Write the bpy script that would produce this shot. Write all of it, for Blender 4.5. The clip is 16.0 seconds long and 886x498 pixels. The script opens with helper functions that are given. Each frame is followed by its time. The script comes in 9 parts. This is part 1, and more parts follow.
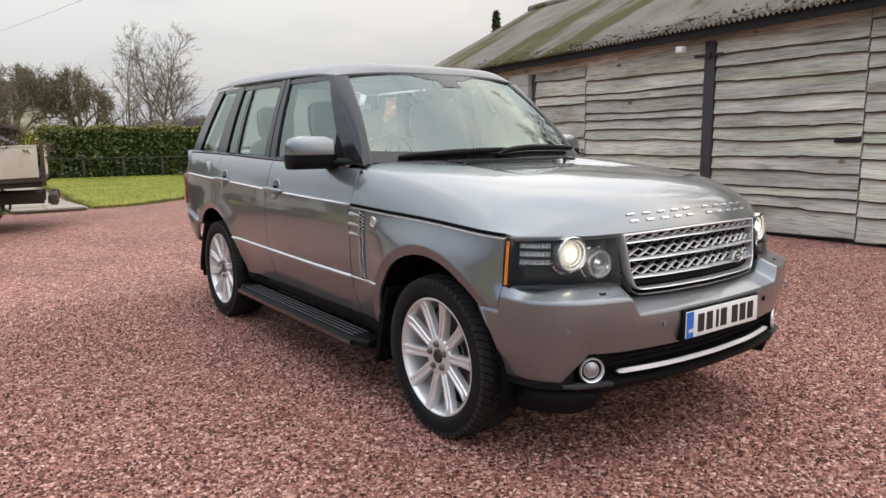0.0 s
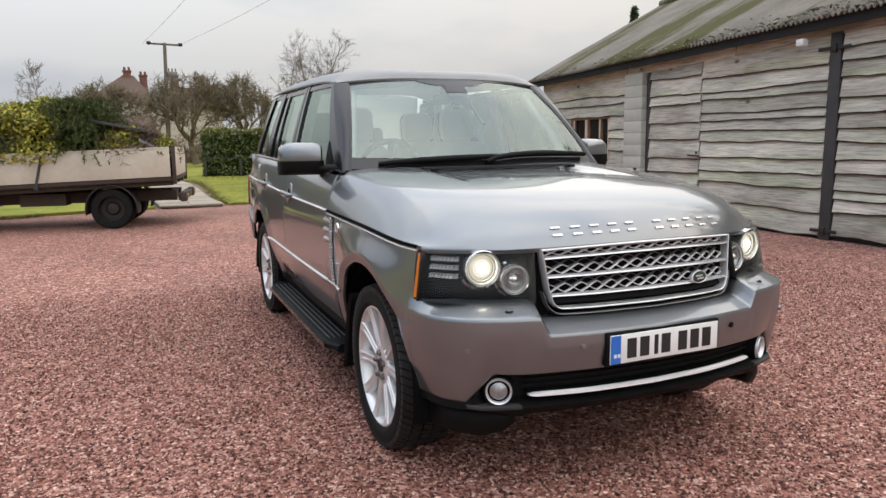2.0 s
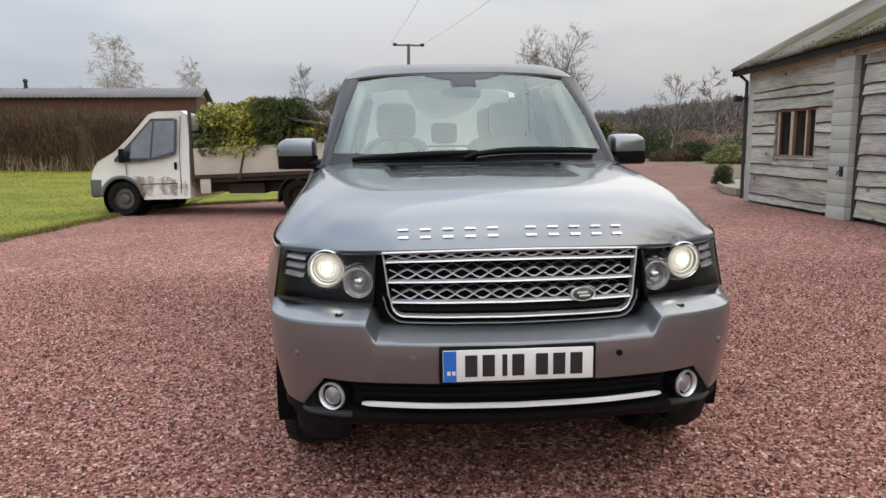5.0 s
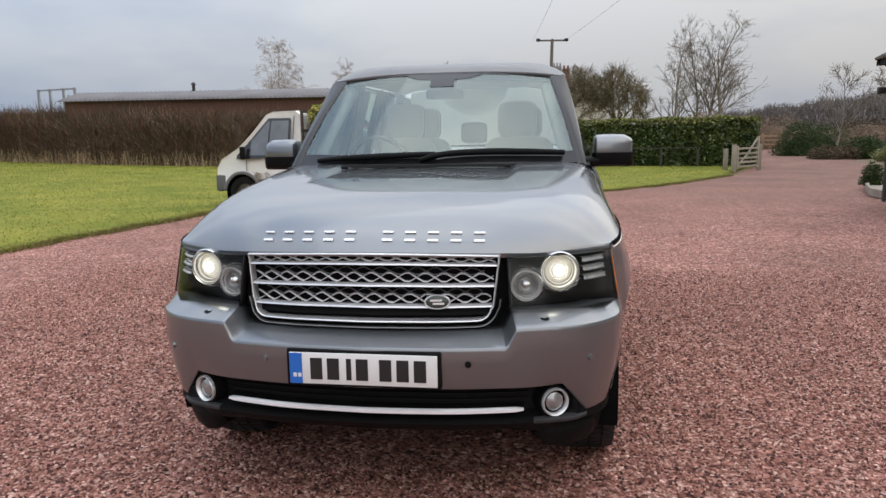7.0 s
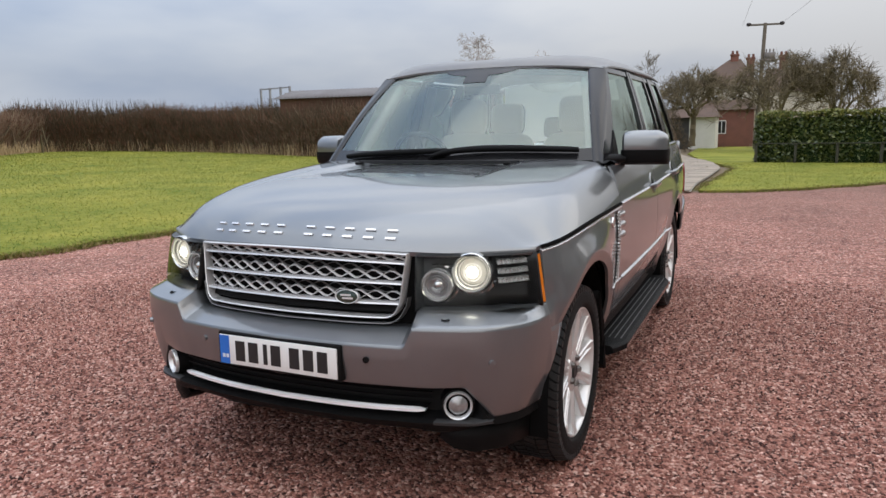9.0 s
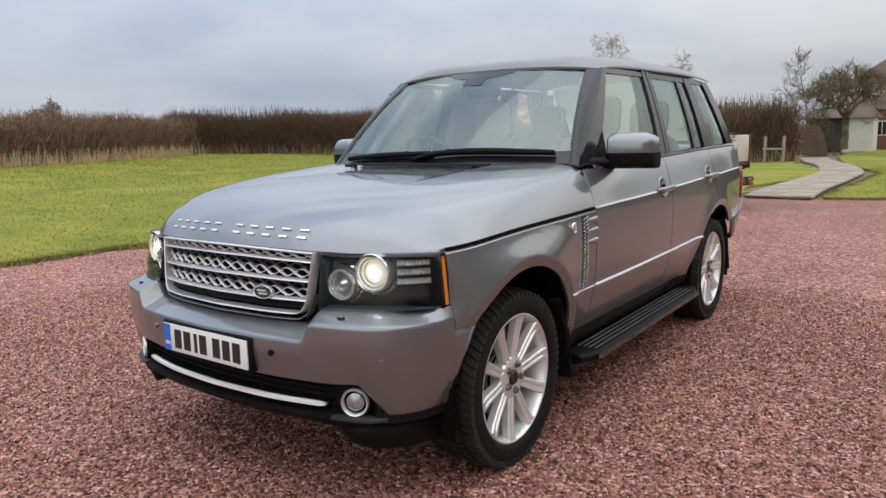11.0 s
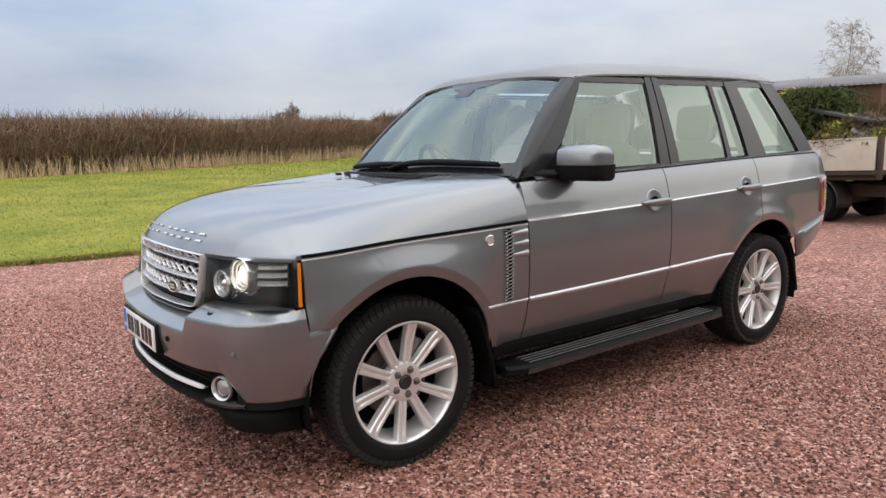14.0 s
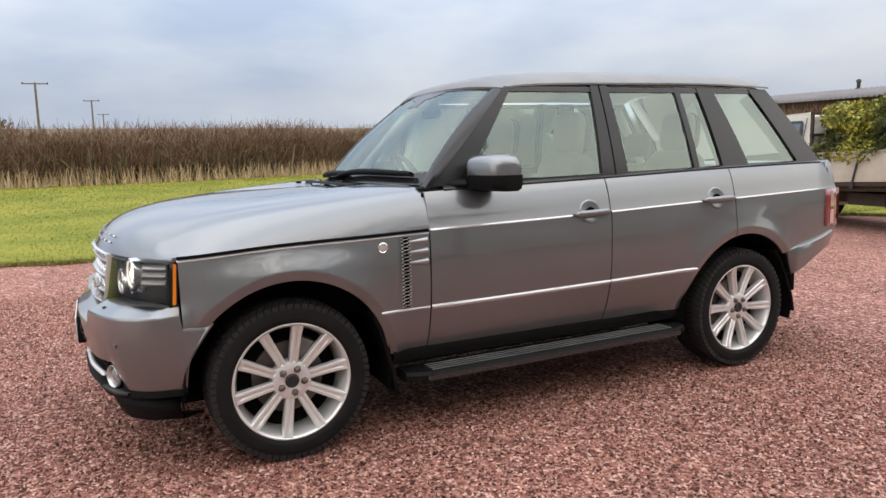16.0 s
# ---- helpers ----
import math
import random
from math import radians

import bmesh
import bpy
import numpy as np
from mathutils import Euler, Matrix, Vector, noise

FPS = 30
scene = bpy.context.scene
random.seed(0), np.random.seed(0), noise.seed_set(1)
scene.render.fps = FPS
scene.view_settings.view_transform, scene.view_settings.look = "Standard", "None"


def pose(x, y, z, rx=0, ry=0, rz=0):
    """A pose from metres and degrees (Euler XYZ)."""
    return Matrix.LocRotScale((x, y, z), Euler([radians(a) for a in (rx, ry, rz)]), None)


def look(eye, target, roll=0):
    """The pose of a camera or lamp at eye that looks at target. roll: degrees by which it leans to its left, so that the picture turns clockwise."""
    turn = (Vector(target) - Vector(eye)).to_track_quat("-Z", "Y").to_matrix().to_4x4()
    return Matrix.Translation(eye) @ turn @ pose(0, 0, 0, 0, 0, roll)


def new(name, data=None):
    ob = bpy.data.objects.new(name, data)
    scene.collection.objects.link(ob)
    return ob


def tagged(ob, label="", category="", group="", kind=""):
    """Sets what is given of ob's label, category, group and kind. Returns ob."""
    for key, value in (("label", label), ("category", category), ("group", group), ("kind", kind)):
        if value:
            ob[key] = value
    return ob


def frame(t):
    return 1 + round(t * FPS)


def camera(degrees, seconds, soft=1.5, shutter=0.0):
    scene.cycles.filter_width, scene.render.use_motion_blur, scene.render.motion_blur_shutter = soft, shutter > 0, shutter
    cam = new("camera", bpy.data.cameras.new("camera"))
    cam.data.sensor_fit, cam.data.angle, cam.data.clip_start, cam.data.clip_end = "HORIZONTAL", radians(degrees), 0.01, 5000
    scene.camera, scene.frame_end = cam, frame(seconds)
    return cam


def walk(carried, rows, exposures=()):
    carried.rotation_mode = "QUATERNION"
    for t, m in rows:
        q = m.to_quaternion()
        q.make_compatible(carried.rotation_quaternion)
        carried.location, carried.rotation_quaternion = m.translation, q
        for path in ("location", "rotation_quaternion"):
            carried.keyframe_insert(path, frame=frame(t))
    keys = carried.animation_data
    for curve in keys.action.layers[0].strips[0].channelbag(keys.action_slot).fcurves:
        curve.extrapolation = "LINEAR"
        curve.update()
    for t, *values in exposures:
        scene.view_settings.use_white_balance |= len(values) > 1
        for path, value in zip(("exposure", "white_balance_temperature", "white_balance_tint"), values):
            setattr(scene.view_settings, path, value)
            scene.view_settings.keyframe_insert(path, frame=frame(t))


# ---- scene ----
cam = camera(64.4, 16.0)
METRES, EYE, TILT, LEAN, TURN = 7.877, 1.331, 0.0, 0.0, -36.0
ROWS = [
    (0.0, 0.0, 0.0, 0.0, -0.11, -8.76, 0.71),
    (0.5, 0.0285, 0.012, 0.0011, 2.05, -8.98, 0.75),
    (1.0, 0.0576, 0.013, 0.0004, 5.48, -8.9, 0.76),
    (1.5, 0.088, 0.0056, 0.002, 8.82, -8.61, 0.77),
    (2.0, 0.1177, 0.0196, 0.0029, 12.47, -8.6, 0.79),
    (2.5, 0.1477, 0.0402, 0.0012, 15.72, -8.52, 0.82),
    (3.0, 0.1828, 0.0432, 0.0004, 19.27, -8.28, 0.78),
    (5.5, 0.307, 0.1214, 0.0015, 35.03, -8.81, 0.83),
    (6.0, 0.3306, 0.1453, 0.0002, 37.72, -8.75, 0.87),
    (6.5, 0.3621, 0.1615, 0.003, 40.88, -8.77, 0.9),
    (7.0, 0.3833, 0.1863, 0.003, 44.62, -8.9, 0.94),
    (7.5, 0.4054, 0.2138, 0.0015, 48.84, -8.89, 0.95),
    (8.0, 0.4379, 0.2321, 0.0021, 52.91, -8.96, 0.94),
    (8.5, 0.4544, 0.2556, 0.0037, 56.83, -9.14, 0.94),
    (9.0, 0.4607, 0.2868, 0.0031, 60.91, -9.17, 0.97),
    (11.5, 0.5191, 0.3989, 0.0014, 74.46, -8.71, 1.11),
    (12.0, 0.528, 0.4223, 0.003, 77.53, -8.74, 1.12),
    (12.5, 0.5266, 0.454, 0.0019, 80.95, -8.76, 1.15),
    (13.0, 0.5337, 0.4838, 0.0019, 84.06, -8.62, 1.16),
    (13.5, 0.5485, 0.5134, 0.0045, 86.61, -8.5, 1.2),
    (14.0, 0.5503, 0.5418, 0.0063, 89.07, -8.5, 1.21),
    (14.5, 0.5458, 0.5766, 0.0056, 91.69, -8.27, 1.23),
    (15.0, 0.5567, 0.608, 0.0058, 94.26, -7.87, 1.18),
    (15.5, 0.5616, 0.6429, 0.0055, 96.74, -7.71, 1.22),
    (16.0, 0.5501, 0.6797, 0.0048, 99.61, -7.65, 1.26),
]
walk(cam, [(t, pose(-2.673, -2.531, EYE, TILT, LEAN, TURN) @ pose(METRES * x, METRES * y, METRES * z, 90 + pitch, roll, yaw)) for t, x, y, z, yaw, pitch, roll in ROWS],
     ((0.0, 0.27, 6700, 9), (2.0, 0.22, 6670, 9), (7.0, 0.02, 6450, 10), (9.0, 0.03, 6430, 10), (12.5, 0.17, 6620, 10), (16.0, 0.35, 6740, 10)))

# ---- world, sun ----
world = bpy.data.worlds.new("overcast_sky")
scene.world = world
world.use_nodes = True
wn, wl = world.node_tree.nodes, world.node_tree.links
wn.clear()
w_out = wn.new("ShaderNodeOutputWorld")
w_bg = wn.new("ShaderNodeBackground")
w_sky = wn.new("ShaderNodeTexSky")
w_sky.sky_type = "NISHITA"
w_sky.sun_disc = False
w_sky.sun_elevation, w_sky.sun_rotation = radians(34), radians(106)
w_sky.dust_density, w_sky.air_density = 4.0, 1.5
w_co = wn.new("ShaderNodeTexCoord")
w_map = wn.new("ShaderNodeMapping")
w_map.inputs["Scale"].default_value = (1.0, 1.0, 3.2)
w_noise = wn.new("ShaderNodeTexNoise")
w_noise.inputs["Scale"].default_value = 1.5
w_noise.inputs["Detail"].default_value = 5.0
w_noise.inputs["Roughness"].default_value = 0.5
w_ramp = wn.new("ShaderNodeValToRGB")
w_ramp.color_ramp.elements[0].position, w_ramp.color_ramp.elements[0].color = 0.37, (3.35, 3.88, 4.9, 1)
w_ramp.color_ramp.elements[1].position, w_ramp.color_ramp.elements[1].color = 0.62, (6.1, 6.15, 6.3, 1)
w_mix = wn.new("ShaderNodeMix")
w_mix.data_type = "RGBA"
w_mix.inputs["Factor"].default_value = 0.93
wl.new(w_co.outputs["Generated"], w_map.inputs["Vector"])
wl.new(w_map.outputs["Vector"], w_noise.inputs["Vector"])
wl.new(w_noise.outputs["Fac"], w_ramp.inputs["Fac"])
wl.new(w_sky.outputs["Color"], w_mix.inputs["A"])
wl.new(w_ramp.outputs["Color"], w_mix.inputs["B"])
# an overcast sky is about three times as bright overhead as at the horizon
w_sep, w_up = wn.new("ShaderNodeSeparateXYZ"), wn.new("ShaderNodeMapRange")
w_up.inputs["From Min"].default_value, w_up.inputs["From Max"].default_value = 0.08, 1.0
w_up.inputs["To Min"].default_value, w_up.inputs["To Max"].default_value = 1.0, 3.4
w_mul = wn.new("ShaderNodeMix")
w_mul.data_type, w_mul.blend_type = "RGBA", "MULTIPLY"
w_mul.inputs["Factor"].default_value = 1.0
wl.new(w_co.outputs["Generated"], w_sep.inputs["Vector"])
wl.new(w_sep.outputs["Z"], w_up.inputs["Value"])
wl.new(w_mix.outputs["Result"], w_mul.inputs["A"])
wl.new(w_up.outputs["Result"], w_mul.inputs["B"])
w_side = wn.new("ShaderNodeMapRange")
w_side.inputs["From Min"].default_value, w_side.inputs["From Max"].default_value = -0.8, 0.8
wl.new(w_sep.outputs["X"], w_side.inputs["Value"])
w_tint = wn.new("ShaderNodeMix")
w_tint.data_type = "RGBA"
w_tint.inputs["A"].default_value, w_tint.inputs["B"].default_value = (0.945, 1.0, 1.075, 1), (0.985, 0.94, 0.89, 1)
wl.new(w_side.outputs["Result"], w_tint.inputs["Factor"])
w_fin = wn.new("ShaderNodeMix")
w_fin.data_type, w_fin.blend_type = "RGBA", "MULTIPLY"
w_fin.inputs["Factor"].default_value = 1.0
wl.new(w_mul.outputs["Result"], w_fin.inputs["A"])
wl.new(w_tint.outputs["Result"], w_fin.inputs["B"])
wl.new(w_fin.outputs["Result"], w_bg.inputs["Color"])
wl.new(w_bg.outputs["Background"], w_out.inputs["Surface"])
w_bg.inputs["Strength"].default_value = 0.099
sun = new("sun", bpy.data.lights.new("sun", "SUN"))
sun.data.energy, sun.data.angle, sun.data.color = 1.7, radians(160), (1.0, 0.96, 0.9)
sun.matrix_world = look((24, -7, 17), (0, 0, 0))

# ---- materials ----


def material(name, base, rough=0.6, metal=0.0, spots=None, scale=6.0, fine=60.0, bump=0.0, bump_scale=None, spec=0.5, coat=0.0, vary=0.0, stretch=(1, 1, 1), fine_amount=0.35, detail=4.0):
    """A surface with two scales of colour variation and a fine relief, in object metres."""
    m = bpy.data.materials.new(name)
    m.use_nodes = True
    n, l = m.node_tree.nodes, m.node_tree.links
    p = n["Principled BSDF"]
    p.inputs["Roughness"].default_value, p.inputs["Metallic"].default_value = rough, metal
    p.inputs["Specular IOR Level"].default_value = spec
    p.inputs["Coat Weight"].default_value, p.inputs["Coat Roughness"].default_value = coat, 0.04
    p.inputs["Base Color"].default_value = (*base, 1)
    co = n.new("ShaderNodeTexCoord")
    mp = n.new("ShaderNodeMapping")
    mp.inputs["Scale"].default_value = stretch
    l.new(co.outputs["Object"], mp.inputs["Vector"])
    if spots:
        a, b = n.new("ShaderNodeTexNoise"), n.new("ShaderNodeTexNoise")
        for t, s in ((a, scale), (b, fine)):
            t.inputs["Scale"].default_value, t.inputs["Detail"].default_value = s, detail
            l.new(mp.outputs["Vector"], t.inputs["Vector"])
        mx = n.new("ShaderNodeMix")
        mx.data_type = "RGBA"
        mx.inputs["A"].default_value, mx.inputs["B"].default_value = (*base, 1), (*spots, 1)
        add = n.new("ShaderNodeMath")
        add.operation = "MULTIPLY_ADD"
        add.inputs[1].default_value = fine_amount
        l.new(b.outputs["Fac"], add.inputs[0])
        sub = n.new("ShaderNodeMath")
        sub.operation = "MULTIPLY_ADD"
        sub.inputs[1].default_value, sub.inputs[2].default_value = 1.6, -0.3 - fine_amount / 2
        l.new(a.outputs["Fac"], sub.inputs[0])
        l.new(sub.outputs[0], add.inputs[2])
        add.use_clamp = True
        l.new(add.outputs[0], mx.inputs["Factor"])
        col = mx.outputs["Result"]
        if vary:
            info = n.new("ShaderNodeObjectInfo")
            hsv = n.new("ShaderNodeHueSaturation")
            mr = n.new("ShaderNodeMapRange")
            mr.inputs["To Min"].default_value, mr.inputs["To Max"].default_value = 1 - vary, 1 + vary
            l.new(info.outputs["Random"], mr.inputs["Value"])
            l.new(mr.outputs["Result"], hsv.inputs["Value"])
            l.new(col, hsv.inputs["Color"])
            col = hsv.outputs["Color"]
        l.new(col, p.inputs["Base Color"])
    if bump:
        t = n.new("ShaderNodeTexNoise")
        t.inputs["Scale"].default_value, t.inputs["Detail"].default_value = bump_scale or fine, 6
        l.new(mp.outputs["Vector"], t.inputs["Vector"])
        bp = n.new("ShaderNodeBump")
        bp.inputs["Strength"].default_value, bp.inputs["Distance"].default_value = min(1.0, bump), 0.01
        l.new(t.outputs["Fac"], bp.inputs["Height"])
        l.new(bp.outputs["Normal"], p.inputs["Normal"])
    return m


def island_material(name, colours, rough=0.8, spec=0.3, both=0.0):
    """Many small pieces in one mesh, each with a colour of its own."""
    m = bpy.data.materials.new(name)
    m.use_nodes = True
    n, l = m.node_tree.nodes, m.node_tree.links
    p = n["Principled BSDF"]
    p.inputs["Roughness"].default_value, p.inputs["Specular IOR Level"].default_value = rough, spec
    g = n.new("ShaderNodeNewGeometry")
    r = n.new("ShaderNodeValToRGB")
    r.color_ramp.elements[0].color = (*colours[0], 1)
    r.color_ramp.elements[1].color = (*colours[-1], 1)
    for i, c in enumerate(colours[1:-1], 1):
        r.color_ramp.elements.new(i / (len(colours) - 1)).color = (*c, 1)
    l.new(g.outputs["Random Per Island"], r.inputs["Fac"])
    l.new(r.outputs["Color"], p.inputs["Base Color"])
    if both:
        p.inputs["Subsurface Weight"].default_value = 0.0
    return m


def glass(name, tint, rough=0.0, ior=1.5, mirror=(1, 1, 1)):
    """A thin pane: it lets light through, tinted, and mirrors by its angle."""
    m = bpy.data.materials.new(name)
    m.use_nodes = True
    n, l = m.node_tree.nodes, m.node_tree.links
    n.clear()
    o, mx = n.new("ShaderNodeOutputMaterial"), n.new("ShaderNodeMixShader")
    t, g, f = n.new("ShaderNodeBsdfTransparent"), n.new("ShaderNodeBsdfGlossy"), n.new("ShaderNodeFresnel")
    t.inputs["Color"].default_value = (*tint, 1)
    g.inputs["Roughness"].default_value = rough
    g.inputs["Color"].default_value = (*mirror, 1)
    f.inputs["IOR"].default_value = ior
    l.new(f.outputs["Fac"], mx.inputs["Fac"])
    l.new(t.outputs["BSDF"], mx.inputs[1])
    l.new(g.outputs["BSDF"], mx.inputs[2])
    l.new(mx.outputs["Shader"], o.inputs["Surface"])
    return m


def glow(name, colour, strength):
    m = bpy.data.materials.new(name)
    m.use_nodes = True
    p = m.node_tree.nodes["Principled BSDF"]
    p.inputs["Base Color"].default_value = (0.8, 0.8, 0.8, 1)
    p.inputs["Emission Color"].default_value, p.inputs["Emission Strength"].default_value = (*colour, 1), strength
    return m


PAINT = material("grey_metallic_paint", (0.179, 0.191, 0.202), 0.34, 0.74, (0.198, 0.211, 0.222), 3.0, 900.0, coat=1.0)
PAINT.node_tree.nodes["Principled BSDF"].inputs["Coat IOR"].default_value = 1.7
PAINT.node_tree.nodes["Principled BSDF"].inputs["Coat Roughness"].default_value = 0.05
# rougher copy of the body paint, holding down the sky's glare on the roof
PAINT_DULL = material("dull_roof_paint", (0.20, 0.205, 0.215), 0.55, 0.45, (0.25, 0.245, 0.24), 5.0, 260.0, coat=0.35)
PAINT_DULL.node_tree.nodes["Principled BSDF"].inputs["Coat Roughness"].default_value = 0.3
PAINT_SATIN = material("paint_edge", (0.33, 0.33, 0.335), 0.3, 0.75, (0.36, 0.36, 0.36), 3.0, 300.0, coat=1.0)
GLOSS_BLACK = material("gloss_black_pillar", (0.018, 0.018, 0.02), 0.18, 0.0, (0.026, 0.026, 0.028), 5.0, 60.0, coat=0.6)
PILLAR = material("satin_black_pillar", (0.014, 0.014, 0.0155), 0.16, 0.0, (0.02, 0.02, 0.022), 6.0, 200.0, spec=0.45)
LAMP_BLACK = material("lamp_housing_black", (0.005, 0.005, 0.0055), 0.3, 0.0, (0.009, 0.009, 0.009), 20.0, 200.0, spec=0.3)
PLASTIC = material("black_plastic", (0.004, 0.004, 0.0043), 0.55, 0.0, (0.007, 0.007, 0.007), 8.0, 400.0, bump=0.15, bump_scale=600, spec=0.12)
RUBBER = material("tyre_rubber", (0.0055, 0.0055, 0.006), 0.75, 0.0, (0.011, 0.0105, 0.01), 9.0, 120.0, bump=0.2, bump_scale=200, spec=0.2)
# paler than the other black plastic, for the light its top catches
LEDGE = material("lit_plastic_ledge", (0.03, 0.03, 0.031), 0.5, 0.0, (0.045, 0.045, 0.045), 8.0, 300.0, spec=0.3)
# near black for gaps and hollows, whose shade is put into the colour
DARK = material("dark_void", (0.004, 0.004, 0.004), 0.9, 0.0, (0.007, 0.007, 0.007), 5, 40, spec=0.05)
TREAD = material("tyre_tread", (0.012, 0.012, 0.0125), 0.6, 0.0, (0.024, 0.023, 0.022), 12.0, 140.0, bump=0.2, bump_scale=200, spec=0.3)
GRILLE_BAR = material("grille_bar_silver", (0.66, 0.66, 0.665), 0.26, 0.6, (0.72, 0.72, 0.72), 10, 200, coat=0.5)
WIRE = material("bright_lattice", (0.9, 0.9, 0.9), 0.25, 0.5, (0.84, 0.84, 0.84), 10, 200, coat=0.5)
# darker copy of the lattice metal: the upper wires' shade is in the colour
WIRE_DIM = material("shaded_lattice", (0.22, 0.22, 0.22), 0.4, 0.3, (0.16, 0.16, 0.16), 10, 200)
RIB = material("grey_rib", (0.22, 0.22, 0.22), 0.35, 0.4, (0.12, 0.12, 0.12), 10, 100)
SILVER = material("silver_paint", (0.64, 0.64, 0.64), 0.27, 0.5, (0.68, 0.68, 0.675), 6, 300, coat=0.4)
ALLOY = material("alloy_wheel", (0.70, 0.695, 0.68), 0.34, 0.5, (0.76, 0.75, 0.74), 8, 200, coat=0.5)
CHROME = material("chrome", (0.8, 0.8, 0.8), 0.09, 1.0, (0.74, 0.74, 0.74), 10, 200)
LETTER = material("bright_silver", (0.82, 0.82, 0.82), 0.25, 0.7, (0.78, 0.78, 0.78), 10, 200)
STEEL = material("brake_disc", (0.22, 0.21, 0.2), 0.45, 0.8, (0.14, 0.12, 0.11), 12, 200)
WINDOW = glass("car_window", (0.90, 1.0, 0.93), ior=2.3, mirror=(0.86, 1.0, 0.92))
WINDSCREEN = glass("windscreen", (0.90, 1.0, 0.94), ior=2.2, mirror=(0.9, 1.0, 0.95))
SHADE_BAND = glass("shade_band", (0.42, 0.66, 0.60), ior=1.02)
TAIL_GLASS = glass("tailgate_glass", (0.30, 0.34, 0.32), ior=1.6)
REAR_WINDOW = glass("rear_window", (0.88, 1.0, 0.92), ior=2.4, mirror=(0.86, 1.0, 0.92))
LENS = glass("lamp_lens", (0.94, 0.95, 0.95), ior=1.28)
PANE_CLEAR = material("lamp_inner", (0.2, 0.2, 0.2), 0.12, 0.5, (0.42, 0.42, 0.42), 40, 200, coat=1.0)
LEATHER = material("cream_leather", (0.8, 0.75, 0.66), 0.5, 0.0, (0.74, 0.69, 0.6), 7, 120, bump=0.15, bump_scale=250)
LEATHER_DARK = material("dark_leather", (0.05, 0.048, 0.046), 0.5, 0.0, (0.07, 0.066, 0.06), 7, 120, bump=0.15, bump_scale=250)
HEADLINING = material("headlining", (0.74, 0.72, 0.67), 0.9, 0.0, (0.7, 0.68, 0.63), 7, 300)
DASH = material("dashboard", (0.14, 0.135, 0.13), 0.6, 0.0, (0.09, 0.088, 0.085), 6, 200, bump=0.1, bump_scale=400)
AMBER = material("amber_lens", (0.5, 0.13, 0.006), 0.15, 0.0, (0.62, 0.18, 0.01), 40, 400)
RED_LENS = material("red_lens", (0.22, 0.03, 0.032), 0.1, 0.0, (0.3, 0.05, 0.05), 30, 300, coat=1.0)
PINK_LENS = material("pale_pink_lens", (0.55, 0.33, 0.32), 0.12, 0.2, (0.75, 0.55, 0.53), 30, 300, coat=1.0)
CLEAR_LENS = material("clear_lens", (0.42, 0.42, 0.41), 0.14, 0.4, (0.62, 0.62, 0.61), 30, 300, coat=1.0)
FACET = material("faceted_reflector", (0.78, 0.78, 0.76), 0.18, 0.75, (0.5, 0.5, 0.49), 70, 300, coat=0.8)
REFLECTOR = material("lamp_reflector", (0.78, 0.78, 0.76), 0.12, 1.0, (0.6, 0.6, 0.6), 40, 300)
BEAM = glow("xenon_beam", (1.0, 0.95, 0.76), 4.5)
# glass and reflector rings glow weakly too: the lens's halo put into emission
HALO = glow("lit_lamp_glass", (1.0, 0.88, 0.58), 0.24)
WARM = glow("glowing_reflector", (1.0, 0.88, 0.6), 0.14)
BLADE_CHROME = material("blade_silver", (0.88, 0.88, 0.88), 0.33, 0.3, (0.84, 0.84, 0.84), 8, 200, coat=0.4)
PLATE_WHITE = material("plate_white", (0.78, 0.78, 0.76), 0.35, 0.0, (0.7, 0.7, 0.68), 12, 100)
PLATE_BLUE = material("plate_blue", (0.02, 0.16, 0.55), 0.35, 0.0, (0.02, 0.13, 0.5), 12, 100)
INK = material("black_ink", (0.012, 0.012, 0.013), 0.45, 0.0, (0.02, 0.02, 0.02), 12, 100)
BADGE_GREEN = material("badge_green", (0.012, 0.03, 0.022), 0.2, 0.0, (0.02, 0.04, 0.03), 30, 200, coat=1.0)
CRISP = material("embossed_white", (0.7, 0.72, 0.74), 0.4, 0.0, (0.64, 0.66, 0.68), 30, 200)


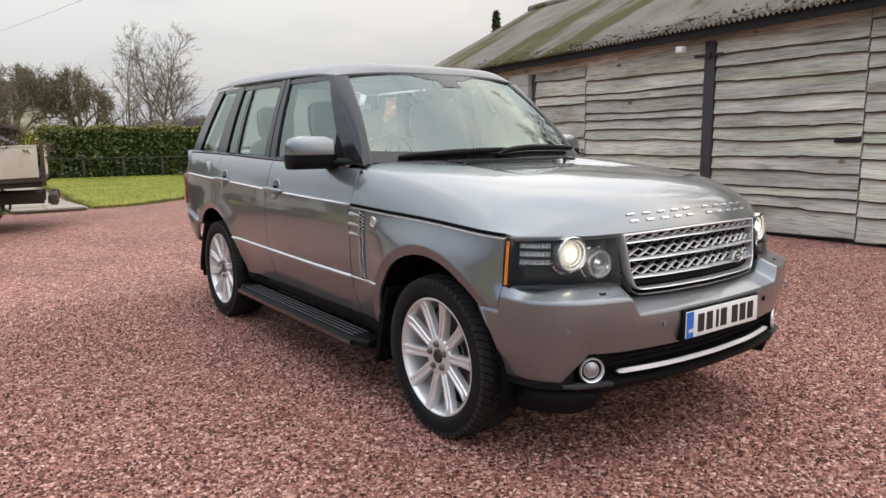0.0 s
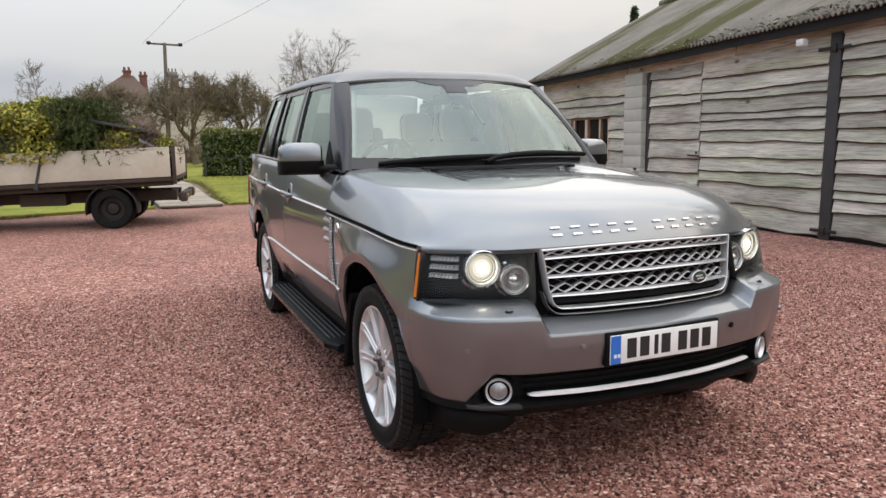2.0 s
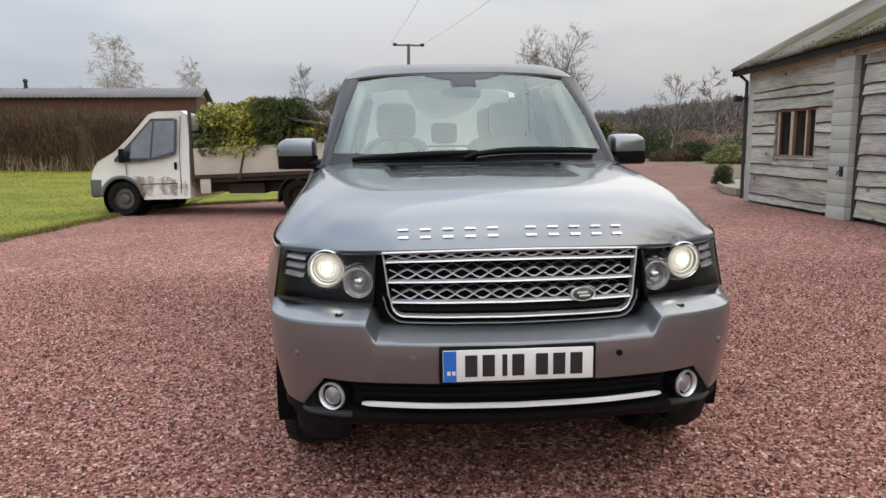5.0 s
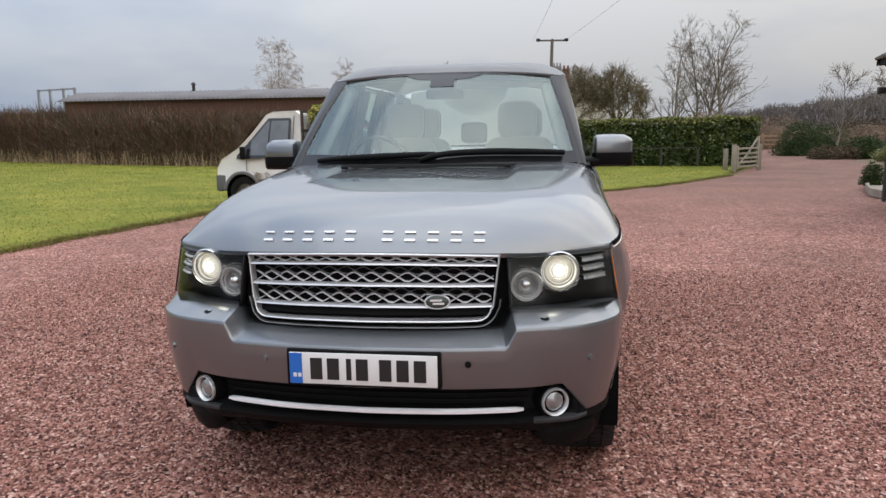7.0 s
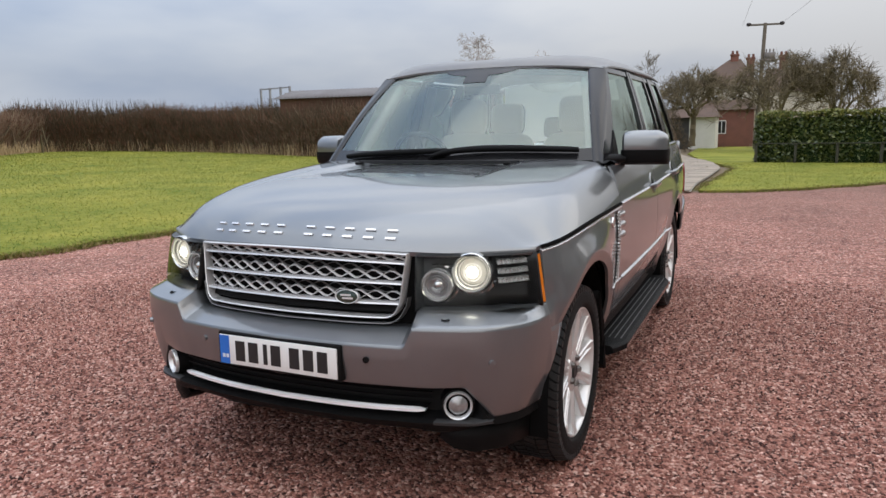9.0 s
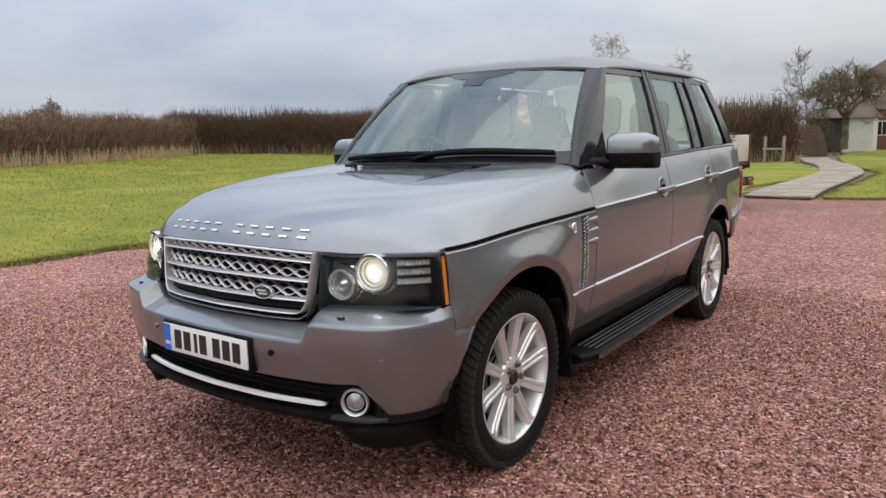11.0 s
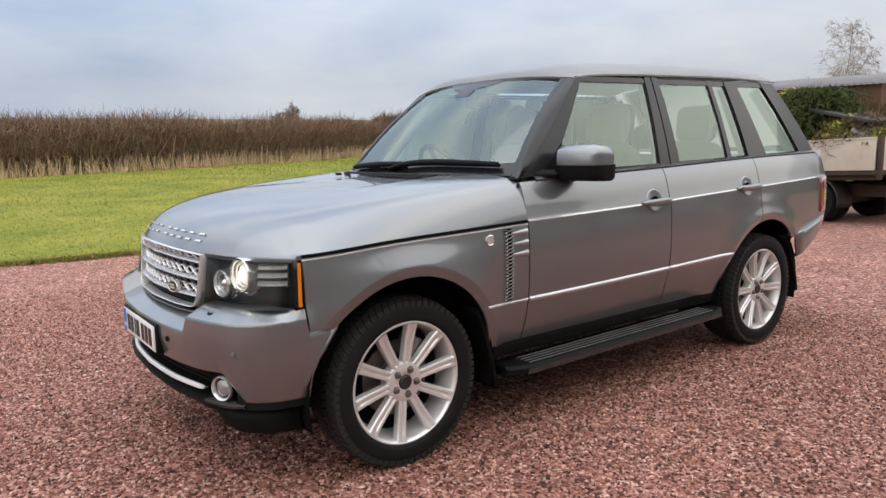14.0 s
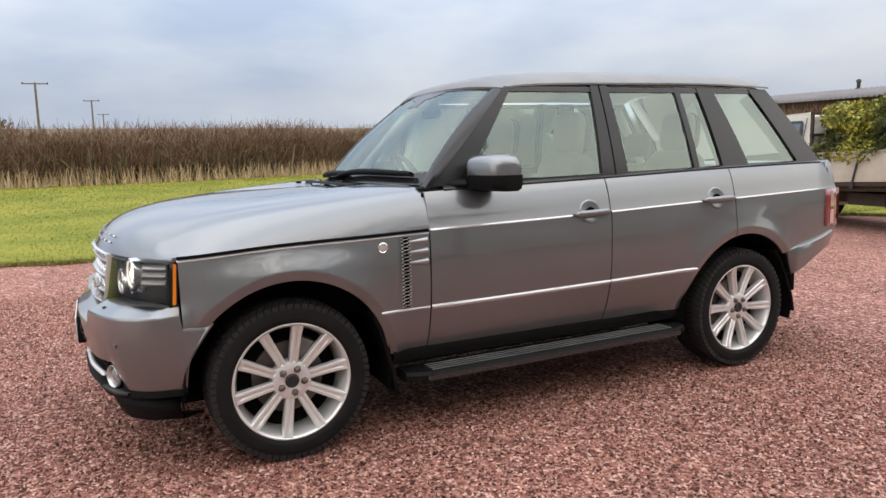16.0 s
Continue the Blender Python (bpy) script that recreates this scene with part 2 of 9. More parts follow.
def board_material(name):
    """Silvered sawn oak: long grain, dark checks, knots, green and pink tinges from board to board."""
    m = bpy.data.materials.new(name)
    m.use_nodes = True
    n, l = m.node_tree.nodes, m.node_tree.links
    p = n["Principled BSDF"]
    p.inputs["Roughness"].default_value, p.inputs["Specular IOR Level"].default_value = 0.85, 0.2
    co, info = n.new("ShaderNodeTexCoord"), n.new("ShaderNodeObjectInfo")
    shift = n.new("ShaderNodeVectorMath")
    shift.operation = "MULTIPLY_ADD"
    l.new(info.outputs["Random"], shift.inputs[0])
    shift.inputs[1].default_value = (0, 37.0, 11.0)
    l.new(co.outputs["Object"], shift.inputs[2])

    def tex(stretch, scale, detail=5.0, rough=0.6, distort=0.0):
        mp, t = n.new("ShaderNodeMapping"), n.new("ShaderNodeTexNoise")
        mp.inputs["Scale"].default_value = stretch
        t.inputs["Scale"].default_value, t.inputs["Detail"].default_value = scale, detail
        t.inputs["Roughness"].default_value, t.inputs["Distortion"].default_value = rough, distort
        l.new(shift.outputs[0], mp.inputs["Vector"])
        l.new(mp.outputs["Vector"], t.inputs["Vector"])
        return t.outputs["Fac"]

    def ramp(src, stops):
        r = n.new("ShaderNodeValToRGB")
        r.color_ramp.elements[0].position, r.color_ramp.elements[0].color = stops[0][0], (*stops[0][1], 1)
        r.color_ramp.elements[1].position, r.color_ramp.elements[1].color = stops[-1][0], (*stops[-1][1], 1)
        for q, c in stops[1:-1]:
            r.color_ramp.elements.new(q).color = (*c, 1)
        l.new(src, r.inputs["Fac"])
        return r.outputs["Color"]

    def times(a, b, f=1.0):
        x = n.new("ShaderNodeMix")
        x.data_type, x.blend_type = "RGBA", "MULTIPLY"
        x.inputs["Factor"].default_value = f
        l.new(a, x.inputs["A"])
        l.new(b, x.inputs["B"])
        return x.outputs["Result"]
    grain = tex((1, 0.09, 1.9), 30.0, 6, 0.65, 0.4)
    col = ramp(grain, ((0.26, (0.15, 0.140, 0.126)), (0.40, (0.39, 0.378, 0.343)), (0.52, (0.525, 0.512, 0.465)), (0.70, (0.66, 0.645, 0.592))))
    col = times(col, ramp(tex((1, 0.25, 0.8), 2.2, 4, 0.6), ((0.34, (0.62, 0.60, 0.56)), (0.5, (0.95, 0.94, 0.92)), (0.66, (1.2, 1.18, 1.14)))))
    col = times(col, ramp(tex((1, 0.10, 1.0), 5.0, 2, 0.5), ((0.33, (0.97, 1.02, 0.86)), (0.5, (1, 1, 0.99)), (0.68, (1.02, 0.985, 0.965)))))
    col = times(col, ramp(info.outputs["Random"], ((0.0, (0.80, 0.80, 0.77)), (0.35, (1.0, 0.99, 0.98)), (0.7, (1.12, 1.11, 1.09)), (1.0, (0.9, 0.88, 0.87)))))
    knot, km = n.new("ShaderNodeTexVoronoi"), n.new("ShaderNodeMapping")
    km.inputs["Scale"].default_value = (0.3, 1.0, 1.7)
    knot.inputs["Scale"].default_value = 1.35
    l.new(shift.outputs[0], km.inputs["Vector"])
    l.new(km.outputs["Vector"], knot.inputs["Vector"])
    col = times(col, ramp(knot.outputs["Distance"], ((0.03, (0.28, 0.22, 0.18)), (0.06, (0.6, 0.53, 0.47)), (0.10, (1, 1, 1)))))
    l.new(col, p.inputs["Base Color"])
    bp = n.new("ShaderNodeBump")
    bp.inputs["Strength"].default_value, bp.inputs["Distance"].default_value = 0.8, 0.012
    l.new(grain, bp.inputs["Height"])
    l.new(bp.outputs["Normal"], p.inputs["Normal"])
    return m


WOOD = board_material("weathered_boards")
SHADED_EDGE = material("shaded_waney_edge", (0.035, 0.029, 0.023), 0.95, 0.0, (0.07, 0.058, 0.046), 3, 30, bump=0.5, bump_scale=25, spec=0.05)
BLACK_TRIM = material("black_painted_timber", (0.010, 0.010, 0.011), 0.65, 0.0, (0.02, 0.018, 0.017), 5, 60, bump=0.3, spec=0.25)
POST = material("dark_post", (0.03, 0.03, 0.032), 0.7, 0.0, (0.055, 0.05, 0.048), 5, 60, bump=0.3)
BLOCK = material("painted_block", (0.5, 0.5, 0.44), 0.85, 0.0, (0.4, 0.41, 0.35), 3, 50, bump=0.3, bump_scale=60, vary=0.06)
MORTAR = material("mortar", (0.33, 0.33, 0.3), 0.95, 0.0, (0.26, 0.26, 0.23), 5, 60)
TIMBER = material("brown_frame", (0.3, 0.19, 0.11), 0.65, 0.0, (0.2, 0.12, 0.07), 6, 60, bump=0.3, stretch=(1, 1, 0.2))
FENCE = material("grey_fence_timber", (0.3, 0.26, 0.2), 0.9, 0.0, (0.2, 0.18, 0.14), 4, 50, bump=0.4, vary=0.12)
PANE_DARK = material("dark_pane", (0.015, 0.015, 0.016), 0.06, 0.0, (0.03, 0.028, 0.026), 3, 30, spec=0.35)
IRON = material("black_ironwork", (0.02, 0.02, 0.021), 0.5, 0.3, (0.04, 0.03, 0.025), 10, 80)
WHITE_VAN = material("dirty_white_paint", (0.82, 0.82, 0.8), 0.4, 0.0, (0.62, 0.58, 0.5), 1.1, 9.0, coat=0.3, fine_amount=0.5)
GRIME = material("road_grime", (0.40, 0.34, 0.26), 0.7, 0.0, (0.22, 0.17, 0.12), 2.2, 14.0, bump=0.3, bump_scale=30, fine_amount=0.9, detail=7.0)
gn, gl = GRIME.node_tree.nodes, GRIME.node_tree.links
g_co, g_map, g_tex, g_rng = gn.new("ShaderNodeTexCoord"), gn.new("ShaderNodeMapping"), gn.new("ShaderNodeTexNoise"), gn.new("ShaderNodeMapRange")
g_map.inputs["Scale"].default_value = (6.0, 6.0, 3.0)
g_tex.inputs["Scale"].default_value, g_tex.inputs["Detail"].default_value = 1.0, 8.0
g_rng.inputs["From Min"].default_value, g_rng.inputs["From Max"].default_value = 0.40, 0.72
g_rng.inputs["To Max"].default_value = 0.6
gl.new(g_co.outputs["Object"], g_map.inputs["Vector"])
gl.new(g_map.outputs["Vector"], g_tex.inputs["Vector"])
gl.new(g_tex.outputs["Fac"], g_rng.inputs["Value"])
gl.new(g_rng.outputs["Result"], gn["Principled BSDF"].inputs["Alpha"])
BED_WHITE = material("weathered_drop_side", (0.62, 0.57, 0.48), 0.6, 0.0, (0.45, 0.4, 0.32), 2.0, 16.0, fine_amount=0.5)
RUST = material("rusty_steel", (0.035, 0.029, 0.025), 0.8, 0.2, (0.075, 0.05, 0.035), 5, 40, bump=0.3)

# ---- small mesh tools ----


def link(name, bm, mat, parent=None, label="", smooth=None, matrix=None):
    me = bpy.data.meshes.new(name)
    bm.to_mesh(me)
    bm.free()
    if mat:
        me.materials.append(mat)
    if smooth is not None:
        me.shade_smooth()
        me.set_sharp_from_angle(angle=radians(smooth))
    ob = new(name, me)
    if parent:
        ob.parent = parent
    if matrix is not None:
        ob.matrix_basis = matrix
    return tagged(ob, label)


def part(name, bm, mat, parent, label="", smooth=35, matrix=None):
    return link(name, bm, mat, parent, label, smooth, matrix)


def thing(name, label, category, group="", matrix=None, kind=""):
    ob = new(name)
    ob.empty_display_size = 0.2
    if matrix is not None:
        ob.matrix_basis = matrix
    return tagged(ob, label, category, group, kind)


def box(bm, x0, x1, y0, y1, z0, z1, bevel=0.0, m=None):
    g = bmesh.ops.create_cube(bm, size=1.0)["verts"]
    for v in g:
        v.co = Vector((x0 + (v.co.x + 0.5) * (x1 - x0), y0 + (v.co.y + 0.5) * (y1 - y0), z0 + (v.co.z + 0.5) * (z1 - z0)))
        if m is not None:
            v.co = m @ v.co
    if bevel:
        es = list({e for v in g for e in v.link_edges})
        bmesh.ops.bevel(bm, geom=es, offset=bevel, segments=2, affect="EDGES", profile=0.5)
    return g


def grid(bm, rows, flip=False, close=False):
    """A sheet through rows of points."""
    vs = [[bm.verts.new(p) for p in r] for r in rows]
    for a, b in zip(vs, vs[1:]):
        k = len(a)
        for i in range(k if close else k - 1):
            q = (a[i], a[(i + 1) % k], b[(i + 1) % k], b[i])
            try:
                bm.faces.new(q[::-1] if flip else q)
            except ValueError:
                pass
    return vs


def tube(bm, pts, rads, sides=6, caps=True):
    """A round bar along points."""
    rows = []
    up = Vector((0.13, 0.21, 0.97))
    for i, p in enumerate(pts):
        p = Vector(p)
        d = (Vector(pts[min(i + 1, len(pts) - 1)]) - Vector(pts[max(i - 1, 0)])).normalized()
        a = d.cross(up)
        if a.length < 1e-3:
            a = d.cross(Vector((1, 0, 0)))
        a.normalize()
        b = d.cross(a)
        r = rads[i] if hasattr(rads, "__len__") else rads
        rows.append([p + (a * math.cos(k * math.tau / sides) + b * math.sin(k * math.tau / sides)) * r for k in range(sides)])
    vs = grid(bm, rows, close=True)
    if caps:
        bm.faces.new(vs[0])
        bm.faces.new(vs[-1][::-1])
    return vs


def lathe(bm, profile, axis="x", sides=48, m=None):
    """Turns a profile of (along, radius) round an axis."""
    rows = []
    for a, r in profile:
        row = []
        for k in range(sides):
            c, s = math.cos(k * math.tau / sides) * r, math.sin(k * math.tau / sides) * r
            p = Vector((a, c, s)) if axis == "x" else Vector((c, a, s)) if axis == "y" else Vector((c, s, a))
            row.append(m @ p if m is not None else p)
        rows.append(row)
    return grid(bm, rows, close=True)


def curve(table):
    """A smooth function through a table of (x, y)."""
    xs, ys = np.array([p[0] for p in table], float), np.array([p[1] for p in table], float)
    d = np.diff(ys) / np.diff(xs)
    t = np.zeros(len(xs))
    t[0], t[-1] = d[0], d[-1]
    for i in range(1, len(xs) - 1):
        t[i] = 0 if d[i - 1] * d[i] <= 0 else 2 * d[i - 1] * d[i] / (d[i - 1] + d[i])

    def f(x):
        x = min(max(x, xs[0]), xs[-1])
        i = min(int(np.searchsorted(xs, x, side="right")) - 1, len(xs) - 2)
        h = xs[i + 1] - xs[i]
        s = (x - xs[i]) / h
        return float((2 * s**3 - 3 * s**2 + 1) * ys[i] + (s**3 - 2 * s**2 + s) * h * t[i] + (-2 * s**3 + 3 * s**2) * ys[i + 1] + (s**3 - s**2) * h * t[i + 1])
    return f


def sheet(name, verts, faces, mat, smooth=False):
    """One mesh from arrays of corners and faces of equal size."""
    verts, faces = np.asarray(verts, np.float32), np.asarray(faces, np.int32)
    me = bpy.data.meshes.new(name)
    k = faces.shape[1]
    me.vertices.add(len(verts))
    me.vertices.foreach_set("co", verts.ravel())
    me.loops.add(faces.size)
    me.loops.foreach_set("vertex_index", faces.ravel())
    me.polygons.add(len(faces))
    me.polygons.foreach_set("loop_start", np.arange(0, faces.size, k, dtype=np.int32))
    me.update(calc_edges=True)
    me.validate()
    if mat:
        me.materials.append(mat)
    if smooth:
        me.shade_smooth()
    return me


# ---- ground ----


def ground_material():
    """Red-brown chippings, lawn and far field in one sheet, parted along the lawn's edges."""
    m = bpy.data.materials.new("ground")
    m.use_nodes = True
    n, l = m.node_tree.nodes, m.node_tree.links
    p = n["Principled BSDF"]
    p.inputs["Roughness"].default_value = 0.85
    p.inputs["Specular IOR Level"].default_value = 0.3
    co = n.new("ShaderNodeTexCoord")
    vor = n.new("ShaderNodeTexVoronoi")
    vor.inputs["Scale"].default_value = 62.0
    l.new(co.outputs["Object"], vor.inputs["Vector"])
    ramp = n.new("ShaderNodeValToRGB")
    cr = ramp.color_ramp
    cr.elements[0].position, cr.elements[0].color = 0.0, (0.035, 0.013, 0.010, 1)
    cr.elements[1].position, cr.elements[1].color = 1.0, (0.74, 0.50, 0.415, 1)
    for q, c in ((0.35, (0.25, 0.100, 0.075, 1)), (0.7, (0.38, 0.175, 0.132, 1)), (0.9, (0.50, 0.28, 0.222, 1))):
        e = cr.elements.new(q)
        e.color = c
    sep = n.new("ShaderNodeSeparateColor")
    l.new(vor.outputs["Color"], sep.inputs["Color"])
    l.new(sep.outputs["Red"], ramp.inputs["Fac"])
    big = n.new("ShaderNodeTexNoise")
    big.inputs["Scale"].default_value, big.inputs["Detail"].default_value = 0.7, 5
    l.new(co.outputs["Object"], big.inputs["Vector"])
    tone = n.new("ShaderNodeMix")
    tone.data_type, tone.blend_type = "RGBA", "MULTIPLY"
    tone.inputs["Factor"].default_value = 1.0
    tr = n.new("ShaderNodeMapRange")
    tr.inputs["From Min"].default_value, tr.inputs["From Max"].default_value = 0.3, 0.7
    tr.inputs["To Min"].default_value, tr.inputs["To Max"].default_value = 0.8, 1.15
    l.new(big.outputs["Fac"], tr.inputs["Value"])
    l.new(ramp.outputs["Color"], tone.inputs["A"])
    mid = n.new("ShaderNodeTexNoise")
    mid.inputs["Scale"].default_value, mid.inputs["Detail"].default_value, mid.inputs["Roughness"].default_value = 13.0, 6, 0.78
    l.new(co.outputs["Object"], mid.inputs["Vector"])
    mr = n.new("ShaderNodeMapRange")
    mr.inputs["From Min"].default_value, mr.inputs["From Max"].default_value = 0.32, 0.68
    mr.inputs["To Min"].default_value, mr.inputs["To Max"].default_value = 0.56, 1.46
    l.new(mid.outputs["Fac"], mr.inputs["Value"])
    both = n.new("ShaderNodeMath")
    both.operation = "MULTIPLY"
    l.new(tr.outputs["Result"], both.inputs[0])
    l.new(mr.outputs["Result"], both.inputs[1])
    l.new(both.outputs[0], tone.inputs["B"])
    # earth trodden into the gravel along the lane
    xyz, lane, patch, dirt = n.new("ShaderNodeSeparateXYZ"), n.new("ShaderNodeMapRange"), n.new("ShaderNodeTexNoise"), n.new("ShaderNodeMath")
    l.new(co.outputs["Object"], xyz.inputs["Vector"])
    lane.inputs["From Min"].default_value, lane.inputs["From Max"].default_value = 7.0, 20.0
    lane.inputs["To Max"].default_value = 1.5
    l.new(xyz.outputs["Y"], lane.inputs["Value"])
    patch.inputs["Scale"].default_value, patch.inputs["Detail"].default_value = 0.55, 6
    l.new(co.outputs["Object"], patch.inputs["Vector"])
    dirt.operation = "MULTIPLY"
    l.new(lane.outputs["Result"], dirt.inputs[0])
    l.new(patch.outputs["Fac"], dirt.inputs[1])
    earth = n.new("ShaderNodeMix")
    earth.data_type = "RGBA"
    earth.inputs["B"].default_value = (0.165, 0.094, 0.070, 1)
    l.new(dirt.outputs[0], earth.inputs["Factor"])
    l.new(tone.outputs["Result"], earth.inputs["A"])
    l.new(earth.outputs["Result"], p.inputs["Base Color"])
    bp = n.new("ShaderNodeBump")
    bp.inputs["Strength"].default_value, bp.inputs["Distance"].default_value = 0.9, 0.012
    l.new(vor.outputs["Distance"], bp.inputs["Height"])
    bp.invert = True
    l.new(bp.outputs["Normal"], p.inputs["Normal"])
    return m


def lawn_material():
    m = material("lawn_grass", (0.095, 0.135, 0.015), 0.9, 0.0, (0.30, 0.275, 0.05), 0.55, 7.0, bump=1.0, bump_scale=40, spec=0.15, fine_amount=1.1, detail=7.0)
    return m


CHIPPINGS = ground_material()
LAWN = lawn_material()
FIELD = material("winter_field", (0.2, 0.15, 0.105), 0.95, 0.0, (0.15, 0.125, 0.08), 0.05, 1.5, bump=0.6, bump_scale=4, spec=0.1)

def lawn_rise(x):
    """The lawn climbs gently away from the yard."""
    return 0.0235 * max(0.0, -x - 8.0)


def on_lawn(ob):
    """Stands a thing's meshes on the climbing lawn."""
    for o in [ob] + list(ob.children):
        if o.type == "MESH":
            co = np.empty(len(o.data.vertices) * 3, np.float32)
            o.data.vertices.foreach_get("co", co)
            co = co.reshape(-1, 3)
            co[:, 2] += 0.0235 * np.maximum(0.0, -co[:, 0] - 8.0)
            o.data.vertices.foreach_set("co", co.ravel())
            o.data.update()
    return ob


# a wide sheet to the horizon, with a slow rise far off
def far_height(x, y):
    d = math.hypot(x, y)
    rise = max(0.0, d - 95.0)
    west = max(0.0, -x / max(d, 1)) ** 1.5
    return -0.04 + 0.0235 * max(0.0, min(30.0, -x - 14.0)) + rise * 0.047 * west * (1 if d < 420 else 420 / d) + rise * 0.012


rows = []
radii = [0.5, 12, 25, 45, 70, 95, 125, 160, 210, 280, 380, 520, 800, 1300, 2200]
for r in radii:
    rows.append([(r * math.cos(a * math.tau / 72), r * math.sin(a * math.tau / 72), far_height(r * math.cos(a * math.tau / 72), r * math.sin(a * math.tau / 72))) for a in range(72)])
bm = bmesh.new()
vs = grid(bm, rows, close=True)
bm.faces.new(vs[0])
tagged(link("ground", bm, FIELD, smooth=60), "winter grass field rising slowly to the horizon", "ground", kind="structure")


def flat_area(name, outline, z, mat, label, category, thick=0.0, rising=False):
    bm = bmesh.new()
    f = bm.faces.new([bm.verts.new((x, y, z)) for x, y in outline])
    if f.normal.z < 0:
        f.normal_flip()
    if thick:
        g = bmesh.ops.extrude_face_region(bm, geom=[f])["geom"]
        for v in g:
            if isinstance(v, bmesh.types.BMVert):
                v.co.z -= thick
    bmesh.ops.recalc_face_normals(bm, faces=bm.faces)
    bmesh.ops.bisect_plane(bm, geom=bm.verts[:] + bm.edges[:] + bm.faces[:], plane_co=(-8.0, 0, 0), plane_no=(1, 0, 0))
    bmesh.ops.triangulate(bm, faces=bm.faces)
    for v in bm.verts:
        v.co.z += lawn_rise(v.co.x) if rising else 0.0
    return tagged(link(name, bm, mat), label, category, kind="structure")


yard = [(-9, -16), (7.6, -16), (7.6, 13.3), (8.4, 15), (13.6, 28), (18, 44), (21.5, 70), (18.5, 70), (12.5, 44), (9.0, 28), (6.7, 21.8), (4.2, 17.6), (2.3, 15.3), (0.9, 14.3), (-1.2, 13.9), (-4, 13.2), (-9, 12.6)]
flat_area("gravel_yard", yard, -0.018, CHIPPINGS, "yard and drive of red-brown stone chippings", "gravel")


def wobble(pts, amount, step=0.35, seed=3):
    """Roughens an outline."""
    out = []
    for (x0, y0), (x1, y1) in zip(pts, pts[1:] + pts[:1]):
        k = max(1, int(math.hypot(x1 - x0, y1 - y0) / step))
        k = min(k, 60)
        for i in range(k):
            x, y = x0 + (x1 - x0) * i / k, y0 + (y1 - y0) * i / k
            out.append((x + amount * noise.noise((x * 1.3, y * 1.3, seed)), y + amount * noise.noise((x * 1.3, y * 1.3, seed + 9))))
    return out


west_lawn = wobble([(-46, -40), (-8.4, -16), (-7.25, -3), (-6.75, 0.5), (-6.6, 4), (-6.25, 7), (-5.95, 9.8), (-5.75, 11.4), (-5.2, 12.6), (-3.5, 13.45), (-1.45, 13.85), (-2.0, 17), (-0.8, 24), (-3.6, 33), (-4.8, 40), (-6, 60), (-12, 64), (-46, 64)], 0.22)
flat_area("lawn_west", west_lawn, 0.035, LAWN, "mown yellowish-green lawn with a ragged gravel edge", "lawn", 0.1, True)
east_lawn = wobble([(0.1, 14.0), (1.0, 14.25), (2.3, 15.2), (4.1, 17.5), (6.4, 21.3), (7.2, 24.2), (8.8, 27.5), (11.5, 42), (17, 70), (-4.5, 70), (-3.0, 42), (-1.6, 33), (0.4, 24.5)], 0.15)
flat_area("lawn_garden", east_lawn, 0.035, LAWN, "mown garden lawn behind the gravel drive", "lawn", 0.1)

# ---- the car: front axle at y = 0, nose towards -y ----
W_PLAN = curve([(-0.50, 0.845), (-0.42, 0.878), (-0.34, 0.900), (-0.2, 0.915), (0, 0.921), (0.45, 0.923), (0.7, 0.926), (1.8, 0.934), (2.75, 0.928), (3.3, 0.912), (3.6, 0.888), (3.78, 0.855), (3.9, 0.80)])
SWAGE = curve([(-0.5, 0.957), (-0.02, 0.99), (0.37, 1.0), (0.68, 1.01), (1.53, 1.03), (2.47, 1.06), (2.75, 1.067), (3.64, 1.09), (4.0, 1.095)])
BELT = curve([(0.5, 1.182), (0.69, 1.19), (1.79, 1.22), (2.74, 1.248), (3.52, 1.26), (4.0, 1.262)])
RUB = curve([(0.4, 0.632), (0.7, 0.633), (1.8, 0.65), (2.5, 0.664)])
HUB_Z = 0.362
ARCHES = ((0.005, 0.470), (2.85, 0.482))
SECTION = curve([(-0.62, -0.075), (-0.56, -0.048), (-0.48, -0.022), (-0.38, -0.001), (-0.25, 0.009), (-0.12, 0.009), (0.0, 0.0)])
BUMP_SIDE = curve([(-0.65, 0.842), (-0.62, 0.862), (-0.57, 0.882), (-0.50, 0.897), (-0.43, 0.906), (-0.33, 0.910)])
SHOULDER = curve([(0.0, -0.004), (0.03, -0.012), (0.10, -0.030), (0.16, -0.052), (0.185, -0.068), (0.20, -0.085)])


def step(a, e0, e1):
    t = min(1, max(0, (a - e0) / (e1 - e0)))
    return t * t * (3 - 2 * t)


def side_x(y, z):
    """Half the body's width on its side."""
    d = z - SWAGE(y)
    x = W_PLAN(y) + (SECTION(d) if d <= 0 else SHOULDER(d))
    for c, r in ARCHES:
        q = math.hypot(y - c, z - HUB_Z) - r
        if q < 0.20 and z > HUB_Z - 0.1:
            # a flat lip, its outer edge sweeping softly back into the panel
            x += 0.006 + 0.011 * max(0, q) / 0.044 if q < 0.044 else 0.017 * (1 - (q - 0.044) / 0.156) ** 2
    if d < 0 and y < 0.62:
        x += 0.015 * step(-d, 0.0, 0.15) * (1 - step(y, 0.25, 0.62)) * step(y, -0.50, -0.25) * (1 - step(-d, 0.2, 0.34))
    if y < -0.25 and z < 0.78:
        # the wing's front foot runs out to meet the bumper
        x += max(0.0, BUMP_SIDE(min(y, -0.33)) - 0.002 - x) * step(0.78 - z, 0, 0.10) * step(-y, 0.25, 0.33)
    return x


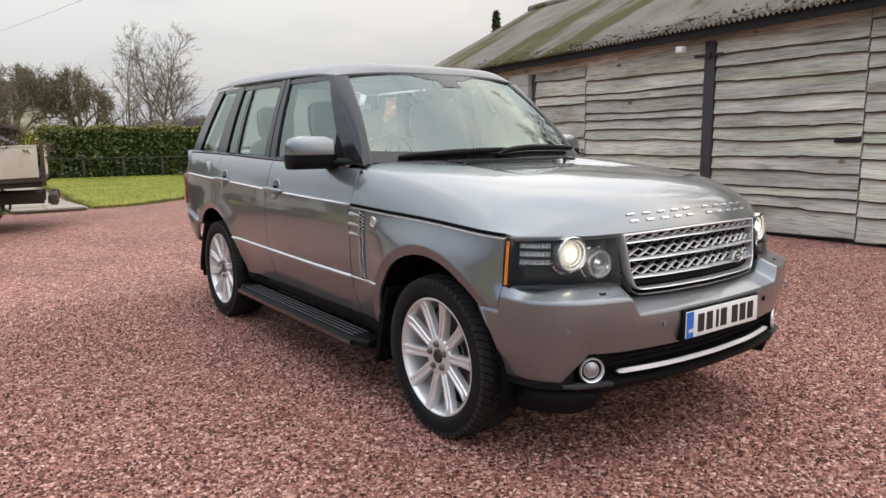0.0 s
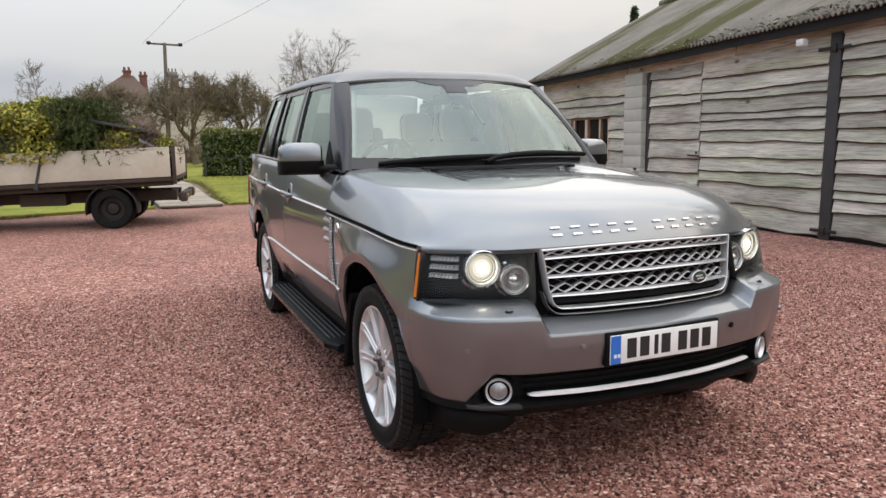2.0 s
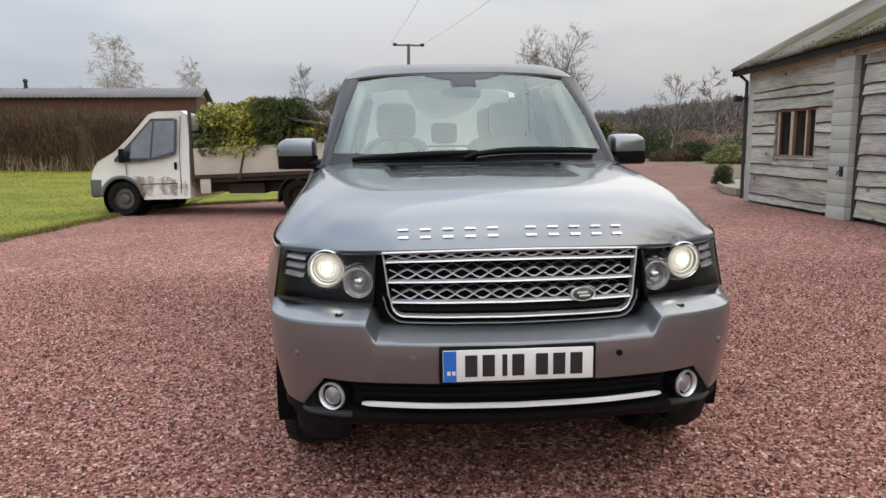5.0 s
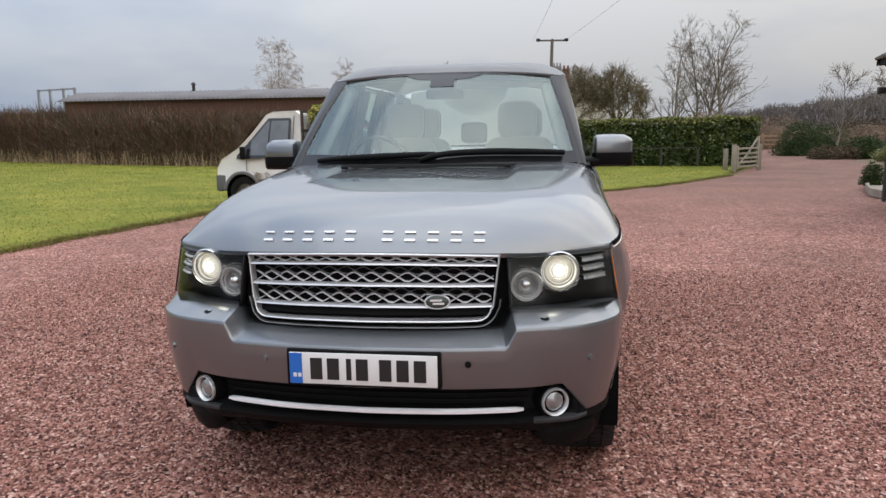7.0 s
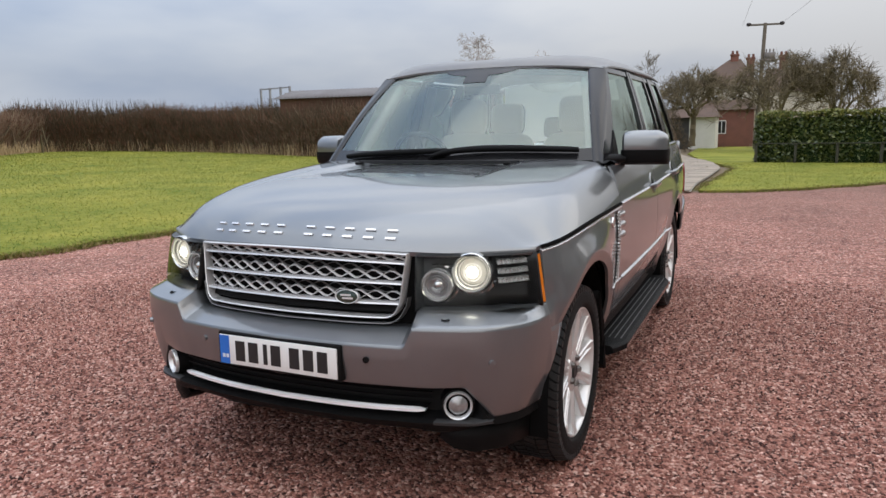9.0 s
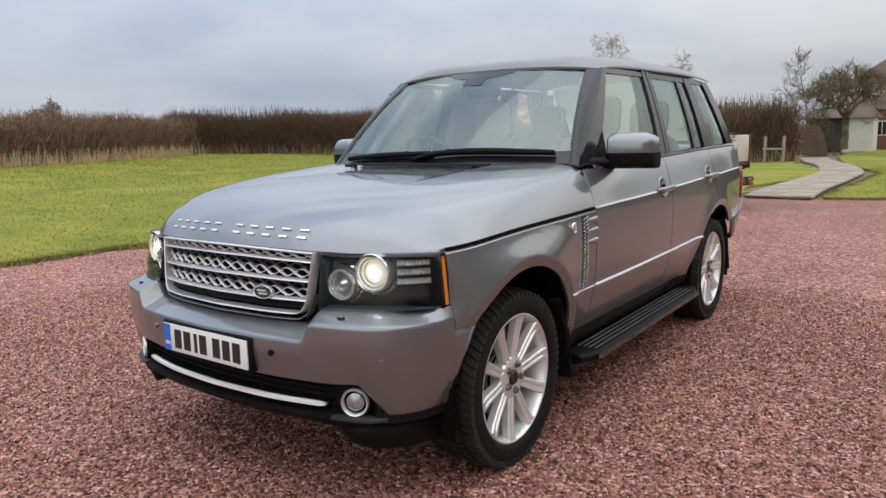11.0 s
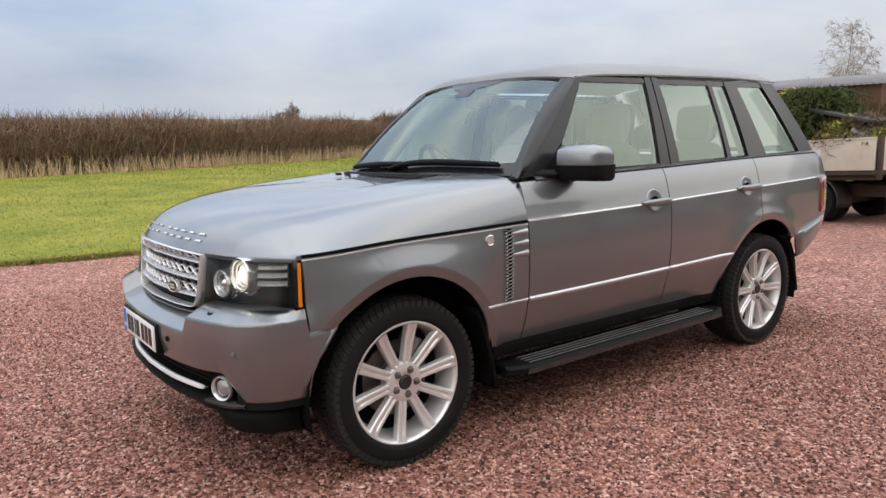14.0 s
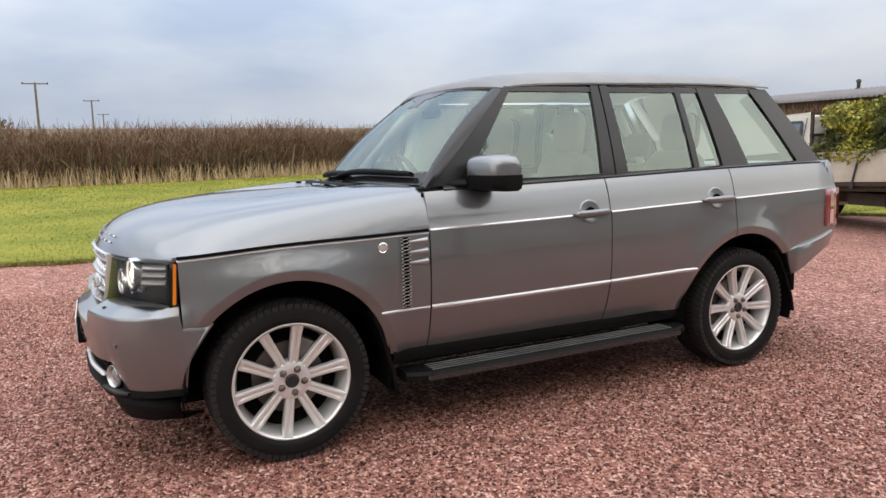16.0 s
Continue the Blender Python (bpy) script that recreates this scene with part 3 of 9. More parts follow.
def arch_z(y, low, grow=0.0):
    z = low
    for c, r in ARCHES:
        q = (r + grow) ** 2 - (y - c) ** 2
        if q > 0:
            z = max(z, HUB_Z + math.sqrt(q))
    return z


def with_lip(zs, y):
    """Adds heights that follow the edges of a wheel arch's lip."""
    lo, hi = zs[0], zs[-1]
    return sorted(zs + [min(hi, max(lo, arch_z(y, lo, g))) for g in (0.022, 0.043, 0.0455, 0.06, 0.08, 0.105, 0.135, 0.165, 0.20)])


def clear_arch(bm, c, r):
    """Draws a skin back to the edge of a wheel arch."""
    for v in bm.verts:
        q = math.hypot(v.co.y - c, v.co.z - HUB_Z)
        if q < r and abs(v.co.x) > 0.5:
            v.co.y, v.co.z = c + (v.co.y - c) * r / q, HUB_Z + (v.co.z - HUB_Z) * r / q


def columns(y0, y1, step=0.035):
    """Stations along the body, closer together where an arch rises steeply."""
    ys = {round(y0 + (y1 - y0) * i / max(1, round((y1 - y0) / step)), 5) for i in range(max(1, round((y1 - y0) / step)) + 1)}
    for c, r in ARCHES:
        for k in range(37):
            for g in (0.0, 0.044, 0.08):
                y = c + (r + g) * math.cos(k * math.pi / 36)
                if y0 < y < y1:
                    ys.add(round(y, 4))
    return sorted(ys)


def turn_in(bm, by):
    """Folds the free edges of a skin inwards, so that it shows its thickness."""
    edges = [e for e in bm.edges if len(e.link_faces) == 1]
    new_geom = bmesh.ops.extrude_edge_only(bm, edges=edges)["geom"]
    for v in new_geom:
        if isinstance(v, bmesh.types.BMVert):
            v.co += by


def side_panel(name, ys, levels, mat, parent, side, inset=0.0, thick=0.014, label="", smooth=28):
    """A skin on the car's side through stations ys, with levels(y) heights at each."""
    bm = bmesh.new()
    grid(bm, [[(side * (side_x(y, z) - inset), y, z) for z in levels(y)] for y in ys], flip=side > 0)
    bmesh.ops.remove_doubles(bm, verts=bm.verts, dist=0.0005)
    if thick:
        turn_in(bm, Vector((-side * thick, 0, 0)))
    return part(name, bm, mat, parent, label, smooth)


def spread(a, b, k):
    return [a + (b - a) * i / (k - 1) for i in range(k)]


car = thing("parked_car", "grey metallic luxury four-by-four parked on gravel with headlights lit", "car")
body = None
bm = bmesh.new()
# inner tub, near black, under the skins: closes the view through their gaps
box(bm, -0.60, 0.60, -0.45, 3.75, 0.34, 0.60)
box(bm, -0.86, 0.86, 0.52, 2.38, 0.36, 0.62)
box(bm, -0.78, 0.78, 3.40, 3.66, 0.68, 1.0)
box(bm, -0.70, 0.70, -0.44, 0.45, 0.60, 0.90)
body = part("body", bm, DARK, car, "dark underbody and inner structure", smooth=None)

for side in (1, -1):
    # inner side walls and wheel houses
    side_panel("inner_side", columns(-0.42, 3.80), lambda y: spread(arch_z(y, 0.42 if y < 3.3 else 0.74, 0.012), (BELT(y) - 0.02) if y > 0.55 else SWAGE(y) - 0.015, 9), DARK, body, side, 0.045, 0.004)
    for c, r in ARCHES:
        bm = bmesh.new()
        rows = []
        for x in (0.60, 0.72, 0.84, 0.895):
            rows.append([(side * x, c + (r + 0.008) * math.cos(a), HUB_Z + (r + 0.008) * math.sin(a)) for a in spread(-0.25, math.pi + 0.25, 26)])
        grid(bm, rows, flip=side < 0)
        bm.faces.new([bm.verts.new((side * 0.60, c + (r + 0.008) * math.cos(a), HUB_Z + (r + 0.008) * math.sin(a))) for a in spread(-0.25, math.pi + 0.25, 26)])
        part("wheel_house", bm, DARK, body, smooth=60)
    # front wing
    def wing_levels(y):
        low = arch_z(y, 0.41)
        if y < -0.30:
            low = max(low, 0.668)
        return with_lip(spread(low, SWAGE(y) - 0.03, 11) + [SWAGE(y) - 0.018, SWAGE(y) - 0.008, SWAGE(y) - 0.004], y)
    wing = side_panel("front_wing", columns(-0.456, 0.683), wing_levels, PAINT, car, side)
    # doors
    for y0, y1, nm in ((0.690, 1.786, "front_door"), (1.793, 2.748, "rear_door")):
        def door_levels(y):
            s, b = SWAGE(y), BELT(y)
            low = arch_z(y, 0.415)
            r = RUB(y)
            if low < r - 0.03:
                lower = spread(low, r - 0.014, 5) + [r - 0.010, r + 0.010, r + 0.014]
            else:
                lower = spread(low, max(low + 0.01, r + 0.02), 8)
            base = lower[-1]
            return with_lip(lower + spread(base, s - 0.012, 9)[1:] + [s - 0.004, s + 0.004, s + 0.012] + spread(s + 0.03, b, 8), y)
        door = side_panel(nm, columns(y0, y1), door_levels, PAINT, car, side)
        yh0, yh1 = (1.535, 1.775) if nm == "front_door" else (2.475, 2.725)
        # recessed cup, then the bar
        zc = (SWAGE(yh0) + SWAGE(yh1)) / 2 + 0.012
        ym = (yh0 + yh1) / 2 - 0.005
        bm = bmesh.new()
        rows = []
        for q, dep in ((0.064, -0.001), (0.061, 0.0036), (0.057, 0.0042), (0.046, 0.0008), (0.02, -0.0007), (0.001, -0.0007)):
            rows.append([(side * (side_x(ym + q * math.cos(a), zc + q * math.sin(a)) + 0.0012 + dep), ym + q * 1.1 * math.cos(a), zc + q * math.sin(a)) for a in spread(0, math.tau * 31 / 32, 32)])
        grid(bm, rows, close=True, flip=side < 0)
        cup = part("handle_cup", bm, PAINT, door, "round recessed cup behind the handle", 40)
        # flat dark half-disc laid on the cup as its shadow
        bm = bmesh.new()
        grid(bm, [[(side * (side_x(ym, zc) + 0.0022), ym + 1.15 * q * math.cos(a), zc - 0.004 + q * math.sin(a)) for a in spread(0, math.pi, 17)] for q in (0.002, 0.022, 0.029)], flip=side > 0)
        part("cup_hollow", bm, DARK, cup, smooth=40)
        bm = bmesh.new()
        hs = []
        for i, y in enumerate([yh0 + (yh1 - yh0) * (0.5 - 0.5 * math.cos(math.pi * j / 16)) for j in range(17)]):
            u = 0.5 - 0.5 * math.cos(math.pi * i / 16)
            hh = 0.015 * (1 - abs(2 * u - 1) ** 16) + 0.003
            out = 0.030 * (1 - abs(2 * u - 1) ** 12) + 0.002
            z0 = SWAGE(y) + 0.006
            x0 = side_x(ym, zc)
            hs.append([(side * (x0 + out + 0.012 * math.cos(a)), y, z0 + hh * math.sin(a)) for a in spread(0, math.tau * 11 / 12, 12)])
        vs = grid(bm, hs, close=True, flip=side < 0)
        bm.faces.new(vs[0]), bm.faces.new(vs[-1])
        part("door_handle", bm, PAINT, door, "body-coloured pull handle", 50)
        # rub crease as a silver ridge: its sky highlight is put into the colour
        ys = [y for y in spread(y0, y1, 28) if arch_z(y, 0.4) < RUB(y) - 0.015]
        bm = bmesh.new()
        grid(bm, [[(side * (side_x(y, RUB(y)) + dx), y, RUB(y) + dz) for dx, dz in ((-0.004, -0.015), (0.004, -0.012), (0.0105, 0.0), (0.0095, 0.003), (-0.004, 0.013))] for y in ys], flip=side > 0)
        part("rub_strip", bm, SILVER, door, "thin silver highlight along the waist crease", 30)
    ys = [y for y in spread(0.40, 0.681, 14) if arch_z(y, 0.4, 0.004) < RUB(y) - 0.012]
    bm = bmesh.new()
    grid(bm, [[(side * (side_x(y, RUB(y)) + dx), y, RUB(y) + dz) for dx, dz in ((-0.004, -0.010), (0.003, -0.008), (0.0075, 0.0), (0.0065, 0.003), (-0.004, 0.010))] for y in ys], flip=side > 0)
    part("rub_strip", bm, SILVER, wing, "thin silver highlight along the waist crease", 30)
    # rear quarter
    def quarter_levels(y):
        s, b = SWAGE(y), BELT(y)
        low = arch_z(y, 0.69 + 0.19 * (y - 3.22) if y > 3.15 else 0.5)
        return with_lip(spread(low, s - 0.012, 14) + [s - 0.004, s + 0.004, s + 0.012] + spread(s + 0.03, b, 8), y)
    side_panel("rear_quarter", columns(2.754, 3.80), quarter_levels, PAINT, car, side)
    # dark shut lines between the panels
    for ya, yb, lo in ((0.680, 0.693, 0.43), (1.783, 1.796, 0.43), (2.745, 2.757, 0.82)):
        side_panel("shut_line", [ya, yb], lambda y: spread(lo, BELT(y) - 0.004, 12), DARK, body, side, 0.014 if ya < 0.7 else 0.0035, 0.0)
    # swage highlight, painted as a silver strip along the crease
    for y0, y1 in ((-0.46, 0.683), (0.692, 1.53), (1.795, 2.47), (2.756, 3.56)):
        bm = bmesh.new()
        z0 = -0.012 if y1 < 0.7 else 0.0
        if y1 < 0.7:
            gap = bmesh.new()
            grid(gap, [[(side * (side_x(y, SWAGE(y) - 0.012) + dx), y, SWAGE(y) + dz) for dx, dz in ((0.0005, -0.007), (0.001, -0.002), (-0.001, 0.0045), (-0.008, 0.006))] for y in spread(y0, y1, 30)], flip=side > 0)
            part("bonnet_gap", gap, DARK, car, "dark gap below the bonnet's edge", 30)
        grid(bm, [[(side * (side_x(y, SWAGE(y) - 0.012) + dx), y, SWAGE(y) + z0 + dz) for dx, dz in ((-0.004, -0.009), (0.002, -0.006), (0.0035, -0.002), (-0.006, 0.004))] for y in spread(y0, y1, 30)], flip=side > 0)
        part("swage_line", bm, SILVER, car, "thin silver highlight along the crease", 30)
    # belt seal
    bm = bmesh.new()
    grid(bm, [[(side * (side_x(y, BELT(y)) + dx), y, BELT(y) + dz) for dx, dz in ((0.002, -0.006), (0.004, 0.006), (-0.012, 0.018), (-0.03, 0.02))] for y in spread(0.80, 3.66, 60)], flip=side > 0)
    part("belt_seal", bm, PILLAR, car, "black window seal", 40)
    # side sill
    bm = bmesh.new()
    grid(bm, [[(side * (side_x(y, 0.43) + dx), y, z) for dx, z in ((-0.004, 0.428), (0.0, 0.40), (-0.015, 0.355), (-0.06, 0.335), (-0.25, 0.33))] for y in spread(0.50, 2.40, 30)], flip=side < 0)
    part("sill", bm, PLASTIC, car, "black sill", 40)
    # running board with ribbed tread
    bm = bmesh.new()
    rows = []
    for i, y in enumerate(spread(0.545, 2.36, 40)):
        u = i / 39
        k = min(1, min(u, 1 - u) * 16)
        inn = 0.80
        o = 0.90 + 0.075 * (0.35 + 0.65 * k)
        zt = 0.318 + 0.012 * u
        rows.append([(side * x, y, z) for x, z in ((inn, zt - 0.002), (o - 0.045, zt), (o - 0.016, zt - 0.002), (o, zt - 0.016), (o, zt - 0.040), (o - 0.03, zt - 0.052), (inn, zt - 0.045))])
    vs = grid(bm, rows, flip=side < 0, close=True)
    bm.faces.new(vs[0]), bm.faces.new(vs[-1])
    board = part("running_board", bm, PLASTIC, car, "black side step with ribbed tread", 30)
    for k in range(4):
        bm = bmesh.new()
        x = 0.846 + 0.030 * k
        grid(bm, [[(side * (x + dx), y, 0.3175 + 0.012 * (y - 0.545) / 1.815 + dz) for dx, dz in ((-0.0022, 0), (-0.0012, 0.004), (0.0012, 0.004), (0.0022, 0))] for y in spread(0.68, 2.24, 12)], flip=side < 0)
        part("tread_rib", bm, RIB, board, smooth=30)
    bm = bmesh.new()
    grid(bm, [[(side * (0.9765 + 0.0), y, 0.276 + 0.012 * (y - 0.545) / 1.815 + dz) for dz in (0.0, 0.006, 0.022, 0.026)] for y in spread(0.64, 2.28, 12)], flip=side > 0)
    part("step_trim", bm, GLOSS_BLACK, board, "dull metal edge trim", 30)
    # mud flaps
    for y, z0, z1, lean, curl in ((0.458, 0.212, 0.62, 0.042, 0.06), (3.305, 0.288, 0.70, 0.048, 0.12)):
        bm = bmesh.new()
        rows = []
        for z in spread(z0, z1, 9):
            u = (z - z0) / (z1 - z0)
            yy = y + lean * (1 - u) ** 1.2 - curl * u * u
            wid = 0.890 + 0.010 * (1 - u)
            rows.append([(side * 0.66, yy, z), (side * 0.80, yy - 0.004, z), (side * (wid - 0.01), yy, z), (side * wid, yy + 0.012, z)])
        grid(bm, rows)
        f = part("mud_flap", bm, PLASTIC, car, "black rubber mud flap", 30)
        s = f.modifiers.new("skin", "SOLIDIFY")
        s.thickness = 0.012

bm = bmesh.new()
rows = []
for q, dep in ((1.0, -0.001), (0.965, 0.0012), (0.0, 0.0012)):
    rows.append([(-(side_x(3.03 + 0.082 * q * ca, 1.146 + 0.056 * q * sa) + dep), 3.03 + 0.082 * q * ca, 1.146 + 0.056 * q * sa) for ca, sa in ((math.copysign(abs(math.cos(a)) ** 0.35, math.cos(a)), math.copysign(abs(math.sin(a)) ** 0.35, math.sin(a))) for a in spread(0.02, 0.02 + math.tau * 47 / 48, 48))])
grid(bm, rows, close=True, flip=True)
bmesh.ops.recalc_face_normals(bm, faces=bm.faces)
flap = part("fuel_flap", bm, PAINT, car, "rounded fuel filler flap", 40)
bm = bmesh.new()
rows = []
for q, dep in ((1.05, 0.0006), (1.0, 0.0006)):
    rows.append([(-(side_x(3.03 + 0.082 * q * ca, 1.146 + 0.056 * q * sa) + dep), 3.03 + 0.082 * q * ca, 1.146 + 0.056 * q * sa) for ca, sa in ((math.copysign(abs(math.cos(a)) ** 0.35, math.cos(a)), math.copysign(abs(math.sin(a)) ** 0.35, math.sin(a))) for a in spread(0.02, 0.02 + math.tau * 47 / 48, 48))])
grid(bm, rows, close=True, flip=True)
part("flap_gap", bm, DARK, flap, smooth=40)

# ---- bonnet ----
NOSE = curve([(0.0, 0.952), (0.012, 0.972), (0.035, 1.004), (0.075, 1.042), (0.13, 1.075), (0.21, 1.105), (0.36, 1.138), (0.66, 1.172), (1.05, 1.205), (1.35, 1.225), (1.6, 1.235)])


def nose_y(x):
    return -0.762 + 0.285 * (abs(x) / 0.85) ** 2.5


def scuttle_y(x):
    return 0.50 + 0.185 * (x / 0.80) ** 2


def bonnet_point(u, v):
    """u across -1..1, v from the nose to the windscreen."""
    a = abs(u)
    xf, xr = 0.848 * a, 0.905 * a
    yf, yr = nose_y(xf), scuttle_y(xr)
    w = v ** 1.35
    y = yf + (yr - yf) * w
    edge = W_PLAN(max(y, -0.48)) - 0.006
    x = a * edge if y > -0.48 else a * 0.848
    zg = SWAGE(max(y, -0.5)) + 0.004
    d = y - yf
    top = NOSE(d) + 0.016 * max(0.0, 1 - (x / 0.58) ** 2) * (1 - 0.4 * v)
    shape = 1 - a ** (9 + 11 * min(1, max(0, (y + 0.3) / 0.9)))
    z = zg + (top - zg) * shape if top > zg else top
    # shallow centre panel between two raised flanks
    k = min(1, max(0, (a - 0.455 - 0.07 * (1 - v)) / 0.04))
    k = k * k * (3 - 2 * k)
    z += (k - 1) * 0.020 * min(1, max(0, (y + 0.15) / 0.55)) + 0.006 * math.exp(-((a - 0.66) / 0.16) ** 2) * min(1, max(0, (y + 0.5) / 0.5))
    return Vector((math.copysign(x, u), y, z))


us = [math.copysign(1 - (1 - abs(t)) ** 1.6, t) for t in spread(-1, 1, 101)]
bm = bmesh.new()
grid(bm, [[bonnet_point(u, v) for u in us] for v in [t ** 1.25 for t in spread(0, 1, 46)]])
turn_in(bm, Vector((0, 0.004, -0.016)))
bonnet = part("bonnet", bm, PAINT, car, "clamshell bonnet with raised flanks", 40)
# brand lettering as plain bars
for k in range(10):
    xc = -0.384 + 0.079 * k if k < 5 else 0.068 + 0.080 * (k - 5)
    for d0, d1 in ((0.0215, 0.0265), (0.0425, 0.0475)):
        bm = bmesh.new()
        rows = []
        for d in (d0, d1):
            rows.append([(x, nose_y(x) + d - 0.002, NOSE(d) + 0.016 * (1 - (x / 0.58) ** 2) * (1 - 0.4 * d) + 0.003) for x in (xc - 0.0185, xc, xc + 0.0185)])
        grid(bm, rows)
        b = part("nose_bar", bm, LETTER, bonnet, "raised bright silver bar", None)
        s = b.modifiers.new("skin", "SOLIDIFY")
        s.thickness, s.offset = 0.005, 0.0
# bonnet rear vent strip and washer jets
bm = bmesh.new()
grid(bm, [[(x, 0.468 + 0.1 * x * x + dy, 1.214 + dz) for dy, dz in ((-0.022, 0.002), (-0.014, 0.012), (0.012, 0.014), (0.02, 0.002))] for x in spread(-0.455, 0.455, 18)], flip=True)
part("bonnet_vent", bm, PLASTIC, bonnet, "black vent strip", 30)
for x in (-0.42, 0.42):
    bm = bmesh.new()
    box(bm, x - 0.016, x + 0.016, 0.40, 0.43, 1.208, 1.223, 0.005)
    part("washer_jet", bm, PLASTIC, bonnet)
# scuttle panel below the windscreen
bm = bmesh.new()
grid(bm, [[(x, scuttle_y(x) - 0.02 + t * 0.14, 1.205 + 0.012 * t) for t in (0, 0.5, 1)] for x in spread(-0.84, 0.84, 24)], flip=True)
part("scuttle", bm, PLASTIC, car, "black scuttle panel", 40)

# ---- glasshouse ----


def glass_x(y, z):
    t = (z - 1.2) / 0.53
    x = 0.868 - 0.10 * t - 0.046 * t * t
    if y < 1.9:
        x -= 0.032 * ((1.9 - y) / 0.9) ** 2
    if y > 2.6:
        x -= 0.03 * ((y - 2.6) / 0.9) ** 2
    return x


def pane_panel(name, corners, mat, parent, side, inset=0.0, thick=0.006, label="", k=6, smooth=40):
    """A four-sided piece of the glasshouse; corners (y, z): bottom front, bottom rear, top rear, top front."""
    bm = bmesh.new()
    (a, b, c, d) = corners
    rows = []
    for i in range(k + 1):
        v = i / k
        row = []
        for j in range(k + 1):
            u = j / k
            y = (a[0] * (1 - u) + b[0] * u) * (1 - v) + (d[0] * (1 - u) + c[0] * u) * v
            z = (a[1] * (1 - u) + b[1] * u) * (1 - v) + (d[1] * (1 - u) + c[1] * u) * v
            row.append((side * (glass_x(y, z) - inset), y, z))
        rows.append(row)
    grid(bm, rows, flip=side < 0)
    if thick:
        turn_in(bm, Vector((-side * thick, 0, 0)))
    return part(name, bm, mat, parent, label, smooth)


for side in (1, -1):
    z1 = 1.715
    panes = (
        ("side_window", ((0.93, 1.225), (1.795, 1.235), (1.812, z1), (1.262, z1 - 0.015)), WINDOW),
        ("side_window", ((1.97, 1.240), (2.488, 1.255), (2.435, z1 + 0.008), (1.922, z1 + 0.004)), WINDOW),
        ("quarter_light", ((2.525, 1.256), (2.735, 1.262), (2.622, z1 + 0.006), (2.465, z1 + 0.008)), WINDOW),
        ("quarter_light", ((2.955, 1.272), (3.47, 1.280), (3.085, z1), (2.735, z1 + 0.004)), REAR_WINDOW),
    )
    for nm, q, mt in panes:
        g = pane_panel(nm, q, mt, car, side, 0.012, 0.0, "tinted side glass")
        g.visible_shadow = False
    zb, zt = 1.20, 1.742
    frames = (
        ("a_pillar", ((0.735, zb - 0.012), (0.93, zb + 0.01), (1.285, z1 + 0.004), (1.238, z1 - 0.003)), 0.0),
        ("b_pillar", ((1.785, zb), (1.975, zb), (1.925, zt), (1.805, zt)), 0.0),
        ("window_bar", ((2.485, zb + 0.02), (2.53, zb + 0.02), (2.47, zt), (2.43, zt)), 0.003),
        ("c_pillar", ((2.728, zb + 0.02), (2.965, zb + 0.02), (2.742, zt), (2.615, zt)), 0.0),
        ("d_pillar", ((3.46, zb + 0.03), (3.70, zb + 0.03), (3.25, zt), (3.075, zt)), 0.0),
        ("roof_rail", ((1.25, z1 - 0.020), (3.25, z1 + 0.002), (3.25, z1 + 0.030), (1.25, z1 + 0.008)), 0.004),
        ("window_sill", ((0.88, zb - 0.012), (3.69, zb + 0.04), (3.60, zb + 0.082), (0.92, zb + 0.028)), 0.002),
    )
    for nm, q, ins in frames:
        pane_panel(nm, q, PILLAR, car, side, ins, 0.03, "satin black window pillar", 10)
    # door shut line in the middle of the b pillar
    pane_panel("pillar_gap", ((1.878, zb), (1.886, zb), (1.868, zt), (1.860, zt)), DARK, car, side, -0.0015, 0.002)

# windscreen with raked pillars


def screen_point(u, v):
    """u across -1..1, v from scuttle to roof."""
    xb, xt = 0.800, 0.640
    x = u * (xb + (xt - xb) * v)
    yb, yt = 0.565 + 0.165 * u * u, 1.150 + 0.085 * u * u
    zb2, zt2 = 1.222 - 0.005 * u * u, 1.744 - 0.030 * u * u
    bulge = 0.02 * math.sin(math.pi * v)
    return Vector((x, yb + (yt - yb) * v - bulge, zb2 + (zt2 - zb2) * v + bulge))


bm = bmesh.new()
grid(bm, [[screen_point(u, v) for u in spread(-0.965, 0.965, 24)] for v in spread(0.0, 0.985, 14)])
ws = part("windscreen", bm, WINDSCREEN, car, "clear laminated windscreen, sky mirrored in it", 60)
ws.visible_shadow = False
# black band printed round the screen
for nm, pts in (("screen_band", [[screen_point(u, v) + Vector((0, -0.002, 0.002)) for v in (0.0, 0.03, 0.06, 0.085 + 0.03 * abs(u) ** 4)] for u in spread(-0.97, 0.97, 30)]),
                ("screen_band", [[screen_point(u, v) + Vector((0, -0.002, 0.002)) for v in (0.980, 0.992)] for u in spread(-0.97, 0.97, 30)]),
                ("sensor_patch", [[screen_point(u * (0.30 + 0.08 * k), 0.895 + 0.09 * k + 0.05 * (1 - k) * abs(u) ** 3) + Vector((0, -0.0015, 0.0015)) for k in (0, 0.4, 0.75, 1)] for u in spread(-1, 1, 14)]),
                ("sensor_patch", [[screen_point(u * 0.105, v) + Vector((0, -0.0015, 0.0015)) for v in (0.805, 0.812, 0.85, 0.90)] for u in spread(-1, 1, 5)])):
    bm = bmesh.new()
    grid(bm, pts, flip=True)
    part(nm, bm, PILLAR, ws, "black printed band", 60)
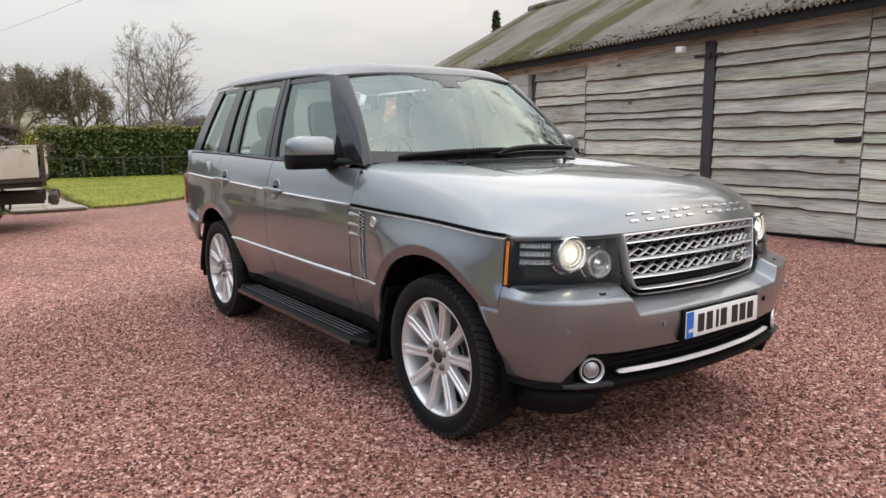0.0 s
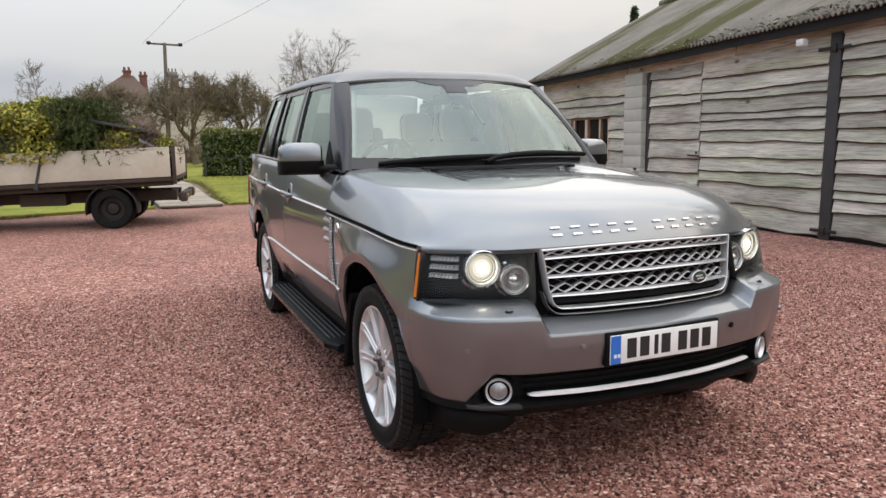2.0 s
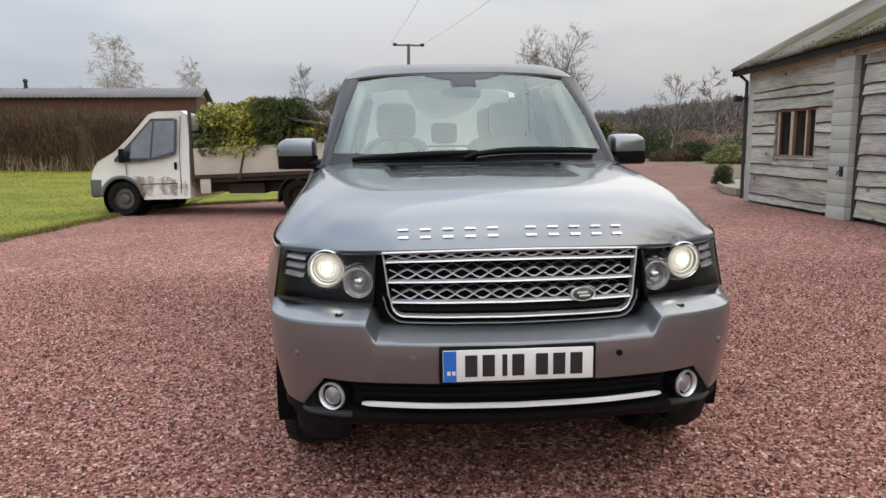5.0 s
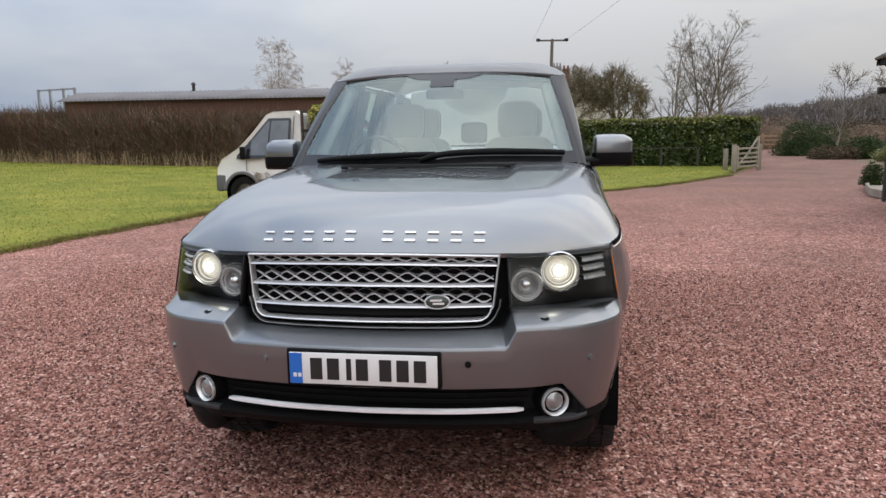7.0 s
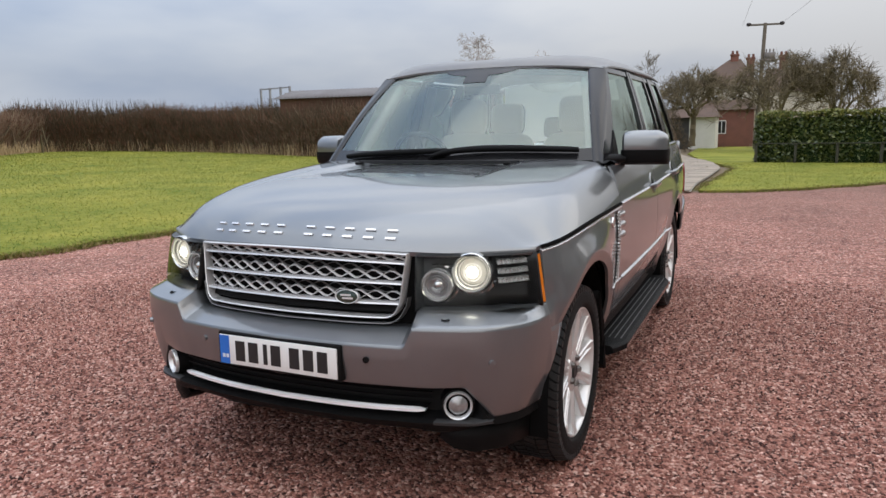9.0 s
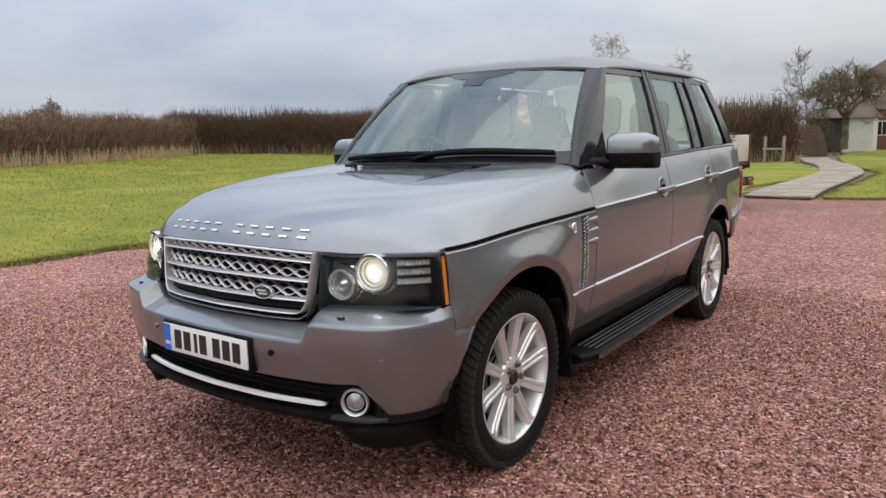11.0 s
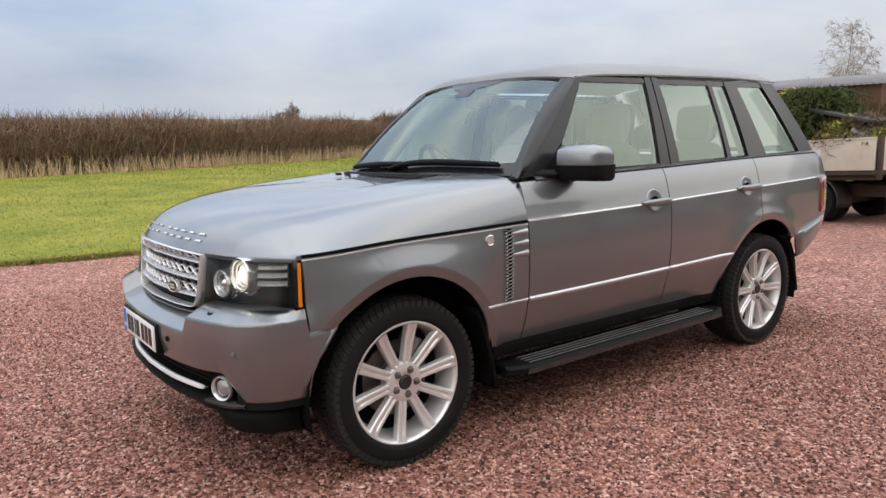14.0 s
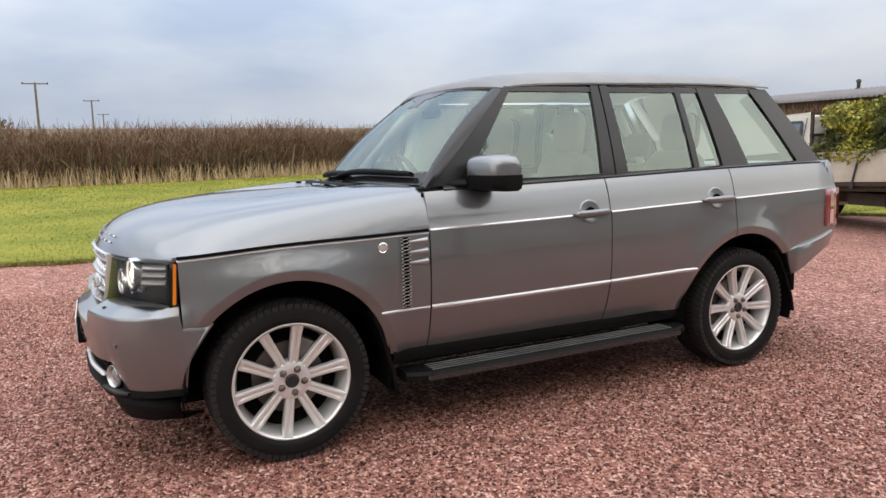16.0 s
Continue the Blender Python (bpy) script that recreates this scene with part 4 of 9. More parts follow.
# sensor and mirror foot behind the glass
bm = bmesh.new()
rows = []
for v, h, deep in ((0.80, 0.062, 0.006), (0.805, 0.074, 0.024), (0.83, 0.080, 0.034), (0.88, 0.080, 0.036), (0.91, 0.084, 0.02)):
    rows.append([screen_point(u * h / 0.7, v) + Vector((0, 0.004 + deep * w, -0.004 - deep * w * 0.6)) for u, w in ((-1, 0), (-1, 0.8), (-0.8, 1), (0.8, 1), (1, 0.8), (1, 0))])
vs = grid(bm, rows, close=True)
bm.faces.new(vs[0]), bm.faces.new(vs[-1])
bmesh.ops.recalc_face_normals(bm, faces=bm.faces)
part("mirror_mount", bm, PILLAR, ws, "black sensor housing", 40)
for v0, v1 in ((0.90, 0.972), (0.935, 0.972)):
    bm = bmesh.new()
    grid(bm, [[screen_point(u, v) + Vector((0, 0.004, -0.004 * v0)) for v in (v0, v1)] for u in spread(-0.955, 0.955, 24)], flip=True)
    sb = part("shade_band", bm, SHADE_BAND, ws, "teal sun-shade band", 60)
    sb.visible_shadow = False
for side in (1, -1):
    bm = bmesh.new()
    rows = []
    for v in spread(-0.02, 0.985, 14):
        p = screen_point(side * 0.962, v)
        q = screen_point(side * 1.0, v)
        y2, z2 = 0.735 + (1.238 - 0.735) * v, 1.19 + (1.714 - 1.19) * v
        e = Vector((side * (glass_x(y2, z2) + 0.001), y2, z2))
        m1 = q.lerp(e, 0.5) + Vector((side * 0.012, -0.012, 0.006))
        rows.append([p + Vector((0, -0.002, 0.002)), p.lerp(q, 0.6) + Vector((0, -0.010, 0.008)), q + Vector((side * 0.004, -0.008, 0.008)), m1, e])
    grid(bm, rows, flip=side < 0)
    part("screen_pillar", bm, PILLAR, car, "satin black windscreen pillar", 50)

# roof
ROOF_EDGE = curve([(1.235, 1.714), (1.32, 1.729), (1.5, 1.742), (1.9, 1.754), (2.74, 1.768), (3.38, 1.755), (3.60, 1.735)])
ROOF_TOP = curve([(1.13, 1.740), (1.15, 1.746), (1.165, 1.768), (1.20, 1.788), (1.3, 1.808), (1.5, 1.823), (1.8, 1.836), (2.3, 1.848), (3.0, 1.850), (3.25, 1.84), (3.42, 1.81)])


def roof_point(u, v):
    yf = 1.150 + 0.085 * u * u
    yr = 3.40 - 0.13 * u * u
    y = yf + (yr - yf) * v
    half = glass_x(y, 1.735) + 0.004
    a = abs(u)
    low, high = ROOF_EDGE(1.235 + 2.035 * v), ROOF_TOP(1.150 + 2.25 * v)
    return Vector((u * half, y, low + (high - low) * (1 - a ** (3.4 + 4.6 * step(v, 0.0, 0.07)))))


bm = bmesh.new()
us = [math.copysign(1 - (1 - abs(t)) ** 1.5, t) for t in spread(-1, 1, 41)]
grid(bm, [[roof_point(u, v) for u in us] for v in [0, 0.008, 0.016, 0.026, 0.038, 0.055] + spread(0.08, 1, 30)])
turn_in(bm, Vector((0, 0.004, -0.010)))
roof = part("roof", bm, PAINT_DULL, car, "curved grey steel roof in a duller, rougher paint", 40)
# headlining inside
bm = bmesh.new()
grid(bm, [[roof_point(u * 0.96, v) - Vector((0, 0, 0.035)) for u in spread(-1, 1, 14)] for v in spread(0.02, 0.97, 14)], flip=True)
part("headlining", bm, HEADLINING, car, "pale cloth headlining", 60)

# tailgate, rear glass and bumper
bm = bmesh.new()
grid(bm, [[(u * (0.61 + 0.18 * (1 - v)), 3.31 + 0.46 * (1 - v) - 0.07 * u * u, 1.27 + (0.545 - 0.05 * u * u) * v) for u in spread(-1, 1, 15)] for v in spread(0, 1, 10)], flip=True)
g = part("rear_window", bm, TAIL_GLASS, car, "tinted rear screen", 60)
g.visible_shadow = False
bm = bmesh.new()
grid(bm, [[(u * 0.84, 3.90 - 0.14 * abs(u) ** 4 - 0.04 * v, 0.76 + 0.515 * v) for u in spread(-1, 1, 21)] for v in spread(0, 1, 8)], flip=True)
t = part("tailgate", bm, PAINT, car, "grey tailgate", 40)
s = t.modifiers.new("skin", "SOLIDIFY")
s.thickness = 0.02
REAR_LOW = curve([(3.2, 0.48), (3.35, 0.53), (3.75, 0.69), (3.95, 0.70)])
REAR_HIGH = curve([(3.2, 0.700), (3.6, 0.775), (3.8, 0.818), (3.95, 0.83)])
REAR_PLAN = [(0.932, 3.24), (0.934, 3.36), (0.930, 3.45), (0.915, 3.60), (0.89, 3.72), (0.84, 3.81), (0.74, 3.89), (0.55, 3.95), (0.25, 3.98), (0.0, 3.985)]
plan = [(x, y) for x, y in REAR_PLAN] + [(-x, y) for x, y in REAR_PLAN[-2::-1]]
bm = bmesh.new()
rows = []
for f, off in ((1.0, -0.06), (0.988, -0.006), (0.93, 0.0), (0.55, -0.003), (0.12, -0.012), (0.0, -0.05)):
    rows.append([(x * (1 + off / 0.95), y + off, REAR_LOW(y) + (REAR_HIGH(y) - REAR_LOW(y)) * f) for x, y in plan])
grid(bm, rows, flip=True)
clear_arch(bm, ARCHES[1][0], ARCHES[1][1] + 0.002)
t = part("rear_bumper", bm, PAINT, car, "grey rear bumper", 35)
s = t.modifiers.new("skin", "SOLIDIFY")
s.thickness, s.offset = 0.014, -1.0
for side in (1, -1):
    def lamp_x(y, z):
        return side_x(min(y, 3.74), z)
    bm = bmesh.new()
    rows = []
    for z in spread(0.835, 1.085, 6):
        rows.append([(side * (lamp_x(y, z) + 0.012 - 0.4 * max(0, y - 3.74)), y, z) for y in (3.645, 3.66, 3.69, 3.72, 3.78, 3.86)])
    grid(bm, rows, flip=side < 0)
    lamp = part("tail_lamp", bm, RED_LENS, car, "red and clear tail lamp", 50)
    s = lamp.modifiers.new("skin", "SOLIDIFY")
    s.thickness, s.offset = 0.02, -1.0
    for z0, z1 in ((0.85, 0.945), (0.965, 1.065)):
        bm = bmesh.new()
        grid(bm, [[(side * (lamp_x(y, z) + 0.0145), y, z) for y in (3.685, 3.70, 3.72, 3.735)] for z in spread(z0, z1, 4)], flip=side < 0)
        part("clear_section", bm, PINK_LENS, lamp, smooth=50)

# ---- front end ----
GRILLE_PLAN = curve([(0.0, -0.768), (0.25, -0.750), (0.40, -0.720), (0.47, -0.702), (0.55, -0.676)])
BUMP_PLAN = curve([(0.0, -0.868), (0.26, -0.856), (0.5, -0.820), (0.64, -0.783), (0.74, -0.742), (0.80, -0.700), (0.85, -0.643)])


def bumper_path():
    """Plan of the front bumper, from one wheel arch round to the other: points and outward directions."""
    half = [(x, BUMP_PLAN(x)) for x in spread(0.0, 0.838, 70)] + [(BUMP_SIDE(y), y) for y in spread(-0.642, -0.33, 28)]
    pts = [(-x, y) for x, y in half[:0:-1]] + half
    out = []
    for i, (x, y) in enumerate(pts):
        x0, y0 = pts[max(0, i - 1)]
        x1, y1 = pts[min(len(pts) - 1, i + 1)]
        d = Vector((x1 - x0, y1 - y0)).normalized()
        out.append((Vector((x, y)), Vector((d.y, -d.x))))
    return out


path = bumper_path()


def ring(levels):
    """Rows round the nose: levels(x) gives (outset, z) pairs."""
    cols = []
    for p, nrm in path:
        cols.append([(p.x + nrm.x * o, p.y + nrm.y * o, z) for o, z in levels(abs(p.x), p.y)])
    return cols


def bumper_foot(x):
    """Lower edge of the painted bumper: over the intake, then down beside the fog lamp."""
    return 0.506 - 0.114 * min(1, max(0, (x - 0.690) / 0.10))


def bumper_levels(x, y):
    k = step(x, 0.488, 0.528)
    edge, back = 0.658 + 0.066 * k, 0.694 + 0.064 * k
    bot = bumper_foot(x)
    near = 1 - 0.82 * step(y, -0.62, -0.48)
    if y > -0.462:
        edge, back, near = 0.652, 0.664, 0.05
    rise = back - edge
    shelf = [(-0.135 * near, back + 0.006), (-0.085 * near, back), (-0.048 * near, edge + 0.5 * rise), (-0.018 * near, edge + 0.11 * rise), (-0.010 * near, edge), (-0.004 * near, edge - 0.003), (0.0, edge - 0.010), (0.0005, edge - 0.017)]
    tuck = 0.4 + 0.6 * step(x, 0.55, 0.80)
    mid = [(0.001, edge - 0.05), (0.0, (edge * 2 + bot) / 3 - 0.01), (-0.016 * tuck, (edge + 2 * bot) / 3), (-0.036 * tuck, bot + 0.012), (-0.041 * tuck, bot + 0.004), (-0.045 * tuck, bot), (-0.075, bot + 0.002)]
    return shelf + mid


bm = bmesh.new()
grid(bm, ring(bumper_levels), flip=False)
clear_arch(bm, *ARCHES[0])
bumper = part("front_bumper", bm, PAINT, car, "grey front bumper with a dropped centre", 30)
s = bumper.modifiers.new("skin", "SOLIDIFY")
s.thickness, s.offset = 0.012, -1.0


def valance_levels(x, y):
    up = bumper_foot(x) - 0.008
    low = 0.335 - 0.01 * step(x, 0.5, 0.6)
    back = -0.088 * (1 - step(x, 0.70, 0.76))
    c = 0.034 * step(x, 0.60, 0.80)
    return [(back - 0.02 - c, up + 0.012), (back - 0.01 - c, up - 0.01), (-0.012 - c + back * 0.9, 0.400), (-0.012 - c + back * 0.4, 0.385), (-0.020 - c, 0.378), (-0.034 - 1.6 * c, low + 0.02), (-0.07 - 1.8 * c, low), (-0.35, low - 0.01)]


bm = bmesh.new()
grid(bm, ring(valance_levels), flip=False)
clear_arch(bm, ARCHES[0][0], ARCHES[0][1] - 0.004)
# added dark floor, so the gap under the grille shows only shade
bm2 = bmesh.new()
grid(bm2, [[(x, GRILLE_PLAN(min(0.55, abs(x))) + dy, 0.658) for dy in (0.03, -0.055)] for x in spread(-0.55, 0.55, 20)])
part("grille_shelf", bm2, DARK, car, "dark floor closing the gap below the grille", 40)
valance = part("lower_valance", bm, PLASTIC, car, "black lower bumper and air intake", 35)
s = valance.modifiers.new("skin", "SOLIDIFY")
s.thickness, s.offset = 0.01, -1.0
# bright blade across the intake, its face tilted to the sky
bm = bmesh.new()
rows = []
for x in spread(-0.545, 0.545, 45):
    y = BUMP_PLAN(abs(x)) + 0.030 + 0.012 * (abs(x) / 0.545) ** 2
    e = 0.35 + 0.65 * step(0.545 - abs(x), 0.0, 0.03)
    rows.append([(x, y + dy, 0.418 + dz * e) for dy, dz in ((0.02, -0.0095), (0.004, -0.0105), (-0.004, -0.007), (-0.003, 0.003), (0.004, 0.008), (0.010, 0.0085), (0.02, 0.004))])
grid(bm, rows, flip=True)
part("intake_blade", bm, BLADE_CHROME, valance, "bright silver blade", 25)
bm = bmesh.new()
grid(bm, [[(x, BUMP_PLAN(abs(x)) + 0.030 + 0.012 * (abs(x) / 0.545) ** 2 + dy, 0.4225 + dz) for dy, dz in ((0.009, 0.0), (0.03, 0.004), (0.08, 0.004))] for x in spread(-0.545, 0.545, 31)], flip=True)
part("blade_shelf", bm, PLASTIC, valance, smooth=40)
# mesh behind the blade
for z in (0.452, 0.474, 0.494):
    bm = bmesh.new()
    grid(bm, [[(x, BUMP_PLAN(abs(x)) + 0.062 + dy, z + dz) for dy, dz in ((0.01, 0.0035), (0.0, 0.0025), (0.0, -0.0025), (0.01, -0.0035))] for x in spread(-0.56, 0.56, 25)], flip=False)
    part("intake_slat", bm, PLASTIC, valance, smooth=None)
# lower deflectors before the front wheels
for side in (1, -1):
    bm = bmesh.new()
    rows = []
    for i, (x, y) in enumerate(((0.590, -0.737), (0.635, -0.720), (0.70, -0.685), (0.785, -0.605), (0.83, -0.48))):
        up = 0.055 if i == 0 else 0.018 if i == 1 else 0.0
        rows.append([(side * x, y, 0.352), (side * x, y - 0.004, 0.30 + up * 0.6), (side * (x - 0.01), y + 0.012, 0.248 + up), (side * (x - 0.05), y + 0.10, 0.252 + up)])
    grid(bm, rows, flip=side < 0)
    d = part("air_deflector", bm, PLASTIC, valance, smooth=35)
    s = d.modifiers.new("skin", "SOLIDIFY")
    s.thickness = 0.008
    bm = bmesh.new()
    rows = []
    for x in spread(0.58, 0.765, 14):
        y = BUMP_PLAN(x) + 0.022 + 0.02 * step(x, 0.72, 0.765)
        rows.append([(side * x, y + dy, 0.382 + dz) for dy, dz in ((0.05, 0.004), (0.004, 0.003), (-0.002, 0.0), (0.0, -0.010), (0.03, -0.014))])
    grid(bm, rows, flip=side > 0)
    part("fog_ledge", bm, LEDGE, valance, "dark grey ledge", 30)
    # fog lamp
    yaw = side * 26
    m = Matrix.Translation((side * 0.655, -0.734, 0.436)) @ Matrix.Rotation(radians(yaw), 4, "Z")
    bm = bmesh.new()
    lathe(bm, [(0.06, 0.060), (0.004, 0.058), (0.008, 0.05)], "y", 32, m)
    part("fog_surround", bm, PLASTIC, valance, smooth=50)
    bm = bmesh.new()
    lathe(bm, [(0.03, 0.051), (0.0, 0.051), (-0.006, 0.048), (-0.003, 0.0435), (0.012, 0.041)], "y", 36, m)
    fog = part("fog_lamp", bm, SILVER, car, "round fog lamp in a chrome ring", 50)
    bm = bmesh.new()
    lathe(bm, [(-0.002, 0.0005), (0.0, 0.012), (0.003, 0.024), (0.008, 0.033)], "y", 32, m)
    part("lens", bm, PANE_CLEAR, fog, smooth=60)
    # headlamp washer jet and parking sensors
    bm = bmesh.new()
    lathe(bm, [(0.0, 0.0005), (0.004, 0.012), (0.0, 0.018)], "z", 16, Matrix.Translation((side * 0.615, -0.742, 0.7385)) @ Matrix.Diagonal((1.0, 0.75, 1, 1)))
    part("washer_cap", bm, PLASTIC, bumper, smooth=50)
    for x in (0.36, 0.775):
        y = BUMP_PLAN(x)
        bm = bmesh.new()
        lathe(bm, [(0.01, 0.011), (-0.007, 0.011), (-0.008, 0.0005)], "y", 16, Matrix.Translation((side * x, y, 0.60)) @ Matrix.Rotation(radians(side * (14 if x < 0.5 else 44)), 4, "Z"))
        part("parking_sensor", bm, PLASTIC if side > 0 and x < 0.5 else PAINT, bumper, smooth=40)

# number plate, its characters as plain bars
bm = bmesh.new()
plate_y = -0.866
box(bm, -0.272, 0.272, plate_y - 0.004, plate_y + 0.03, 0.513, 0.645, 0.006)
plate = part("plate_holder", bm, PLASTIC, car, "black number plate holder", 40)
bm = bmesh.new()
box(bm, -0.260, 0.260, plate_y - 0.010, plate_y - 0.003, 0.523, 0.634, 0.002)
part("number_plate", bm, PLATE_WHITE, plate, "white number plate with plain dark bars")
bm = bmesh.new()
box(bm, -0.2585, -0.214, plate_y - 0.0115, plate_y - 0.009, 0.5245, 0.6325)
part("blue_band", bm, PLATE_BLUE, plate, "blue band", smooth=None)
for x in (-0.246, -0.229):
    bm = bmesh.new()
    box(bm, x, x + 0.012, plate_y - 0.013, plate_y - 0.011, 0.548, 0.562)
    part("band_bar", bm, CRISP, plate, smooth=None)
for k, x in enumerate((-0.182, -0.122, -0.066, -0.020, 0.062, 0.122, 0.182)):
    bm = bmesh.new()
    w = 0.017 if k == 2 else 0.042
    x0 = x - 0.002 + (0.012 if k == 2 else 0)
    box(bm, x0, x0 + w, plate_y - 0.0125, plate_y - 0.009, 0.5405, 0.6165)
    part("plate_bar", bm, INK, plate, smooth=None)

# grille


def grille_point(x, z, out=0.0):
    lift = 0.016 * max(0.0, 1 - (x / 0.5) ** 2) * min(1.0, max(0.0, (z - 0.72) / 0.23))
    return Vector((x, GRILLE_PLAN(abs(x)) - (0.95 - z) * 0.10 - out, z + lift))


bm = bmesh.new()
grid(bm, [[grille_point(x, z, -0.035) for x in spread(-0.487, 0.487, 30)] for z in spread(0.655, 0.955, 8)])
part("grille_back", bm, DARK, car, "gloss black grille surround", 60)


def grille_half(z):
    return 0.462 - 0.03 * (0.95 - z) / 0.25


def grille_bar(z, thick, depth, x1, mat, name, parent, label=""):
    bm = bmesh.new()
    rows = []
    for x in spread(-x1, x1, 31):
        rows.append([grille_point(x, z + dz, o) for o, dz in ((-0.03, thick), (depth - 0.010, thick), (depth - 0.002, thick * 0.35), (depth, -thick * 0.6), (depth - 0.006, -thick), (-0.03, -thick))])
    grid(bm, rows, flip=False)
    return part(name, bm, mat, parent, label, 40)


corner = 0.05
outline = []
for z in spread(0.950, 0.724 + corner, 8):
    outline.append((grille_half(z), z))
hx = grille_half(0.724)
for a in spread(0, math.pi / 2, 7)[1:]:
    outline.append((hx - corner + corner * math.cos(a), 0.724 + corner - corner * math.sin(a)))
for x in spread(hx - corner, -(hx - corner), 16)[1:]:
    outline.append((x, 0.724))
for a in spread(math.pi / 2, math.pi, 7)[1:]:
    outline.append((-hx + corner + corner * math.cos(a), 0.724 + corner - corner * math.sin(a)))
for z in spread(0.724 + corner, 0.950, 8)[1:]:
    outline.append((-grille_half(z), z))
outline += [(x, 0.950) for x in spread(-0.46, 0.46, 14)[1:]]
bm = bmesh.new()
rows = []
k = len(outline)
for dx, o in ((0.0, -0.03), (0.0, 0.008), (0.003, 0.012), (0.006, 0.009), (0.008, -0.03)):
    row = []
    for i, (x, z) in enumerate(outline):
        x0, z0 = outline[(i - 1) % k]
        x1, z1 = outline[(i + 1) % k]
        d = Vector((x1 - x0, z1 - z0)).normalized()
        row.append(grille_point(x + d.y * dx, z - d.x * dx, o))
    rows.append(row)
grid(bm, rows, close=True)
grille = part("grille", bm, SILVER, car, "silver three-bar grille with a lattice", 40)
for z, th in ((0.915, 0.0052), (0.845, 0.0052), (0.776, 0.0052)):
    grille_bar(z, th, 0.006, grille_half(z) - 0.008, GRILLE_BAR, "bar", grille)
grille_bar(0.752, 0.012, -0.020, grille_half(0.75) - 0.02, PLASTIC, "lower_slot", grille)
# outer trim line round the frame's lower edge
bm = bmesh.new()
low = [q for q in outline if q[1] < 0.80]
rows = []
for dx, o in ((0.017, -0.02), (0.0165, 0.002), (0.0195, 0.004), (0.0225, -0.02)):
    row = []
    for i, (x, z) in enumerate(low):
        (x0, z0), (x1, z1) = low[max(0, i - 1)], low[min(len(low) - 1, i + 1)]
        d = Vector((x1 - x0, z1 - z0)).normalized()
        row.append(grille_point(max(-0.54, min(0.54, x - d.y * dx)), z + d.x * dx, o))
    rows.append(row)
grid(bm, rows)
bmesh.ops.recalc_face_normals(bm, faces=bm.faces)
part("outer_trim", bm, RIB, grille, "thin grey trim line", 40)


def lattice(point, x0, x1, z0, z1, pitch, parent, mat, wire=0.0021, depth=0.006, both=True):
    """Crossing wavy wires between two bars."""
    zm, amp = (z0 + z1) / 2, (z1 - z0) / 2
    for ph, zc, a in ((0, zm, amp), (math.pi, zm, amp)) if both else ((0, zm, amp),):
        bm = bmesh.new()
        n = int((x1 - x0) / pitch * 8)
        rows = []
        for i in range(n + 1):
            x = x0 + (x1 - x0) * i / n
            w = math.cos(math.tau * (x - x0) / pitch + ph)
            w = max(-1, min(1, 0.70 * math.asin(0.97 * w)))
            z = zc + a * w
            rows.append([point(x, z + dz, o) for o, dz in ((-0.008, wire), (depth - 0.003, wire), (depth, -wire * 0.5), (depth - 0.002, -wire), (-0.008, -wire))])
        grid(bm, rows)
        part("lattice_wire", bm, mat, parent, smooth=50)


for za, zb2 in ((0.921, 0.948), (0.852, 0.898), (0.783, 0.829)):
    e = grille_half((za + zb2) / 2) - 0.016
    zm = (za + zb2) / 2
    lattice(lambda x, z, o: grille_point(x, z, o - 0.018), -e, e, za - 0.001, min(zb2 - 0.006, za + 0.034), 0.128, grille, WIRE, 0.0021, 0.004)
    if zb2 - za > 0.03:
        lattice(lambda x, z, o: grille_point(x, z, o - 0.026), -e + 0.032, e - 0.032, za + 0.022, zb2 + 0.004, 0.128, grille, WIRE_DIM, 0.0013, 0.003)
# oval badge without lettering
m = Matrix.Translation(grille_point(0.248, 0.794, 0.010)) @ Matrix.Rotation(radians(9), 4, "Z") @ Matrix.Rotation(radians(-6), 4, "X") @ Matrix.Diagonal((1, 1, 0.56, 1))
bm = bmesh.new()
lathe(bm, [(0.012, 0.046), (-0.002, 0.046), (-0.004, 0.043), (-0.002, 0.040)], "y", 36, m)
oval = part("oval_badge", bm, SILVER, grille, "oval badge, dark green in a silver rim", 40)
bm = bmesh.new()
lathe(bm, [(-0.002, 0.041), (-0.0035, 0.02), (-0.004, 0.0005)], "y", 36, m)
part("badge_face", bm, BADGE_GREEN, car, "dark green badge face", 60)
for x, z in ((-0.004, 0.010), (0.004, -0.010)):
    bm = bmesh.new()
    box(bm, x - 0.020, x + 0.020, -0.0055, -0.0035, z - 0.006, z + 0.006, 0, m)
    part("badge_bar", bm, LETTER, grille, smooth=None)

